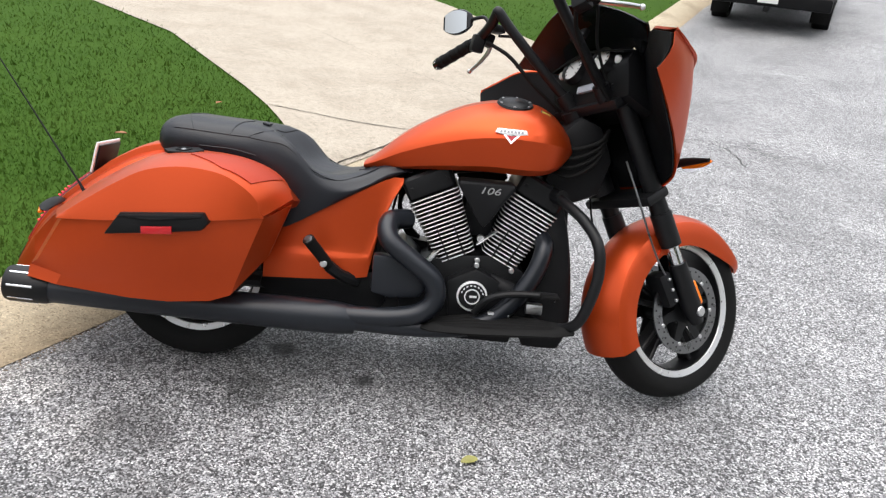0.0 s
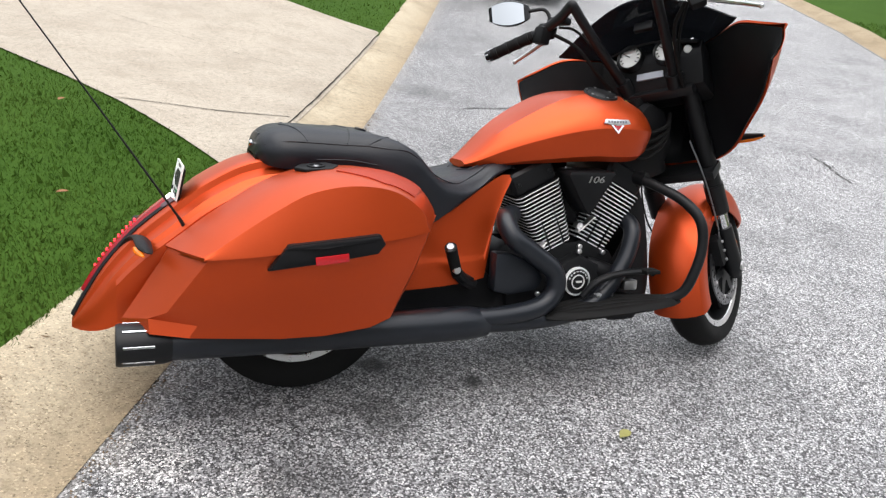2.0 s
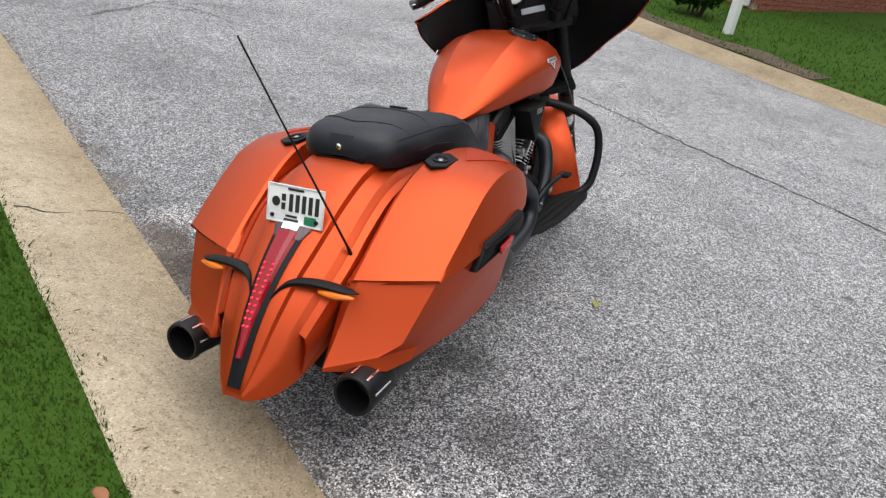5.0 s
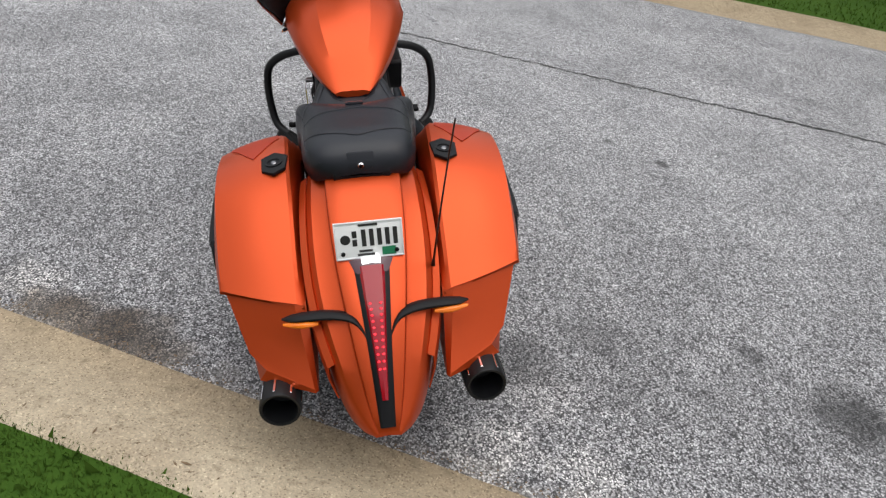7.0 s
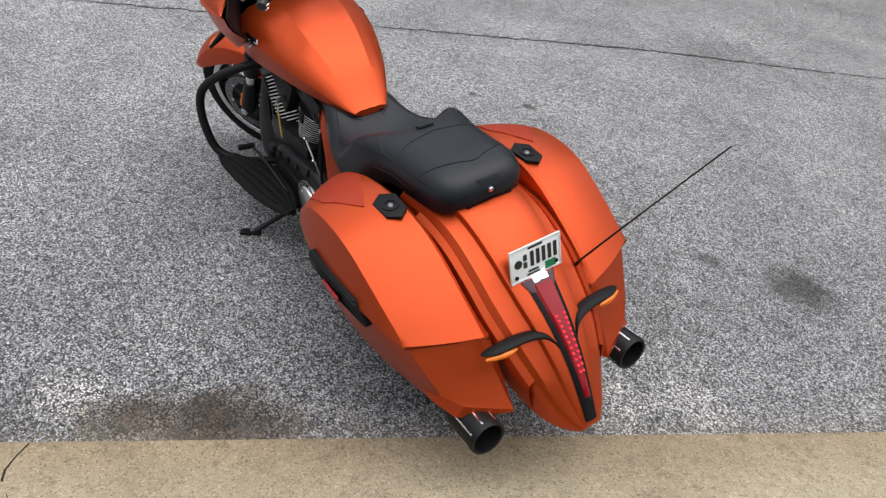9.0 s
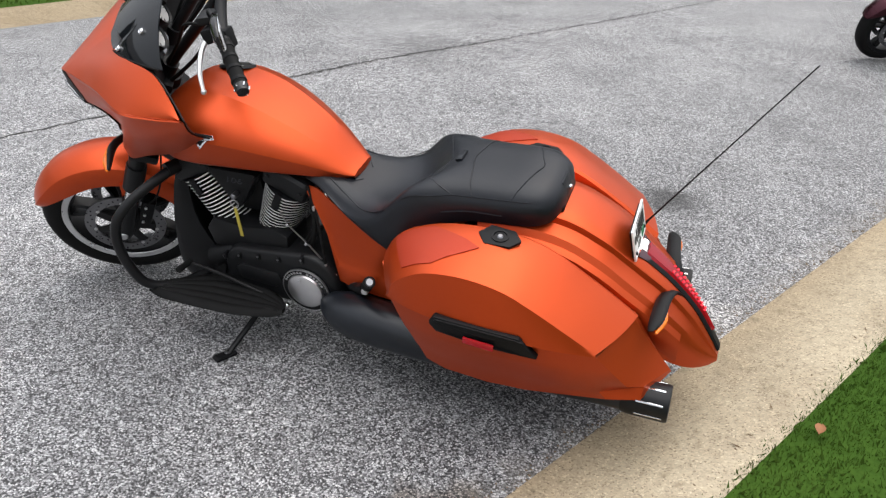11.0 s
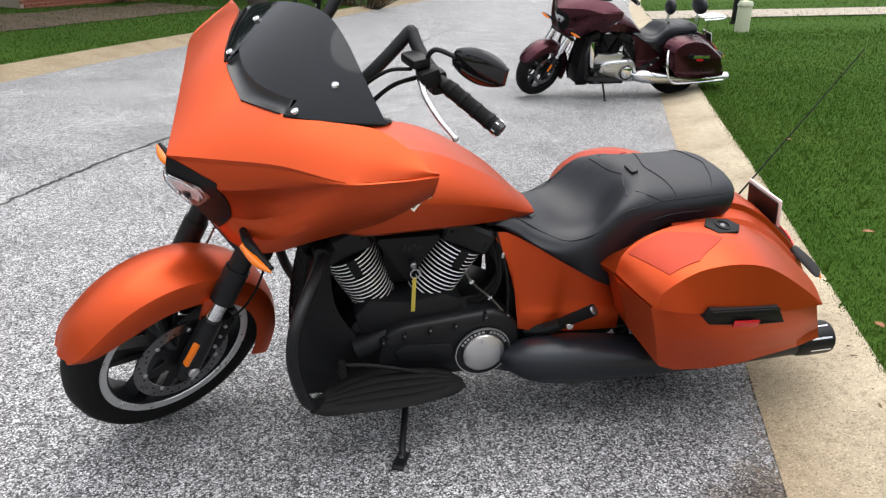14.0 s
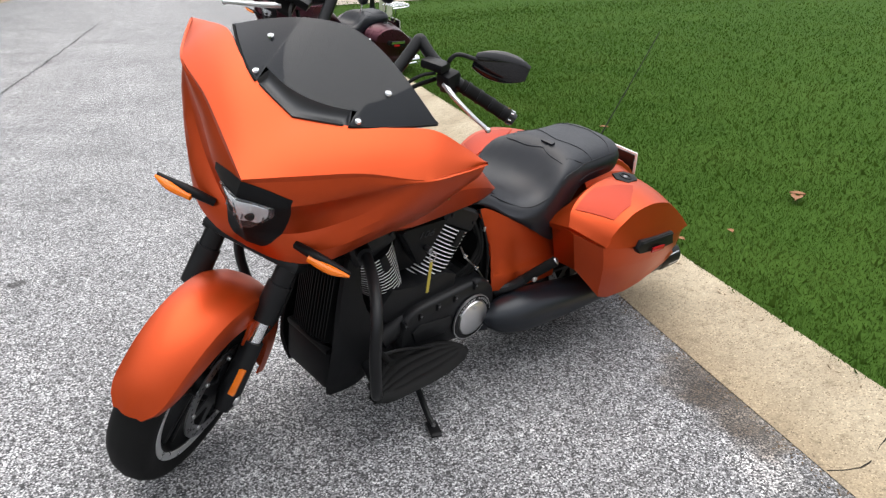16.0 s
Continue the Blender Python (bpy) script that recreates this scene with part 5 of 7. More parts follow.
    part("plate_sticker", bm, GREEN_INK, plate, "green sticker")
    for yy in (-0.07, 0.07):
        bm = disc((-0.0045, yy, -0.034), 0.006, 0.005, axis="x", n=10, bevel=0.001)
        bm.transform(T)
        part("plate_bolt", bm, BLACK, plate)
    part("plate_lamp", box((-0.372, 0, 0.612), (0.018, 0.050, 0.010), 0.003, turn=Euler((0, -0.7, 0)).to_matrix()), WGLOW, body, "lit white plate lamp")
    for s in (-1, 1):
        rows = []
        for k in range(19):
            f = k / 18
            p = cr([(-0.520, 0.024, 0.437), (-0.492, 0.036, 0.475), (-0.468, 0.062, 0.502), (-0.455, 0.110, 0.512), (-0.450, 0.165, 0.513), (-0.446, 0.208, 0.509), (-0.437, 0.244, 0.503)], f)
            d, h = table(f, [(0, 0.010), (0.35, 0.020), (0.7, 0.021), (0.9, 0.016), (1, 0.004)]), table(f, [(0, 0.008), (0.35, 0.013), (0.7, 0.011), (0.9, 0.008), (1, 0.003)])
            rows.append([Vector((p.x + d * math.cos(a) - 0.006 * math.sin(a), s * p.y, p.z + h * math.sin(a) * (1.0 if math.sin(a) > 0 else 0.6))) for a in (2 * math.pi * q / 12 for q in range(12))])
        arm = part("turn_signal", grid(rows, ring=True), PLASTIC, body, "slim black rear turn signal")
        rows = []
        for k in range(9):
            f = k / 8
            p = cr([(-0.462, 0.150, 0.505), (-0.457, 0.195, 0.503), (-0.446, 0.241, 0.500)], f)
            h = 0.010 * math.sin(math.pi * (0.15 + 0.75 * f))
            rows.append([Vector((p.x - 0.006 + 1.2 * h * math.cos(a), s * p.y, p.z - 0.004 + h * math.sin(a))) for a in (2 * math.pi * q / 10 for q in range(10))])
        part("signal_lens", grid(rows, ring=True), AMBER, arm, "amber lens")
    for s in (-1, 1):
        rows = []
        for i in range(15):
            x = -0.52 + 0.50 * i / 14
            t, w = table(x, top), table(x, wide)
            rows.append([Vector((x, s * (w + g[0]), t - 0.055 + g[1])) for g in ((0.002, 0.0), (0.020, -0.012), (0.022, -0.05), (0.004, -0.12))])
        part("filler_panel", shell(rows, 0.004), paint, body, "inner filler panel between fender and case")
    return body


# saddlebag: the lid's outer crease and inner crest, front to rear, and the case's outline at the joint and at the sole
EDGE = [(0.284, 0.405, 0.584), (0.262, 0.412, 0.632), (0.215, 0.416, 0.673), (0.150, 0.417, 0.701), (0.048, 0.418, 0.709), (-0.054, 0.418, 0.690), (-0.135, 0.416, 0.648), (-0.220, 0.412, 0.592), (-0.306, 0.405, 0.526)]
CREST = [(0.345, 0.275, 0.622), (0.318, 0.252, 0.668), (0.262, 0.238, 0.706), (0.170, 0.226, 0.731), (0.060, 0.219, 0.738), (-0.050, 0.214, 0.726), (-0.150, 0.210, 0.688), (-0.270, 0.208, 0.610), (-0.388, 0.205, 0.516)]
RIM = [(0.335, 0.190), (0.345, 0.300), (0.284, 0.405), (0.200, 0.430), (0.050, 0.443), (-0.100, 0.437), (-0.220, 0.422), (-0.306, 0.404), (-0.388, 0.212), (-0.385, 0.182), (0.0, 0.180)]
SOLE = [(0.265, 0.195, 0.420), (0.283, 0.305, 0.437), (0.190, 0.376, 0.326), (0.130, 0.379, 0.303), (0.0, 0.377, 0.288), (-0.120, 0.371, 0.287), (-0.350, 0.343, 0.298), (-0.444, 0.328, 0.312), (-0.513, 0.180, 0.305), (-0.500, 0.172, 0.302), (0.0, 0.180, 0.285)]
bag_outer = [(-0.45, 0.315), (-0.3, 0.395), (-0.17, 0.420), (-0.05, 0.436), (0.05, 0.441), (0.15, 0.434), (0.25, 0.412), (0.31, 0.385)]


def joint_z(x):
    """Height of the joint between lid and case."""
    return 0.551 + 0.10 * x


def saddlebag(bike, paint, s, guard):
    outer = bag_outer
    flip = lambda p: Vector((p[0], s * p[1], p[2]))
    # case: outline at the joint drawn down to the sole, with a soft belt line and a turned-out rear lip
    rows = []
    for g, bulge in ((0.0, 0.0), (0.10, 0.004), (0.34, 0.009), (0.40, 0.009), (0.70, 0.004), (0.84, 0.0), (1.0, 0.0)):
        r = []
        for k, (a, b) in enumerate(zip(RIM, SOLE)):
            p = Vector((a[0], a[1] - (0.007 if 1 < k < 8 else 0.0), joint_z(a[0]) + (0.020 if k < 2 else -0.003))).lerp(Vector(b), g)
            if 2 <= k <= 6:
                p.y += bulge
            if g == 0.84 and k == 7:
                p = Vector((-0.447, 0.306, 0.347))
            if g == 0.84 and k in (8, 9):
                p = Vector((-0.509 + 0.012 * (k - 8), 0.181 - 0.008 * (k - 8), 0.313))
            r.append(flip(p))
        rows.append(r)
    bm = grid(rows, ring=True)
    ridge = [e for e in bm.edges if e.calc_length() > 0.02 and len(e.link_faces) == 2 and e.calc_face_angle(0) > 0.42]
    bmesh.ops.bevel(bm, geom=ridge, offset=0.004, segments=2, affect="EDGES", profile=0.5)
    bag = part("saddlebag", bm, paint, bike, "hard saddlebag", smooth=20)
    # lid: side face up to the crease, domed top band, inner wall
    rows = []
    for i in range(49):
        t = i / 48
        o, c = cr(EDGE, t), cr(CREST, t)
        sx = o.x + 0.004 * (1 - 2 * t)
        rim = Vector((sx, max(o.y + 0.004, table(-sx, [(-x, y) for x, y in RIM[2:8]]) + 0.005), min(o.z - 0.002, joint_z(sx))))
        nrm = Vector((c.x, 0, c.z - 0.40)).normalized()
        band = [c.lerp(o, g) + nrm * 0.010 * math.sin(math.pi * g) for g in (0.08, 0.22, 0.4, 0.6, 0.8, 0.94)]
        back = 0.008 * max(0.0, t - 0.85) / 0.15
        ring = [rim, rim.lerp(o, 0.5) + Vector((0, 0.002, 0)), o] + band[::-1] + [c, c + Vector((0, -0.010, -0.006)), Vector((c.x + 0.01, 0.184, min(c.z - 0.01, (c.z + joint_z(c.x)) / 2))), Vector((c.x, 0.186, min(c.z - 0.02, joint_z(c.x) - 0.001)))]
        rows.append([Vector((p.x - back, s * p.y, p.z)) for p in ring])
    lid = part("lid", grid(rows, ring=True), paint, bag, smooth=24)
    # latch
    poly = [(-0.165, 0.495), (-0.115, 0.565), (0.125, 0.588), (0.142, 0.560), (0.120, 0.535), (-0.02, 0.515)]
    bm = prism(poly, s * 0.43, s * 0.458, 0.006)
    for v in bm.verts:
        v.co.y += s * (table(v.co.x, outer) - 0.436)
    latch = part("latch", bm, PLASTIC, bag, "black angular latch")
    bm = prism([(-0.13, 0.553), (-0.10, 0.562), (0.118, 0.582), (0.125, 0.573), (-0.02, 0.553)], s * 0.450, s * 0.461, 0.003)
    for v in bm.verts:
        v.co.y += s * (table(v.co.x, outer) - 0.436)
    part("latch_lip", bm, PLASTIC, latch)
    bm = box((-0.005, s * 0.462, 0.526), (0.088, 0.006, 0.022), 0.002, turn=Euler((0, -0.09, 0)).to_matrix())
    part("reflector", bm, RED_REFLECTOR, latch, "red reflector")
    # lock cover on the lid
    at = Matrix.Translation((-0.002, s * 0.248, 0.7335)) @ Euler((-s * 0.10, -0.06, 0)).to_matrix().to_4x4()
    bm = prism([(-0.061, 0.0), (-0.036, 0.034), (0.036, 0.039), (0.063, 0.0), (0.036, -0.039), (-0.036, -0.034)], -0.004, 0.006, 0.003)
    bm.transform(at @ Matrix.Rotation(math.pi / 2, 4, "X"))
    lock = part("lid_lock", bm, PLASTIC, lid, "black hexagonal lock plate")
    bm = lathe([(0.025, 0.002), (0.025, 0.0090), (0.019, 0.0090), (0.016, 0.002)], (0, 0, 0), n=20, axis="z")
    bm.transform(at)
    part("lock_ring", bm, PLASTIC, lock)
    bm = disc((0, 0, 0.006), 0.009, 0.006, axis="z", n=16)
    bm.transform(at)
    part("lock_barrel", bm, STEEL, lock, "chrome lock barrel")
    # shallow raised panel on the lid's front shoulder
    rows = []
    for i in range(15):
        f = i / 14
        r = []
        for k in range(7):
            g = 0.08 + 0.76 * k / 6
            t = 0.15 + 0.07 * (k / 6) + f * table(k / 6, [(0, 0.20), (0.25, 0.27), (0.5, 0.335), (0.75, 0.25), (1, 0.16)])
            c, o = cr(CREST, t), cr(EDGE, t)
            nrm = Vector((c.x, 0, c.z - 0.40)).normalized()
            p = c.lerp(o, g) + nrm * (0.010 * math.sin(math.pi * g) + 0.0030)
            r.append(flip(p))
        rows.append(r)
    part("lid_panel", shell(rows, 0.003), PANEL_ORANGE if paint is ORANGE else paint, lid, "shallow angular lid panel", smooth=30)
    if guard:
        part("guard_rail", tube([(0.33, s * 0.35, 0.60), (0.36, s * 0.42, 0.50), (0.30, s * 0.46, 0.30), (0.1, s * 0.47, 0.275), (-0.40, s * 0.40, 0.275)], 0.013, n=10, steps=24), CHROME, bag, "chrome guard rail")
    return bag


def side_cover(bike, paint, s):
    top = [(0.245, 0.535), (0.30, 0.535), (0.42, 0.590), (0.54, 0.650), (0.64, 0.70), (0.675, 0.70)]
    rear = [(0.245, 0.345), (0.42, 0.358), (0.58, 0.370), (0.605, 0.41), (0.605, 0.56), (0.675, 0.685)]
    rows = []
    for i in range(15):
        x = 0.245 + 0.43 * i / 14
        t = table(x, top)
        b = table(x, [(0.245, 0.342), (0.58, 0.368), (0.60, 0.40), (0.612, 0.54), (0.64, 0.615), (0.675, 0.685)])
        b = min(b, t - 0.01)
        w = table(x, [(0.245, 0.182), (0.4, 0.182), (0.55, 0.170), (0.675, 0.135)])
        r = []
        for g in sorted([0, 0.12, 0.25, 0.5, 0.75, 1.0] + [min(1, max(0, (q - b) / max(0.01, t - b))) for q in (0.424, 0.432, 0.441, 0.449)]):
            z = b + (t - b) * g
            r.append(Vector((x, s * (w - 0.016 * g + 0.007 * min(1.0, max(0.0, (0.449 - z) / 0.025))), z)))
        rows.append(r)
    part("side_cover", shell(rows, 0.006), paint, bike, "side cover below the seat", smooth=30)


def cylinder(bike, base, top, name, fin):
    a, b = Vector(base), Vector(top)
    d = (b - a).normalized()
    turn = Matrix(((d.z, 0, d.x), (0, 1, 0), (-d.x, 0, d.z)))
    L = (b - a).length
    core = part(name, box((a + b) / 2, (0.095, 0.19, L), 0.02, turn=turn), BLACK, bike, "black finned cylinder")
    n = 17
    for k in range(n):
        f = k / (n - 1)
        c = a + (b - a) * (0.02 + 0.96 * f)
        sz = (0.128 + 0.045 * f, 0.272 + 0.024 * f, 0.0040)
        hx, hy = sz[0] / 2, sz[1] / 2
        rim = [(-hx, -hy + 0.014), (-hx + 0.014, -hy), (hx - 0.014, -hy), (hx, -hy + 0.014)]
        rim += [(hx * math.cos(a), 0.055 + (hy - 0.050) * math.sin(a)) for a in (math.pi * q / 10 for q in range(11))]
        bm = grid([[c + turn @ Vector((gx, gy, h)) for gx, gy in rim] for h in (-0.002, 0.002)], ring=True)
        plate = part("fin", bm, BLACK, core, "black cooling fin with bright machined edge" if k == 0 else "")
        plate.data.materials.append(fin)
        for q in plate.data.polygons:
            q.material_index = 0 if abs(q.normal.dot(d)) > 0.5 else 1
    for s in (-1, 1):
        for g in (-0.028, 0.028) if s < 0 else ():
            c = (a + b) / 2 + Matrix(turn) @ Vector((g, s * 0.143, -0.002))
            part("fin_rib", box(c - turn @ Vector((0, s * 0.007, 0)), (0.0045, 0.012, L * 0.96), 0.001, turn=turn), BLACK, core)
    hb = b + d * 0.036
    head = part("cylinder_head", box(hb, (0.170, 0.27, 0.085), 0.026, turn=turn, seg=3), BLACK, core, "black rocker cover")
    for s in (-1, 1):
        for g in (-0.06, 0.06):
            p = hb + turn @ Vector((g, s * 0.136, 0))
            part("head_bolt", disc(p, 0.007, 0.008, n=8, bevel=0.001), BLACK, head)
        if s > 0:
            lug = b + turn @ Vector((0, s * 0.146, -0.030))
            part("plug_cover", box(lug, (0.028, 0.020, 0.060), 0.006, turn=turn), PLASTIC, head, "black spark plug boot")
    return core


def number_text(body, parent, mat, xf):
    cu = bpy.data.curves.new("engine_number", "FONT")
    cu.body, cu.size, cu.extrude, cu.shear, cu.align_x = body, 0.031, 0.0012, 0.25, "CENTER"
    ob = bpy.data.objects.new("tmp", cu)
    scene.collection.objects.link(ob)
    dep = bpy.context.evaluated_depsgraph_get()
    me = bpy.data.meshes.new_from_object(ob.evaluated_get(dep))
    bpy.data.objects.remove(ob)
    me.transform(xf @ Matrix.Diagonal((1.5, 1, 1, 1)))
    me.materials.clear()
    me.materials.append(mat)
    t = new("engine_number", me)
    t.parent = parent
    t["label"] = "raised number 106, silver on the right side, dark on the left"
    return t


def engine(bike, case, fin, cover, left_cover):
    poly = [(0.70, 0.235), (0.74, 0.20), (1.02, 0.185), (1.13, 0.22), (1.16, 0.33), (1.10, 0.43), (1.00, 0.475), (0.86, 0.465), (0.74, 0.42), (0.68, 0.33)]
    block = part("engine", prism(poly, -0.135, 0.135, 0.015), case, bike, "black V-twin crankcase")
    cylinder(bike, (1.014, 0, 0.455), (1.113, 0, 0.660), "front_cylinder", fin)
    cylinder(bike, (0.874, 0, 0.455), (0.775, 0, 0.660), "rear_cylinder", fin)
    # right hand cover: five-sided, with a ring
    five = [(0.845, 0.385), (0.94, 0.435), (1.04, 0.390), (1.02, 0.27), (0.95, 0.235), (0.86, 0.265)]
    rc = part("engine_cover", prism(five, -0.18, -0.12, 0.012), case, block)
    part("cover_ring", lathe([(0.051, -0.190), (0.051, -0.182), (0.045, -0.182), (0.045, -0.192)], (0.935, 0, 0.342), n=36), FINEDGE, rc, "silver ring on the cover")
    bm = bmesh.new()
    for k in range(8):
        a = radians(20 + 20 * k)
        box((0.935 + 0.037 * math.cos(a), -0.1935, 0.342 + 0.037 * math.sin(a)), (0.007, 0.003, 0.004), 0, bm, Euler((0, -a + math.pi / 2, 0)).to_matrix())
    part("ring_bars", bm, FINEDGE, rc, "pale bars in place of lettering")
    hub = part("cover_hub", disc((0.935, -0.186, 0.342), 0.044, 0.014), case, rc)
    part("hub_ring", lathe([(0.026, -0.196), (0.026, -0.190), (0.022, -0.190), (0.022, -0.196)], (0.935, 0, 0.342), n=32), FINEDGE, hub, "thin silver ring")
    part("hub_mark", box((0.938, -0.1945, 0.342), (0.024, 0.004, 0.007), 0.001), FINEDGE, hub, "silver mark")
    for x, z in ((0.94, 0.445), (0.80, 0.40), (0.79, 0.36), (1.06, 0.43), (0.81, 0.29), (0.85, 0.24), (0.94, 0.462)):
        part("case_bolt", disc((x, -0.142 if abs(x - 0.94) > 0.01 else -0.172, z), 0.009, 0.014, n=12, bevel=0.002), ALU, block, "silver case bolt")
    # V-shaped covers carrying the number
    vee = [(0.858, 0.724), (1.030, 0.724), (1.040, 0.712), (1.000, 0.655), (0.968, 0.602), (0.945, 0.574), (0.922, 0.602), (0.888, 0.655), (0.848, 0.712)]
    for s, y0, y1 in ((-1, -0.205, -0.10), (1, 0.10, 0.150)):
        vc = part("vee_cover", prism(vee, y0, y1, 0.010), PLASTIC, block, "black V-shaped cover with raised 106")
        if s < 0:
            X = Matrix.Translation((0.953, y0 - 0.001, 0.687)) @ Euler((math.pi / 2, 0, 0)).to_matrix().to_4x4()
        else:
            X = Matrix.Translation((0.940, y1 + 0.001, 0.680)) @ Euler((math.pi / 2, 0, math.pi)).to_matrix().to_4x4()
        # aluminium number on the right, a near-black one on the left
        number_text("106", vc, ALU if s < 0 else EXHAUST, X)
    part("intake_boss", rod((0.945, -0.13, 0.53), (0.945, -0.155, 0.53), 0.012), ALU, block)
    for p, q in (((0.985, 0.555), (0.945, 0.520)), ((0.80, 0.470), (0.78, 0.440))):
        bm = bmesh.new()
        for k in range(4):
            f = k / 3
            box((p[0] + (q[0] - p[0]) * f, -0.155, p[1] + (q[1] - p[1]) * f), (0.030, 0.03, 0.004), 0.001, bm, Euler((0, -0.6, 0)).to_matrix(), 1)
        part("finned_plug", bm, ALU, block)
    part("case_deck", prism([(0.78, 0.40), (0.77, 0.495), (0.83, 0.520), (0.945, 0.505), (1.06, 0.522), (1.10, 0.47), (1.08, 0.40)], 0.02, 0.158, 0.012), case, block, "cast deck below the cylinders")
    # left primary cover
    rows = []
    big, small = Vector((0.702, 0, 0.342)), Vector((0.942, 0, 0.336))
    ring = []
    for k in range(40):
        a = 2 * math.pi * k / 40
        c, r = (big, 0.120) if math.cos(a) < 0 else (small, 0.102)
        ring.append((c.x + r * math.cos(a) * (1 if math.cos(a) < 0 else 0.9), c.z + r * math.sin(a) * (1.0 if math.sin(a) > 0 else 0.95)))
    cx, cz = 0.82, 0.340
    for y, sc in ((0.09, 1.0), (0.165, 1.0), (0.182, 0.965), (0.190, 0.90), (0.190, 0.5)):
        rows.append([Vector((cx + (x - cx) * (sc if abs(x - cx) < 0.05 else 1 - (1 - sc) * 0.45), y, cz + (z - cz) * sc)) for x, z in ring])
    prim = part("primary_cover", grid(rows, ring=True), left_cover, block, "long rounded primary cover", smooth=50)
    part("primary_panel", prism([(0.80, 0.325), (0.81, 0.358), (0.955, 0.372), (0.985, 0.350), (0.965, 0.305), (0.83, 0.295)], 0.186, 0.197, 0.005), left_cover, prim)
    for x, z in ((1.020, 0.390), (0.956, 0.405), (0.878, 0.417), (0.798, 0.423), (0.705, 0.443)):
        boss = part("cover_boss", box((x, 0.186, z), (0.013, 0.024, 0.026), 0.004), left_cover, prim)
        part("boss_bolt", rod((x, 0.197, z + 0.004), (x, 0.2005, z + 0.004), 0.0042, n=8), STEEL, boss, "small steel bolt head")
    part("harness", tube([(0.776, 0.158, 0.603), (0.748, 0.163, 0.556), (0.684, 0.166, 0.494), (0.640, 0.166, 0.440), (0.592, 0.160, 0.378)], 0.0032, n=6, steps=24), STEEL, block, "thin bright cable down the frame")
    for p in ((0.752, 0.166, 0.562), (0.600, 0.166, 0.388), (0.690, 0.170, 0.500)):
        part("cable_clip", box(p, (0.016, 0.010, 0.010), 0.003, turn=Euler((0, 0.8, 0)).to_matrix()), CHROME, block, "bright cable clip")
    part("round_cover", lathe([(0.0, 0.219), (0.05, 0.217), (0.066, 0.210), (0.070, 0.200), (0.070, 0.185), (0.0, 0.185)], (0.705, 0, 0.318), n=48, closed=False), cover, prim, "brushed round clutch cover")
    part("cover_rim", lathe([(0.070, 0.186), (0.070, 0.204), (0.084, 0.204), (0.087, 0.198), (0.087, 0.186)], (0.705, 0, 0.318), n=48), BLACK, prim, "black lettered rim")
    part("rim_edge", lathe([(0.086, 0.203), (0.089, 0.203), (0.089, 0.196), (0.086, 0.196)], (0.705, 0, 0.318), n=48), ALU, prim)
    bm = bmesh.new()
    for k in range(14):
        a = radians(28 + 9.5 * k)
        if k == 7:
            continue
        box((0.705 + 0.0775 * math.cos(a), 0.2045, 0.318 + 0.0775 * math.sin(a)), (0.008, 0.0016, 0.008), 0, bm, Euler((0, -a + math.pi / 2, 0)).to_matrix())
    part("rim_bars", bm, ALU, prim, "pale bars in place of lettering")
    part("cover_hook", disc((0.715, 0.220, 0.372), 0.006, 0.006, n=10, bevel=0.001), ALU, prim)
    part("gearbox", prism([(0.60, 0.24), (0.72, 0.21), (0.76, 0.42), (0.70, 0.47), (0.60, 0.42)], -0.11, 0.13, 0.02), case, block)
    # dark filling behind the cylinders: intake, frame, hoses
    part("air_box", box((0.945, 0, 0.60), (0.13, 0.17, 0.16), 0.03), PLASTIC, block)
    part("oil_line", tube([(0.675, 0.125, 0.70), (0.645, 0.150, 0.60), (0.632, 0.165, 0.52), (0.628, 0.172, 0.44), (0.622, 0.175, 0.40)], 0.0045, n=8), RUBBER, block)
    for k in range(3):
        part("hose", tube([(0.70 - 0.02 * k, 0.10 + 0.012 * k, 0.66), (0.66, 0.135 + 0.01 * k, 0.58 - 0.02 * k), (0.70, 0.14, 0.50 - 0.02 * k), (0.74, 0.12, 0.46)], 0.006 + 0.002 * (k % 2), n=8), RUBBER, block)
    for k in range(7):
        c = cr([(0.675, 0.127, 0.70), (0.645, 0.152, 0.60), (0.632, 0.167, 0.52), (0.628, 0.174, 0.44), (0.622, 0.177, 0.40)], k / 6)
        part("clip", box(c, (0.009, 0.009, 0.012 + 0.006 * (k % 2)), 0.003), ALU if k in (1, 5) else PLASTIC, block)
    return block


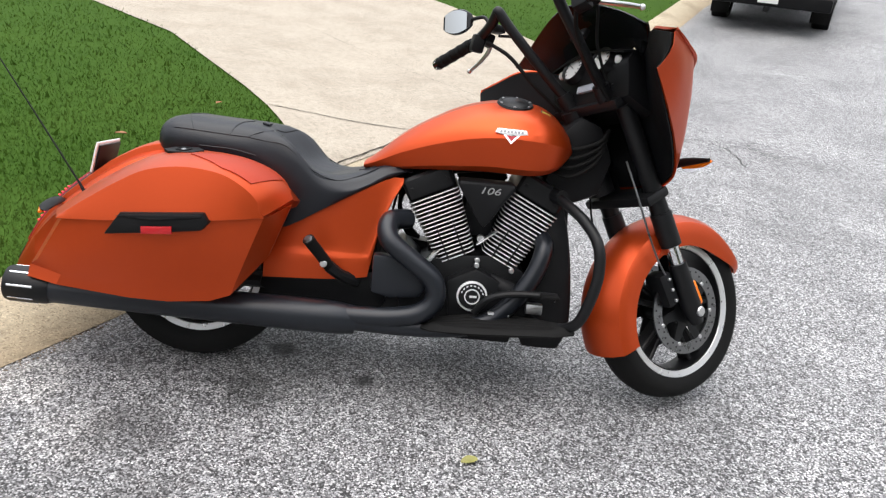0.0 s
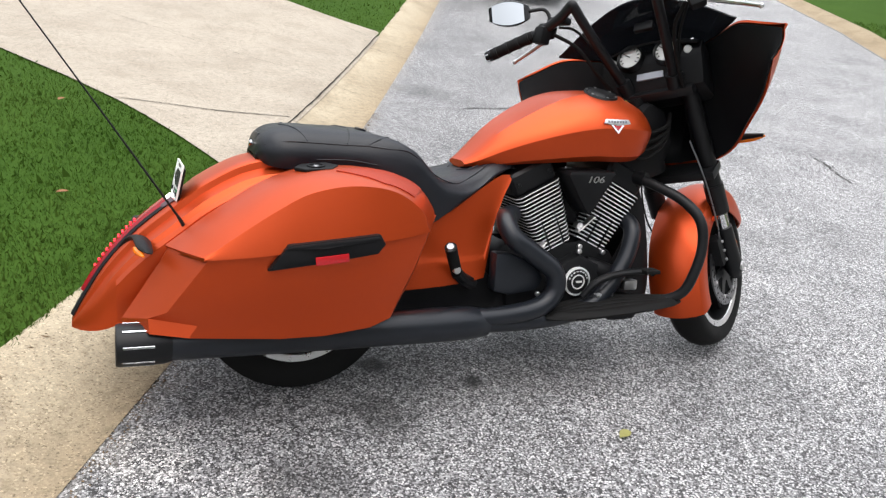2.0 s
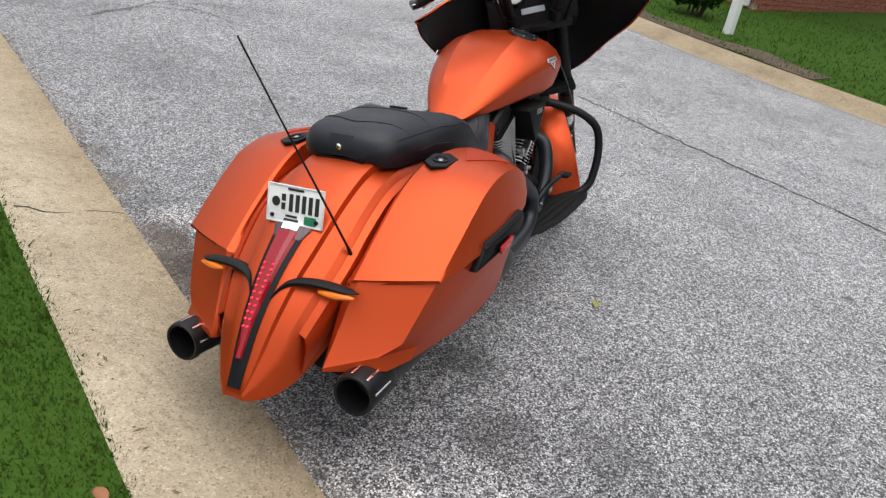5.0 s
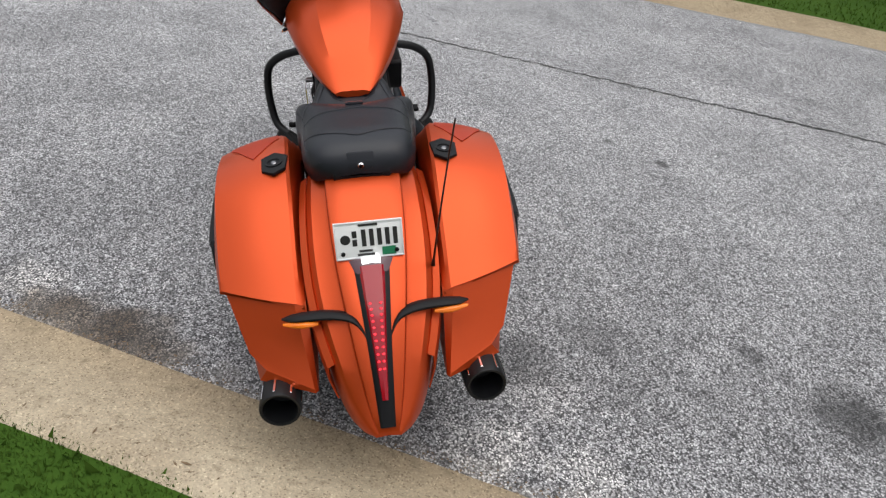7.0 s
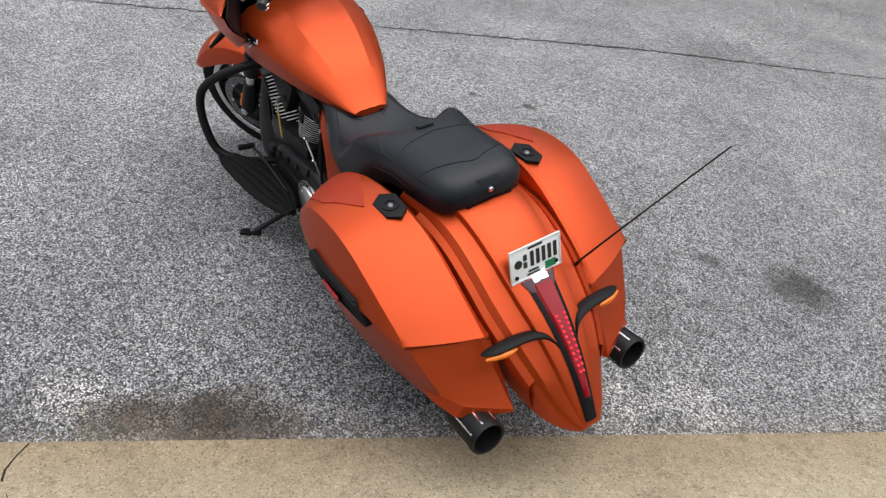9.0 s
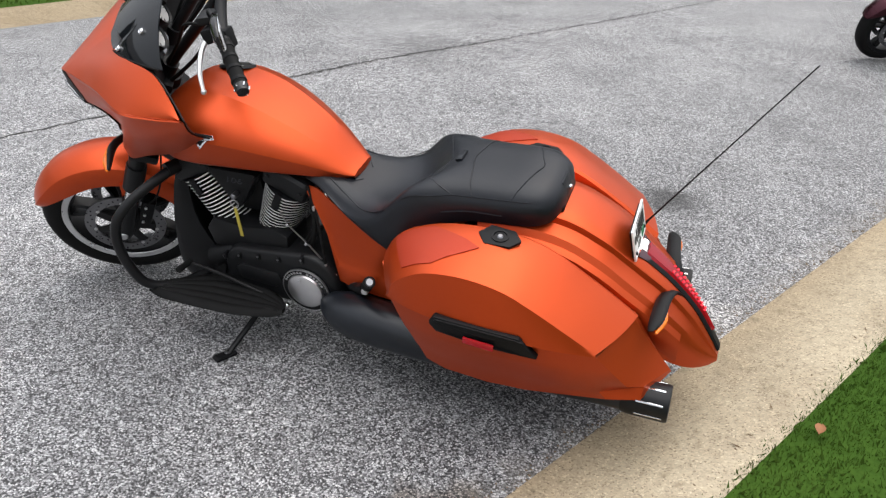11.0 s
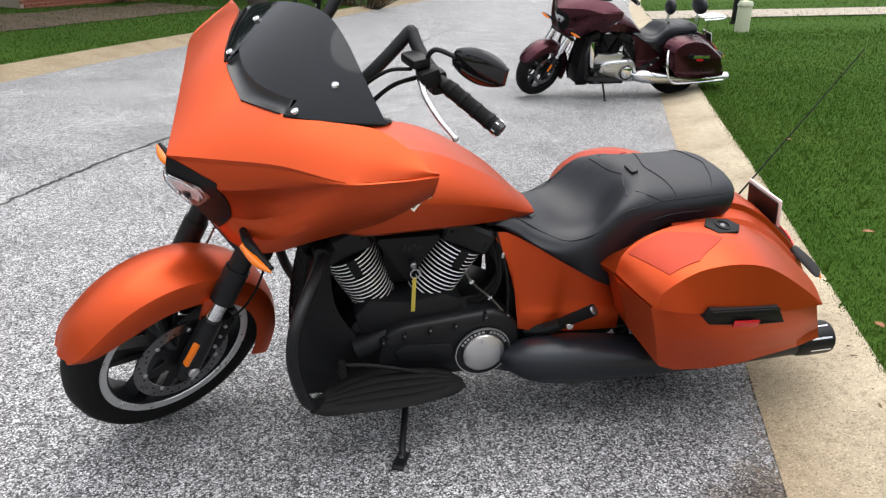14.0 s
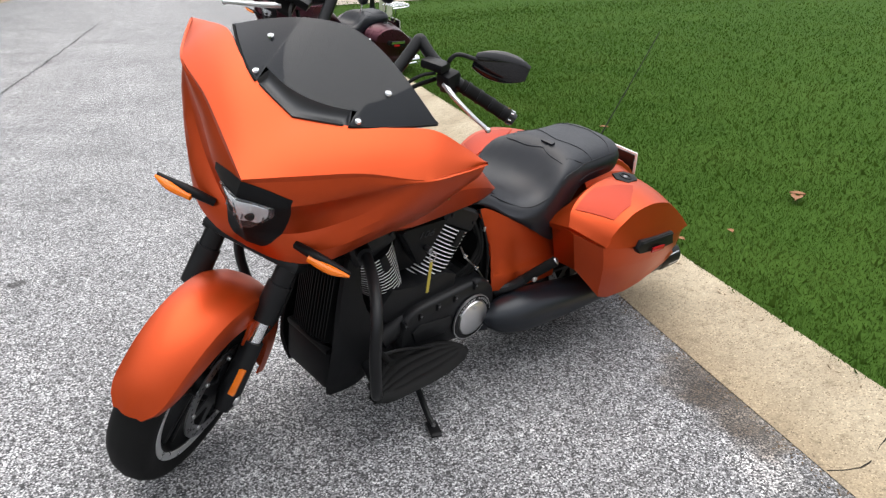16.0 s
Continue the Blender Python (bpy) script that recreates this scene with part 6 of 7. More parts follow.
def exhaust(bike, pipe, tip):
    # right: two headers into one long silencer
    rear = part("rear_header", tube([(0.70, -0.11, 0.565), (0.645, -0.175, 0.565), (0.65, -0.225, 0.515), (0.73, -0.24, 0.455), (0.800, -0.245, 0.400), (0.812, -0.245, 0.335), (0.765, -0.248, 0.285), (0.66, -0.25, 0.262), (0.50, -0.25, 0.255)], 0.033, n=18, steps=48), pipe, bike, "black curved exhaust header")
    front = part("front_header", tube([(1.145, -0.09, 0.555), (1.155, -0.165, 0.52), (1.125, -0.195, 0.43), (1.06, -0.205, 0.33), (0.98, -0.21, 0.262), (0.86, -0.225, 0.235), (0.70, -0.24, 0.232), (0.52, -0.25, 0.24)], 0.030, n=18, steps=48), pipe, bike, "black curved exhaust header")
    part("heat_shield", prism([(0.60, 0.46), (0.66, 0.455), (0.76, 0.415), (0.785, 0.36), (0.76, 0.325), (0.66, 0.315), (0.60, 0.33)], -0.215, -0.16, 0.014), pipe, bike, "black side heat shield")
    for s, x0 in ((-1, 0.56), (1, 0.54)):
        pts = [(x0, s * 0.235, 0.238), (x0 - 0.10, s * 0.250, 0.246), (0.2, s * 0.262, 0.252), (-0.1, s * 0.270, 0.258), (-0.40, s * 0.274, 0.266)]
        rad = [0.046, 0.054, 0.052, 0.050, 0.049] if s < 0 else [0.030, 0.062, 0.060, 0.052, 0.049]
        if s > 0:
            pts = [(0.640, 0.195, 0.290), (0.600, 0.210, 0.288), (0.530, 0.228, 0.286), (0.42, 0.240, 0.284), (0.20, 0.256, 0.274), (-0.1, 0.270, 0.262), (-0.40, 0.274, 0.266)]
            rad = [0.020, 0.052, 0.074, 0.080, 0.070, 0.054, 0.049]
        m = part("muffler", tube(pts, rad, n=24, steps=36), pipe, bike, "long black silencer")
        a, b = Vector((-0.39, s * 0.274, 0.266)), Vector((-0.525, s * 0.278, 0.270))
        d = (b - a).normalized()
        T = Matrix.Translation(a) @ d.to_track_quat("Z", "Y").to_matrix().to_4x4()
        bm = lathe([(0.051, 0.0), (0.056, 0.02), (0.057, 0.128), (0.054, 0.136), (0.047, 0.134), (0.044, 0.05), (0.0, 0.04)], (0, 0, 0), n=32, axis="z", closed=False)
        bm.transform(T)
        t = part("exhaust_tip", bm, tip, m, "gloss black exhaust tip with slots")
        for k in range(8):
            an = radians(45 * k + 10)
            c = Vector((0.0575 * math.cos(an), 0.0575 * math.sin(an), 0.082))
            bm = box(c, (0.0018, 0.006, 0.078), 0.0008, turn=Euler((0, 0, an)).to_matrix(), seg=1)
            bm.transform(T)
            part("tip_slot", bm, CHROME, t, "bright slot" if k == 0 else "")
    part("left_pipe", tube([(0.76, -0.02, 0.22), (0.68, 0.10, 0.22), (0.60, 0.19, 0.255)], 0.034, n=14), pipe, bike)


def chassis(bike, frame_mat, cowl_mat):
    fr = part("frame", tube([(1.28, 0, 0.90), (1.22, 0, 0.84), (1.10, 0, 0.80), (0.85, 0, 0.76), (0.62, 0, 0.70), (0.45, 0, 0.55), (0.40, 0, 0.42)], 0.040, n=12, steps=24), frame_mat, bike, "black frame")
    part("head_stock", rod((fork_x(0.70) - 0.07, 0, 0.70), (fork_x(0.97) - 0.07, 0, 0.97), 0.045, n=20), frame_mat, fr)
    part("neck_cover", prism([(1.14, 0.74), (1.18, 0.90), (1.24, 0.96), (1.31, 0.93), (1.36, 0.82), (1.33, 0.70), (1.24, 0.66), (1.16, 0.68)], -0.085, 0.085, 0.03), PLASTIC, fr, "ribbed black neck cover")
    for k in range(4):
        part("neck_hose", tube([(1.15, -0.09, 0.86 - 0.03 * k), (1.22, -0.115, 0.85 - 0.03 * k), (1.30, -0.11, 0.88 - 0.02 * k), (1.33, -0.08, 0.92)], 0.007, n=8), RUBBER, fr)
    part("swing_arm", tube([(0.62, -0.09, 0.31), (0.35, -0.10, 0.31), (0.0, -0.115, 0.31)], 0.03, n=10), frame_mat, fr)
    part("swing_arm", tube([(0.62, 0.09, 0.31), (0.35, 0.10, 0.31), (0.0, 0.115, 0.31)], 0.03, n=10), frame_mat, fr)
    part("lower_cover", prism([(0.22, 0.30), (0.24, 0.36), (0.60, 0.385), (0.66, 0.33), (0.64, 0.25), (0.30, 0.25)], -0.15, 0.15, 0.02), PLASTIC, fr)
    part("belly", box((0.88, 0, 0.185), (0.42, 0.22, 0.05), 0.02), PLASTIC, fr)
    part("battery_box", box((0.50, 0, 0.46), (0.22, 0.24, 0.24), 0.02), PLASTIC, fr)
    # lower cowl round the oil cooler
    cowl = part("lower_cowl", box((1.205, 0, 0.255), (0.115, 0.24, 0.15), 0.025), cowl_mat, bike, "black cowl round the oil cooler")
    for s in (-1, 1):
        rows = []
        for i in range(13):
            f = i / 12
            z = 0.165 + 0.52 * f
            xf_ = table(f, [(0, 1.255), (0.15, 1.275), (0.5, 1.262), (0.8, 1.235), (1, 1.20)])
            xr = table(f, [(0, 1.13), (0.18, 1.08), (0.32, 1.06), (0.45, 1.10), (0.65, 1.155), (1, 1.165)])
            w = table(f, [(0, 0.120), (0.2, 0.150), (0.45, 0.148), (0.75, 0.125), (1, 0.105)])
            rows.append([Vector((xr + (xf_ - xr) * g, s * (w + 0.006 * math.sin(math.pi * g) - (0.012 if g > 0.95 else 0)), z)) for g in (0, 0.2, 0.4, 0.6, 0.8, 0.93, 1.0)])
        part("cowl_side", shell(rows, 0.010), cowl_mat, cowl, "curved black cowl side", smooth=45)
        part("cowl_arm", tube([(1.09, s * 0.150, 0.345), (1.04, s * 0.155, 0.372), (0.99, s * 0.140, 0.400)], [0.042, 0.034, 0.020], n=12), cowl_mat, cowl)
    for k in range(15):
        part("cooler_fin", box((1.235 - 0.002 * abs(k - 7), -0.084 + 0.012 * k, 0.50), (0.05, 0.003, 0.30), 0.001, turn=Euler((0, -0.10, 0)).to_matrix(), seg=1), BLACK, cowl, "oil cooler fin" if k == 0 else "")
    part("cooler_core", box((1.205, 0, 0.50), (0.03, 0.20, 0.33), 0.008, turn=Euler((0, -0.10, 0)).to_matrix()), PLASTIC, cowl)
    part("cooler_lip", box((1.258, 0, 0.335), (0.02, 0.22, 0.02), 0.006), cowl_mat, cowl)


def crash_bar(bike, mat):
    for s in (-1, 1):
        b = part("crash_bar", tube([(1.160, s * 0.08, 0.694), (1.178, s * 0.14, 0.692), (1.210, s * 0.215, 0.674), (1.250, s * 0.292, 0.643), (1.286, s * 0.350, 0.588), (1.297, s * 0.369, 0.505), (1.282, s * 0.367, 0.408), (1.252, s * 0.345, 0.325), (1.19, s * 0.27, 0.282), (1.13, s * 0.14, 0.266)], 0.0175, n=16, steps=54), mat, bike, "black tubular crash bar")
        part("bar_clamp", rod((1.170, s * 0.11, 0.694), (1.192, s * 0.165, 0.692), 0.025, n=14), mat, b)


def foot_controls(bike, board_mat, bright):
    for s in (-1, 1):
        rows = []
        n = 28
        for i in range(n + 1):
            f = i / n
            x = 0.780 + 0.475 * f
            zc = 0.240 + 0.050 * f + 0.02 * max(0, f - 0.85)
            yo = table(f, [(0, 0.262), (0.1, 0.290), (0.35, 0.330), (0.65, 0.348), (0.88, 0.350), (1, 0.342)])
            yi = table(f, [(0, 0.240), (0.1, 0.205), (0.3, 0.172), (0.55, 0.180), (0.75, 0.225), (0.9, 0.285), (1, 0.318)])
            r = []
            for k in range(25):
                g = k / 24
                y = yi + (yo - yi) * g
                ridge = 0.008 * abs(math.sin(math.pi * 5 * g)) if 0.05 < f < 0.96 else 0.0
                r.append(Vector((x, s * y, zc + ridge - 0.03 * max(0, g - 0.86))))
            rows.append(r)
        board = part("floorboard", shell(rows, -0.014), RUBBER, bike, "ribbed black rubber footboard", smooth=50)
        part("board_frame", tube([(0.80, s * 0.235, 0.225), (0.95, s * 0.18, 0.232), (1.08, s * 0.19, 0.25), (1.20, s * 0.26, 0.275)], 0.014, n=10), board_mat, board)
        peg = part("passenger_peg", rod((0.470, s * 0.205, 0.392), (0.402, s * 0.292, 0.505), 0.0175, 0.019, n=16), RUBBER, bike, "folding black passenger peg")
        part("peg_end", rod((0.4025, s * 0.2905, 0.503), (0.3995, s * 0.295, 0.509), 0.0165, 0.011, n=14), STEEL, peg)
        part("peg_mount", tube([(0.545, s * 0.15, 0.350), (0.50, s * 0.19, 0.372), (0.462, s * 0.215, 0.405)], [0.026, 0.020, 0.020], n=10), board_mat, peg)
        part("peg_bolt", disc((0.448, s * 0.245, 0.42), 0.012, 0.02, n=10, bevel=0.002), ALU, peg)
    ped = part("brake_pedal", tube([(0.945, -0.215, 0.295), (0.985, -0.232, 0.350), (1.06, -0.245, 0.378), (1.175, -0.255, 0.385), (1.20, -0.262, 0.380)], [0.012, 0.013, 0.012, 0.012, 0.014], n=10, steps=20), BLACK, bike, "curved black brake pedal")
    part("pedal_pad", box((1.175, -0.265, 0.388), (0.06, 0.05, 0.014), 0.005), RUBBER, ped)
    part("brake_rod", rod((0.99, -0.225, 0.298), (1.06, -0.222, 0.300), 0.009, n=10), ALU, ped)
    part("fluid_reservoir", box((1.14, -0.205, 0.325), (0.055, 0.03, 0.035), 0.006), ALU, ped, "pale fluid reservoir")
    sh = part("shift_lever", tube([(0.80, 0.20, 0.225), (0.93, 0.215, 0.285), (1.06, 0.225, 0.335), (1.16, 0.235, 0.36)], 0.006, n=8), BLACK, bike, "shift lever")
    part("shift_peg", rod((1.15, 0.225, 0.360), (1.155, 0.29, 0.365), 0.012, n=12), RUBBER, sh)
    part("shift_joint", ball((0.80, 0.20, 0.222), (0.012, 0.012, 0.012), 10), CHROME, sh)
    st = part("side_stand", tube([(0.925, 0.11, 0.185), (0.945, 0.20, 0.135), (0.975, 0.305, 0.085), (0.985, 0.352, 0.066)], 0.011, n=10), BLACK, bike, "black side stand, folded out")
    foot = prism([(-0.046, -0.004), (-0.040, 0.006), (0.030, 0.008), (0.042, 0.002), (0.040, -0.005)], -0.019, 0.019, 0.004)
    foot.transform(Matrix.Translation((0.992, 0.362, 0.066)) @ Matrix.Rotation(radians(9.3), 4, "X") @ Matrix.Rotation(radians(62), 4, "Z"))
    pad = part("stand_foot", foot, PLASTIC, st, "flat black stand foot")
    part("stand_pin", disc((0.989, 0.354, 0.074), 0.007, 0.008, axis="z", n=12, bevel=0.001), STEEL, pad)
    part("stand_spring", tube([(0.93, 0.13, 0.165), (0.955, 0.22, 0.120)], 0.008, n=8, steps=2), STEEL, st)


def motorcycle(paint, lens, extras, steer, tilt, mats):
    bike = new("motorcycle")
    X = steering(steer, tilt, -0.035 if steer > 0 else 0.0)
    wheel(bike, "front_wheel", Vector((1.627, 0, 0.3125)), 0.315, 0.064, 0.229, (-1, 1), X, mats["stripe"], BLACK)
    wheel(bike, "rear_wheel", Vector((0.0, 0, 0.311)), 0.311, 0.086, 0.210, (1,), None, mats["stripe"], BLACK, 0.45)
    front_fender(bike, paint, X)
    fork(bike, X, mats["sleeve"], mats["slider"])
    fairing(bike, paint, X, mats["sleeve"])
    handlebar(bike, X, mats["bar"], mats["mirror"])
    tank(bike, paint)
    seat(bike)
    tail(bike, paint, lens)
    for s in (-1, 1):
        saddlebag(bike, paint, s, extras)
        side_cover(bike, paint, s)
    engine(bike, mats["case"], mats["fin"], mats["cover"], mats["case"])
    exhaust(bike, mats["pipe"], mats["tip"])
    chassis(bike, BLACK, mats["cowl"])
    crash_bar(bike, mats["bar"])
    foot_controls(bike, BLACK, ALU)
    return bike


bike = motorcycle(ORANGE, RED_LENS, False, 32, 2.0, dict(stripe=MACHINED, sleeve=BLACK, slider=CHROME, bar=BLACK, mirror=GLOSS, case=BLACK, fin=FINEDGE, cover=ALU, pipe=EXHAUST, tip=BLACK, cowl=PLASTIC))
bike.matrix_world = pose(0, 0, 0.001, -9.3, 0, 0)
tagged(bike, "satin orange touring motorcycle leaning on its side stand beside the kerb", "motorcycle", "parked motorcycles")
part("antenna", tube([(-0.352, -0.165, 0.575), (-0.47, -0.168, 0.757), (-0.60, -0.172, 0.955), (-0.722, -0.178, 1.14)], [0.0035, 0.0028, 0.0022, 0.002], n=8), BLACK, bike, "thin black whip antenna")
part("antenna_base", rod((-0.345, -0.165, 0.56), (-0.36, -0.165, 0.588), 0.006, 0.004, n=10), BLACK, bike)
key = part("key_tag", box((0.932, 0.183, 0.548), (0.012, 0.003, 0.120), 0.001), YELLOW, bike, "yellow webbing key tag")
part("key_ring", lathe([(0.016, 0.182), (0.016, 0.185), (0.013, 0.185), (0.013, 0.182)], (0.930, 0, 0.620), n=20), ALU, key)
part("ignition_key", disc((0.935, 0.165, 0.642), 0.010, 0.03, n=16), STEEL, key)


# ---- the second motorcycle, parked further down the kerb ----
other = motorcycle(MAROON, RED_LENS, True, 24, 0.0, dict(stripe=BLACK, sleeve=CHROME, slider=CHROME, bar=BLACK, mirror=GLOSS, case=ALU, fin=BLACK, cover=CHROME, pipe=CHROME, tip=CHROME, cowl=PLASTIC))
other.name = "motorcycle"
for s in (-1, 1):
    # chrome side guards by the engine and a rider's and passenger's backrest
    part("leg_shield", prism([(1.10, 0.34), (1.15, 0.36), (1.19, 0.66), (1.14, 0.66)], s * 0.16, s * 0.19, 0.008), CHROME, other, "chrome leg shield")
for x, z, w, h in ((0.20, 0.985, 0.10, 0.13), (-0.16, 1.00, 0.15, 0.15)):
    pad = part("backrest", ball((x, 0, z), (0.045, w, h / 2 + 0.02), 16), LEATHER, other, "black padded backrest")
    part("backrest_post", rod((x + 0.01, 0, z - 0.18), (x, 0, z - 0.03), 0.012, n=10), CHROME, pad)
rack = part("luggage_rack", tube([(-0.20, 0.10, 0.86), (-0.42, 0.11, 0.88), (-0.50, 0.0, 0.885), (-0.42, -0.11, 0.88), (-0.20, -0.10, 0.86)], 0.009, n=8, steps=24), CHROME, other, "chrome luggage rack")
for k in range(4):
    part("rack_bar", rod((-0.22, -0.06 + 0.04 * k, 0.872), (-0.46, -0.06 + 0.04 * k, 0.888), 0.006, n=8), CHROME, rack)
for s in (-1, 1):
    part("rack_stay", rod((-0.25, s * 0.09, 0.70), (-0.25, s * 0.10, 0.865), 0.010, n=8), CHROME, rack)
    part("bag_trim", box((-0.02, s * 0.462, 0.56), (0.20, 0.006, 0.030), 0.003), CHROME, other, "chrome strip on the saddlebag")
other.matrix_world = Matrix.Translation(street(-6.4, -0.2, 0.012)) @ Matrix.Rotation(radians(0), 4, "Z") @ pose(0, 0, 0, -9.3, 0, 0)
tagged(other, "dark maroon touring motorcycle with chrome trim parked by the kerb", "motorcycle", "parked motorcycles")


# ---- parked pickup up the street ----
def pickup():
    t = new("pickup_truck")
    dark = paint_material("black_truck_paint", (0.012, 0.012, 0.014), 0.2, 0.1, 0.8)
    glass = nodes_of("dark_car_glass", (0.02, 0.022, 0.025), 0.05)[0]
    rows = []
    for x, z0, z1, w in ((0.0, 0.58, 1.12, 0.90), (0.08, 0.52, 1.17, 0.93), (1.8, 0.50, 1.18, 0.95), (3.6, 0.50, 1.15, 0.95), (4.9, 0.50, 1.08, 0.93), (5.2, 0.55, 1.0, 0.86)):
        rows.append([Vector((x, y, z)) for y, z in ((-w, z0 + 0.1), (-w * 0.92, z0), (w * 0.92, z0), (w, z0 + 0.1), (w, z1 - 0.12), (w * 0.94, z1), (-w * 0.94, z1), (-w, z1 - 0.12))])
    part("body", grid(rows, ring=True), dark, t, "black truck body")
    rows = []
    for x, z1, w in ((1.75, 1.2, 0.90), (1.95, 1.72, 0.74), (3.0, 1.76, 0.74), (3.75, 1.18, 0.88)):
        rows.append([Vector((x, y, z)) for y, z in ((-w - 0.05, 1.1), (w + 0.05, 1.1), (w, z1 - 0.06), (w * 0.9, z1), (-w * 0.9, z1), (-w, z1 - 0.06))])
    cab = part("cab", grid(rows, ring=True), glass, t, "dark glazed cab")
    part("cab_roof", box((2.45, 0, 1.765), (1.2, 1.36, 0.05), 0.02), dark, cab)
    part("tailgate", box((-0.01, 0, 0.88), (0.05, 1.5, 0.46), 0.02), dark, t)
    part("bumper", box((-0.10, 0, 0.56), (0.18, 1.84, 0.20), 0.04), PLASTIC, t, "dark step bumper")
    part("tow_hitch", box((-0.12, 0, 0.43), (0.20, 0.08, 0.08), 0.01), BLACK, t)
    part("plate_bars", box((-0.195, 0, 0.57), (0.01, 0.30, 0.11), 0.004), WHITE, t)
    for s in (-1, 1):
        part("tail_lamp", box((-0.005, s * 0.85, 0.90), (0.06, 0.14, 0.40), 0.02), RED_LENS, t, "red tail lamp")
        part("mud_flap", box((0.55, s * 0.78, 0.36), (0.02, 0.30, 0.34), 0.005), RUBBER, t)
        for x in (1.0, 4.2):
            c = Vector((x, s * 0.80, 0.38))
            w = part("wheel", lathe([(0.24, -0.12), (0.30, -0.135), (0.365, -0.125), (0.38, -0.08), (0.38, 0.08), (0.365, 0.125), (0.30, 0.135), (0.24, 0.12)], c, n=32), RUBBER, t, "black truck tyre")
            part("hub", disc(c, 0.24, 0.20, n=24), STEEL, w)
    part("axle", rod((1.0, -0.75, 0.38), (1.0, 0.75, 0.38), 0.06), BLACK, t)
    part("exhaust_pipe", rod((0.2, -0.5, 0.42), (1.6, -0.4, 0.42), 0.035), STEEL, t)
    return t


truck = pickup()
truck.matrix_world = Matrix.Translation(street(11.85, 1.12, -0.06)) @ Matrix.Rotation(math.atan2(ALONG.y, ALONG.x), 4, "Z") @ Matrix.Rotation(radians(-6.5), 4, "Y")
tagged(truck, "black pickup truck seen from behind, parked on the street", "truck")


# ---- plants ----
BARK = surface("bark", (0.055, 0.042, 0.033), 0.95, vary=0.4, scale=9, fine=40, bump=0.9)
CANOPY = leaf_material("tree_leaves", (0.018, 0.045, 0.010), (0.06, 0.12, 0.025))
HEDGE = leaf_material("shrub_leaves", (0.012, 0.035, 0.008), (0.045, 0.095, 0.02))
TWIG = leaf_material("dead_twigs", (0.07, 0.05, 0.03), (0.20, 0.15, 0.09))


def leaf_cloud(centres, count, size, seed):
    """Many small leaf quads round clump centres (x, y, z, radius)."""
    rng = np.random.default_rng(seed)
    c = np.array(centres)
    pick = rng.integers(0, len(c), count)
    d = rng.normal(size=(count, 3))
    d /= np.linalg.norm(d, axis=1)[:, None]
    p = c[pick, :3] + d * (c[pick, 3] * rng.uniform(0.45, 1.05, count) ** 0.6)[:, None] * np.array([1, 1, 0.8])
    a = rng.normal(size=(count, 3))
    a /= np.linalg.norm(a, axis=1)[:, None]
    b = np.cross(a, rng.normal(size=(count, 3)))
    b /= np.linalg.norm(b, axis=1)[:, None]
    s = size * rng.uniform(0.6, 1.4, count)[:, None]
    v = np.stack([p - a * s, p + b * s * 0.45, p + a * s, p - b * s * 0.45], 1).reshape(-1, 3)
    return v, np.arange(count * 4).reshape(-1, 4)


def leaves_part(name, v, f, mat, parent, label=""):
    me = bpy.data.meshes.new(name)
    me.from_pydata(v.tolist(), [], f.tolist())
    me.materials.append(mat)
    ob = new(name, me)
    ob.parent = parent
    if label:
        ob["label"] = label
    return ob


def tree(at, height, girth, spread, seed, label):
    rnd = random.Random(seed)
    t = new("tree")
    t.location = at
    trunk = tube([(0, 0, -0.15), (0.02, 0.01, height * 0.05), (0.04, 0.03, height * 0.25), (0.10, 0.0, height * 0.5), (0.05, 0.08, height * 0.75)], [girth * 1.55, girth * 1.08, girth * 0.92, girth * 0.7, girth * 0.3], n=14)
    tr = part("trunk", trunk, BARK, t, "rough brown trunk")
    centres = []
    for k in range(11):
        a = k * 2.4 + rnd.uniform(-0.3, 0.3)
        h = height * rnd.uniform(0.42, 0.72)
        r = spread * rnd.uniform(0.5, 1.0)
        e = Vector((r * math.cos(a), r * math.sin(a), h + rnd.uniform(0.3, 1.2)))
        part("limb", tube([(0.05, 0.03, h * 0.72), (e.x * 0.4, e.y * 0.4, h * 0.9), tuple(e)], [girth * 0.4, girth * 0.25, girth * 0.08], n=8), BARK, tr)
        centres.append((e.x, e.y, e.z, spread * rnd.uniform(0.28, 0.42)))
        centres.append((e.x * 0.6, e.y * 0.6, e.z + rnd.uniform(0.4, 1.4), spread * rnd.uniform(0.28, 0.42)))
    centres.append((0, 0, height * 0.9, spread * 0.45))
    v, f = leaf_cloud(centres, 9000, 0.13, seed)
    leaves_part("crown", v, f, CANOPY, t, "dense dark green crown")
    return tagged(t, label, "tree", "street trees")


def far_side(u, off):
    return street(u, far_edge(u) + 0.5 + off, 0.095 + 0.03 * min(off, 20))


for k, (uu, off, h, g, sp) in enumerate(((-8.2, 2.9, 9.0, 0.16, 4.2), (-18.0, 2.3, 9.5, 0.22, 4.0), (-24.5, 2.4, 9.0, 0.2, 4.0), (-31, 3.0, 10, 0.25, 4.5), (-13.0, 9.5, 10, 0.25, 5.0), (-3.0, 8.0, 9.0, 0.22, 4.2))):
    tree(far_side(uu, off), h, g, sp, 20 + k, "tall shade tree with a dark trunk on the lawn")


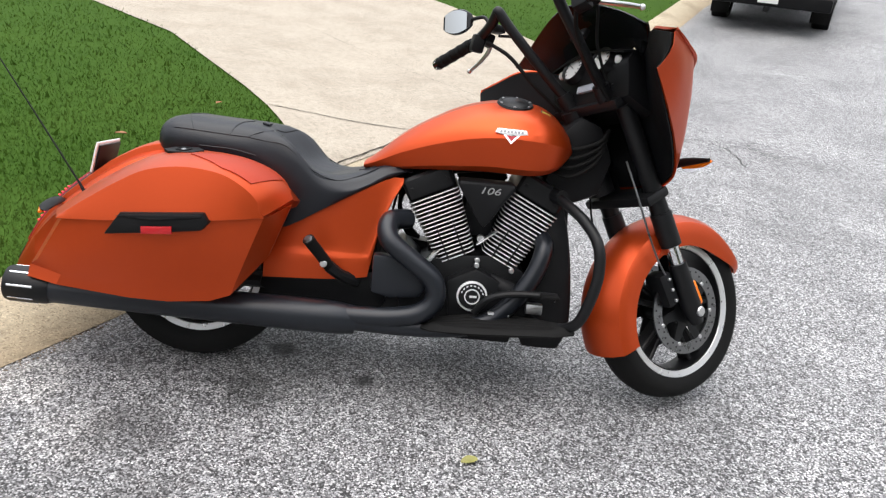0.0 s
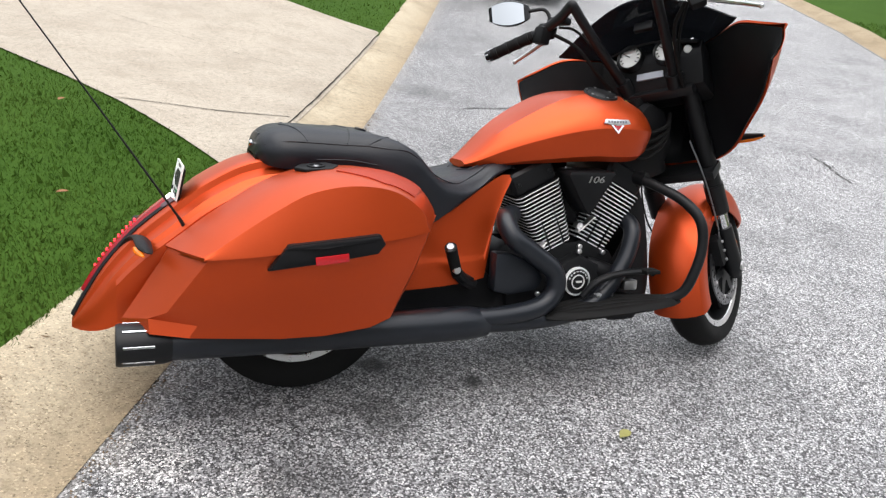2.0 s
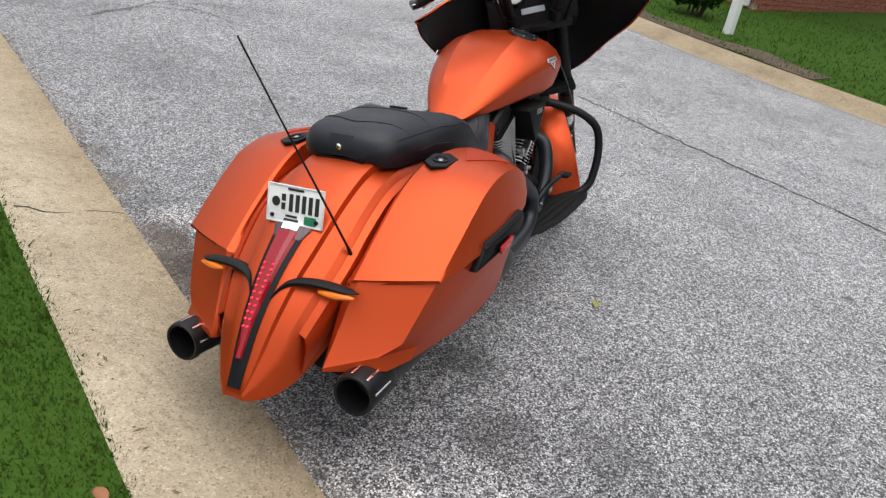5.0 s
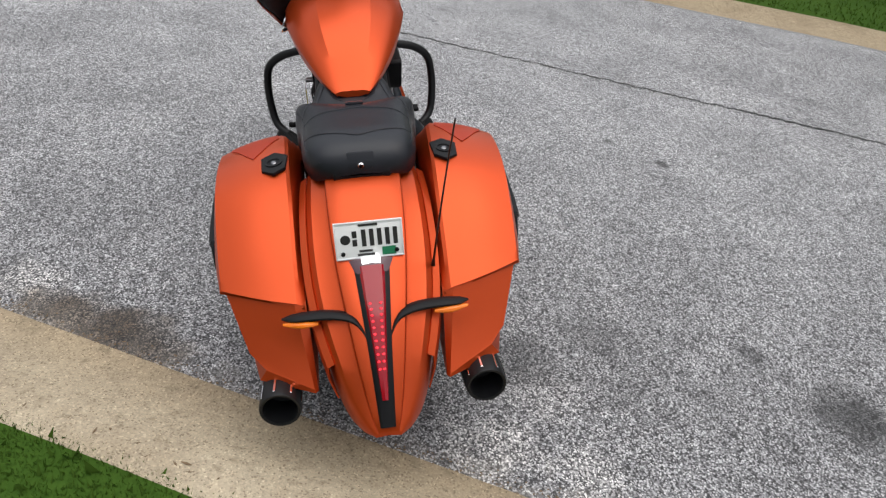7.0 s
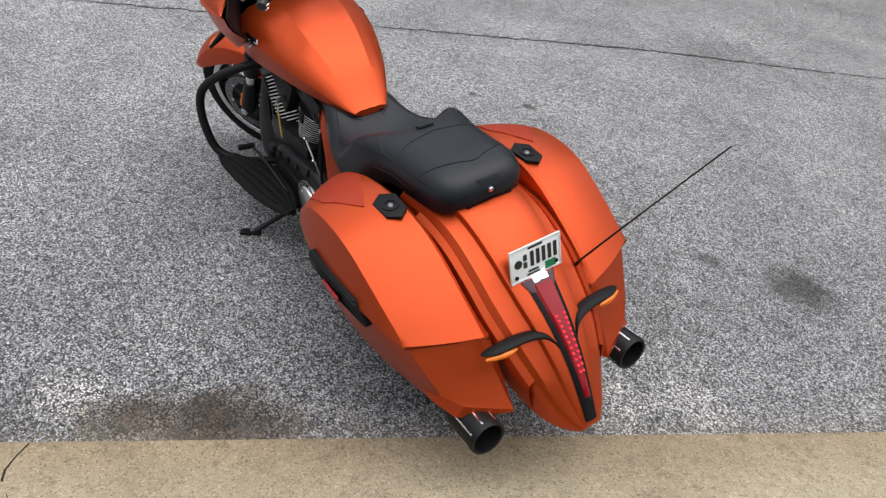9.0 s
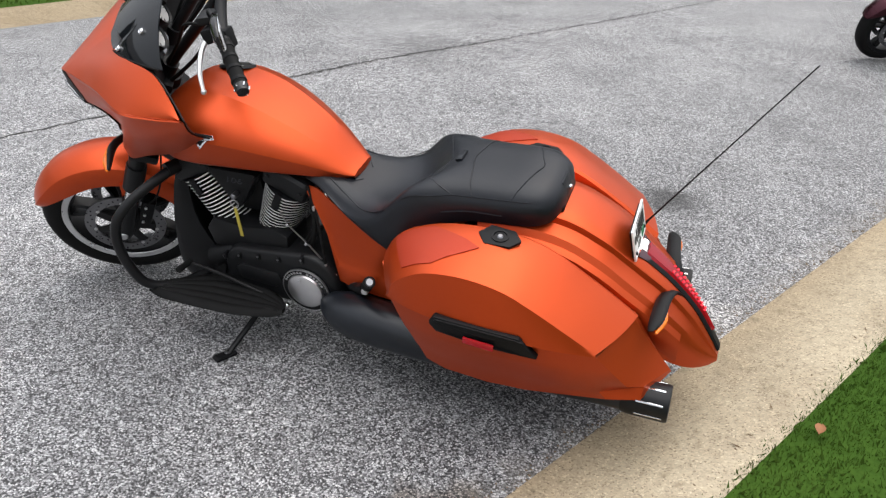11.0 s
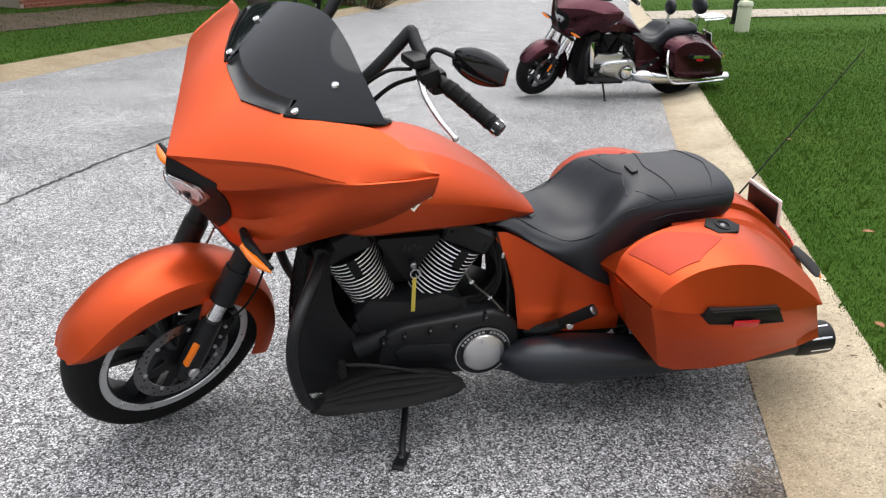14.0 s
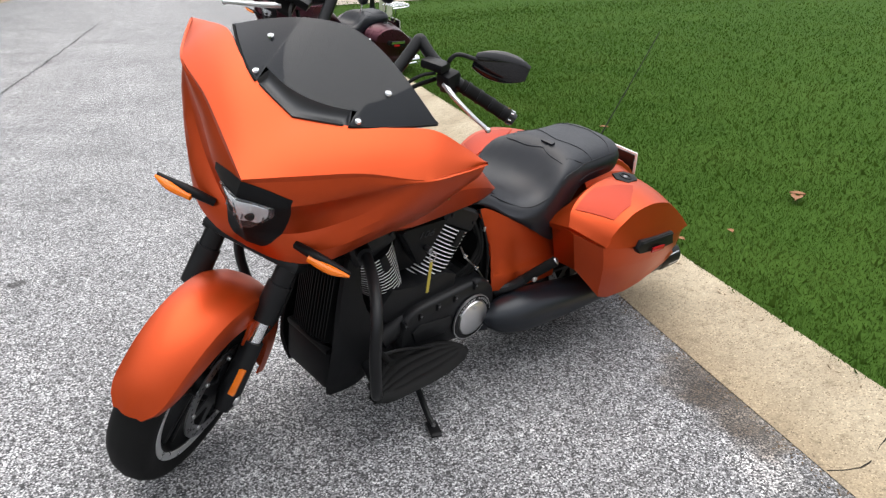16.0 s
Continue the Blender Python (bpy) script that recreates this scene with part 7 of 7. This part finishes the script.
def shrub(at, rx, ry, h, seed, label, group="", mat=None, twiggy=False):
    rnd = random.Random(seed)
    t = new("shrub" if not twiggy else "brush_pile")
    t.location = at
    stems = bmesh.new()
    for k in range(7 if not twiggy else 60):
        a = rnd.uniform(0, 6.28)
        tube([(0.2 * rx * math.cos(a), 0.2 * ry * math.sin(a), -0.05), (rx * rnd.uniform(0.2, 0.9) * math.cos(a), ry * rnd.uniform(0.2, 0.9) * math.sin(a), h * rnd.uniform(0.3, 0.9))], [0.02, 0.006], n=5, steps=2, bm=stems)
    part("stems", stems, BARK, t)
    centres = [(rx * 0.55 * math.cos(2.1 * k) * rnd.uniform(0.5, 1), ry * 0.55 * math.sin(2.1 * k) * rnd.uniform(0.5, 1), h * rnd.uniform(0.25, 0.75), min(rx, ry, h) * rnd.uniform(0.35, 0.5)) for k in range(14)]
    v, f = leaf_cloud(centres, 3500, 0.045, seed)
    leaves_part("foliage", v, f, mat or HEDGE, t)
    return tagged(t, label, "shrub" if not twiggy else "brush pile", group)


shrub(far_side(5.3, 1.35), 0.45, 0.45, 0.95, 41, "clipped dark green shrub beside the mailbox", "shrubs")
for k, (uu, off, r, h) in enumerate(((9.0, 3.2, 0.6, 0.9), (7.6, 3.6, 0.5, 0.7), (-10.5, 6.0, 0.8, 1.3), (-9.0, 7.0, 0.9, 1.4), (-15.5, 5.2, 0.9, 1.2), (-5.5, 7.5, 1.0, 1.6), (-17, 6, 0.9, 1.4), (-20, 7, 1.0, 1.5), (-7, 9, 1.2, 2.0))):
    shrub(far_side(uu, off), r, r, h, 50 + k, "rounded dark green shrub on the far lawn", "shrubs")
shrub(street(-20.5, far_edge(-20) + 0.3, 0.05), 1.6, 0.6, 0.8, 71, "heap of cut dry branches on the kerb", mat=TWIG, twiggy=True)


# ---- mailboxes, posts and the utility box ----
def mailbox(at, turn, label):
    m = new("mailbox")
    part("post", box((0, 0, 0.55), (0.11, 0.11, 1.14), 0.008), WHITE, m, "white painted post")
    part("arm", box((0.12, 0, 0.98), (0.62, 0.09, 0.09), 0.008), WHITE, m)
    part("brace", box((0.16, 0, 0.80), (0.34, 0.06, 0.06), 0.006, turn=Euler((0, -0.8, 0)).to_matrix()), WHITE, m)
    body = grid([[Vector((x, 0.09 * math.cos(a) if a > 0 and a < math.pi else (0.09 if a <= 0 else -0.09), 1.10 + (0.09 * math.sin(a) if 0 < a < math.pi else -0.08))) for a in [-0.2] + [math.pi * k / 8 for k in range(1, 8)] + [math.pi + 0.2]] for x in (0.0, 0.46)], ring=True)
    part("box", body, BLACK, m, "black arched letter box")
    part("flag", box((0.15, 0.10, 1.16), (0.12, 0.006, 0.04), 0.002), RED_REFLECTOR, m)
    m.matrix_world = Matrix.Translation(at) @ Matrix.Rotation(turn, 4, "Z")
    return tagged(m, label, "mailbox", "mailboxes")


face = math.atan2(ACROSS.y, ACROSS.x)
mailbox(far_side(4.4, 0.95) - Vector((0, 0, 0.03)), face + math.pi, "white wooden mailbox post behind the far kerb")
mailbox(far_side(9.5, 1.6) - Vector((0, 0, 0.03)), face + math.pi, "white wooden mailbox post behind the far kerb")
mailbox(far_side(-18.8, 0.8) - Vector((0, 0, 0.03)), face + math.pi, "white wooden mailbox post behind the far kerb")
mailbox(street(-31.5, -2.3, bank(1.5, -31.5) - 0.03), face, "white wooden mailbox post on the near lawn")

pole = new("sign_post")
part("post", box((0, 0, 0.9), (0.09, 0.09, 1.9), 0.006), BLACK, pole)
part("collar", box((0, 0, 0.04), (0.13, 0.13, 0.10), 0.01), BLACK, pole)
pole.location = street(-16.9, -2.5, bank(1.8, -16.9) - 0.03)
tagged(pole, "dark square post standing on the lawn", "post")
cable = new("utility_pedestal")
part("case", lathe([(0.0, 0.62), (0.12, 0.60), (0.145, 0.55), (0.15, 0.0), (0.0, 0.0)], (0, 0, 0), n=24, axis="z", closed=False), surface("pale_green_plastic", (0.36, 0.38, 0.27), 0.6), cable, "pale green round case")
part("cap", lathe([(0.0, 0.66), (0.13, 0.64), (0.158, 0.58), (0.158, 0.545), (0.0, 0.545)], (0, 0, 0), n=24, axis="z", closed=False), surface("pale_cap", (0.42, 0.43, 0.33), 0.6), cable)
cable.location = street(-14.5, -2.3, bank(1.6, -14.5) - 0.02)
tagged(cable, "pale green utility pedestal on the lawn", "utility box")


# ---- beds and paths laid over the lawns ----
def patch(name, us_, o0, o1, side, lift, mat, label, cat):
    rows = []
    for i, uu in enumerate(us_):
        wob = 0.12 * math.sin(2.3 * uu) + 0.07 * math.sin(5.7 * uu)
        r = []
        for k in range(7):
            o = o0 + (o1 - o0) * k / 6 + (wob if 0 < k else wob * 0.3)
            r.append((far_side(uu, max(0.0, o)) if side > 0 else street(uu, near_edge(uu) - KERB_W - o, bank(o, uu))) + Vector((0, 0, lift)))
        rows.append(r)
    bm = grid(rows)
    return tagged(part(name, bm, mat), label, cat, kind="structure")


# brown straw, its colour darkened further to stand for the trees' shade
SHADED_MULCH = concrete_material("pine_straw_with_tree_shade", (0.085, 0.056, 0.032), (0.040, 0.030, 0.018))
patch("shaded_mulch_bed", [-16 + 0.5 * i for i in range(25)], 2.3, 4.3, 1, 0.012, SHADED_MULCH, "brown pine straw bed with the trees' shade put into its colour", "mulch")
patch("mulch_strip", [2.6 + 0.3 * i for i in range(14)], 0.0, 0.45, 1, 0.012, SHADED_MULCH, "brown bare strip behind the far kerb", "mulch")
patch("far_path", [-23.0 + 0.5 * i for i in range(9)], 0.0, 30.0, -1, 0.02, DRIVE, "pale concrete drive crossing the near lawn", "driveway")


# ---- houses across the street ----
BRICK = surface("red_brick", (0.24, 0.075, 0.045), 0.9, vary=0.45, scale=30, bump=0.3)
MORTAR = surface("mortar", (0.36, 0.30, 0.25), 0.95)
SIDING = surface("white_siding", (0.74, 0.73, 0.70), 0.6, vary=0.06, scale=4)
ROOF = surface("roof_shingle", (0.07, 0.065, 0.06), 0.95, vary=0.3, scale=20)
GLASS = nodes_of("window_glass", (0.03, 0.035, 0.04), 0.04)[0]


def house(at, turn, length, depth, label, garage):
    h = new("house")
    base, wall = 0.75, 2.7
    if garage:
        # walls round an open garage bay, 5.6 m deep
        g0, g1 = garage
        bm = box((g0 / 2, depth / 2, 1.7), (g0, depth, 3.4))
        box(((g1 + length) / 2, depth / 2, 1.7), (length - g1, depth, 3.4), 0, bm)
        box(((g0 + g1) / 2, (depth + 5.6) / 2, 1.7), (g1 - g0, depth - 5.6, 3.4), 0, bm)
        box(((g0 + g1) / 2, 2.8, 2.8), (g1 - g0, 5.6, 1.2), 0, bm)
    else:
        bm = box((length / 2, depth / 2, 1.7), (length, depth, 3.4), 0.0)
    core = part("wall", bm, MORTAR, h, "brick and siding walls")
    brick = box((0, 0, 0), (0.205, 0.02, 0.065), 0.004, seg=1)
    bm = bmesh.new()
    # visible courses of the brick base, front and one end
    for side, run in (("front", length), ("end", depth)):
        for c in range(9):
            z = 0.04 + 0.078 * c
            n = int(run / 0.22)
            for k in range(n):
                x = 0.11 + 0.22 * k + (0.11 if c % 2 else 0)
                if x > run - 0.1 or (garage and side == "front" and garage[0] < x < garage[1]):
                    continue
                p, sz = ((x, -0.012, z), (0.205, 0.03, 0.066)) if side == "front" else ((-0.012, x, z), (0.03, 0.205, 0.066))
                vs = [bm.verts.new((p[0] + sz[0] * (a - 0.5), p[1] + sz[1] * (b - 0.5), p[2] + sz[2] * (cc - 0.5))) for cc in (0, 1) for b in (0, 1) for a in (0, 1)]
                for q in ((0, 1, 3, 2), (4, 6, 7, 5), (0, 4, 5, 1), (2, 3, 7, 6), (0, 2, 6, 4), (1, 5, 7, 3)):
                    bm.faces.new([vs[i] for i in q])
    bricks = part("brick_course", bm, BRICK, core, "red brick base", smooth=0)
    bricks["kind"] = "stuff"
    for side, run in (("front", length), ("end", depth)):
        for k in range(19):
            z = base + 0.07 + 0.14 * k
            a0, a1 = 0.0, run
            pieces = [(a0, a1)]
            if garage and side == "front" and z < 2.2:
                pieces = [(a0, garage[0]), (garage[1], a1)]
            for q0, q1 in pieces:
                if side == "front":
                    b2 = box(((q0 + q1) / 2, -0.02, z), (q1 - q0, 0.03, 0.148), 0.0, turn=Euler((radians(-6), 0, 0)).to_matrix())
                else:
                    b2 = box((-0.02, (q0 + q1) / 2, z), (0.03, q1 - q0, 0.148), 0.0, turn=Euler((0, radians(6), 0)).to_matrix())
                part("siding_board", b2, SIDING, core, smooth=0)
    for x, y in ((0, 0), (length, 0), (0, depth)):
        part("corner_board", box((x, y, 2.0), (0.12, 0.12, 2.6), 0.01), WHITE, core)
    part("downspout", box((0.10, -0.08, 1.75), (0.08, 0.07, 3.3), 0.015), WHITE, core)
    e = 0.5
    rows = [[Vector((x, -e, 3.3)), Vector((x, depth / 2, 5.2)), Vector((x, depth + e, 3.3))] for x in (-e, length + e)]
    part("roof", shell(rows, 0.15), ROOF, h, "grey shingle roof")
    part("gable", prism([(0, 3.35), (0.02, 3.4), (0.02, 3.35)], 0, depth), SIDING, h)
    xs = [1.6, 4.6, 7.6] if not garage else [length - 1.4]
    for x in xs:
        w = part("window", box((x, -0.035, 1.75), (1.1, 0.08, 1.35), 0.01), WHITE, core, "white framed window")
        for dz in (-0.3, 0.3):
            part("pane", box((x, -0.078, 1.75 + dz), (0.92, 0.012, 0.54), 0.004), GLASS, w)
    for k in range(2):
        part("vent", box((-0.03, 1.2 + 1.9 * k, 0.5), (0.02, 0.32, 0.16), 0.01), BLACK, core, "dark crawl space vent")
    if garage:
        part("garage_floor", box(((g0 + g1) / 2, 2.7, 0.06), (g1 - g0 - 0.02, 5.6, 0.10)), DRIVE, h, "concrete garage floor")
        part("apron", box(((g0 + g1) / 2, -0.9, 0.06), (g1 - g0 - 0.02, 1.58, 0.10), 0.01), DRIVE, h, "concrete apron")
    h.matrix_world = Matrix.Translation(at) @ Matrix.Rotation(turn, 4, "Z")
    return tagged(h, label, "house", "houses across the street")


turn = math.atan2(ALONG.y, ALONG.x)

lot = Matrix.Translation(far_side(5.6, 3.4) - Vector((0, 0, 0.05)))
hA = house(Vector((0, 0, 0)), 0, 11.0, 8.0, "white-sided house on a red brick base", (4.2, 8.6))
hA.matrix_world = lot @ Matrix((( ALONG.x, ACROSS.x, 0, 0), (ALONG.y, ACROSS.y, 0, 0), (0, 0, 1, 0), (0, 0, 0, 1)))
hB = house(Vector((0, 0, 0)), 0, 10.0, 8.0, "white-sided house on brick piers behind trees", None)
hB.matrix_world = Matrix.Translation(far_side(-22.0, 5.0) - Vector((0, 0, 0.1))) @ Matrix(((ALONG.x, ACROSS.x, 0, 0), (ALONG.y, ACROSS.y, 0, 0), (0, 0, 1, 0), (0, 0, 0, 1)))
hC = house(Vector((0, 0, 0)), 0, 9.0, 8.0, "white-sided house on a red brick base", None)
hC.matrix_world = Matrix.Translation(far_side(-10.5, 11.0) - Vector((0, 0, 0.1))) @ Matrix(((ALONG.x, ACROSS.x, 0, 0), (ALONG.y, ACROSS.y, 0, 0), (0, 0, 1, 0), (0, 0, 0, 1)))


# ---- car in the open garage ----
def car():
    c = new("car")
    silver = paint_material("silver_car_paint", (0.20, 0.20, 0.21), 0.25, 0.6, 0.6)
    dark = nodes_of("car_window", (0.015, 0.016, 0.018), 0.05)[0]
    rows = []
    for x, z0, z1, w in ((0.0, 0.45, 0.95, 0.78), (0.10, 0.34, 1.02, 0.87), (1.2, 0.28, 1.04, 0.90), (3.0, 0.28, 1.00, 0.90), (4.1, 0.32, 0.86, 0.86), (4.35, 0.42, 0.74, 0.74)):
        rows.append([Vector((x, y, z)) for y, z in ((-w, z0 + 0.12), (-w * 0.9, z0), (w * 0.9, z0), (w, z0 + 0.12), (w, z1 - 0.14), (w * 0.92, z1), (-w * 0.92, z1), (-w, z1 - 0.14))])
    part("body", grid(rows, ring=True), silver, c, "silver car body")
    rows = []
    for x, z1, w in ((0.12, 1.06, 0.80), (0.55, 1.50, 0.66), (1.9, 1.56, 0.66), (3.0, 1.02, 0.80)):
        rows.append([Vector((x, y, z)) for y, z in ((-w - 0.04, 0.98), (w + 0.04, 0.98), (w, z1 - 0.05), (w * 0.88, z1), (-w * 0.88, z1), (-w, z1 - 0.05))])
    cab = part("cabin", grid(rows, ring=True), dark, c, "dark glazed cabin")
    part("roof", box((1.25, 0, 1.545), (1.5, 1.20, 0.05), 0.02), silver, cab)
    part("bumper", box((-0.03, 0, 0.50), (0.14, 1.66, 0.20), 0.05), silver, c)
    part("plate", box((-0.03, 0, 0.80), (0.02, 0.32, 0.12), 0.004), WHITE, c, "blank white plate")
    for s in (-1, 1):
        part("tail_lamp", box((0.03, s * 0.66, 0.84), (0.10, 0.30, 0.15), 0.03), RED_LENS, c, "red tail lamp")
        for x in (0.80, 3.45):
            q = Vector((x, s * 0.78, 0.31))
            w = part("wheel", lathe([(0.19, -0.09), (0.25, -0.10), (0.30, -0.09), (0.31, -0.05), (0.31, 0.05), (0.30, 0.09), (0.25, 0.10), (0.19, 0.09)], q, n=28), RUBBER, c, "black car tyre")
            part("rim", disc(q, 0.19, 0.15, n=20), ALU, w)
    return c


parked = car()
parked.matrix_world = hA.matrix_world @ Matrix.Translation((6.5, -1.25, 0.115)) @ Matrix.Rotation(math.pi / 2, 4, "Z")
tagged(parked, "silver car parked half inside the open garage", "car")
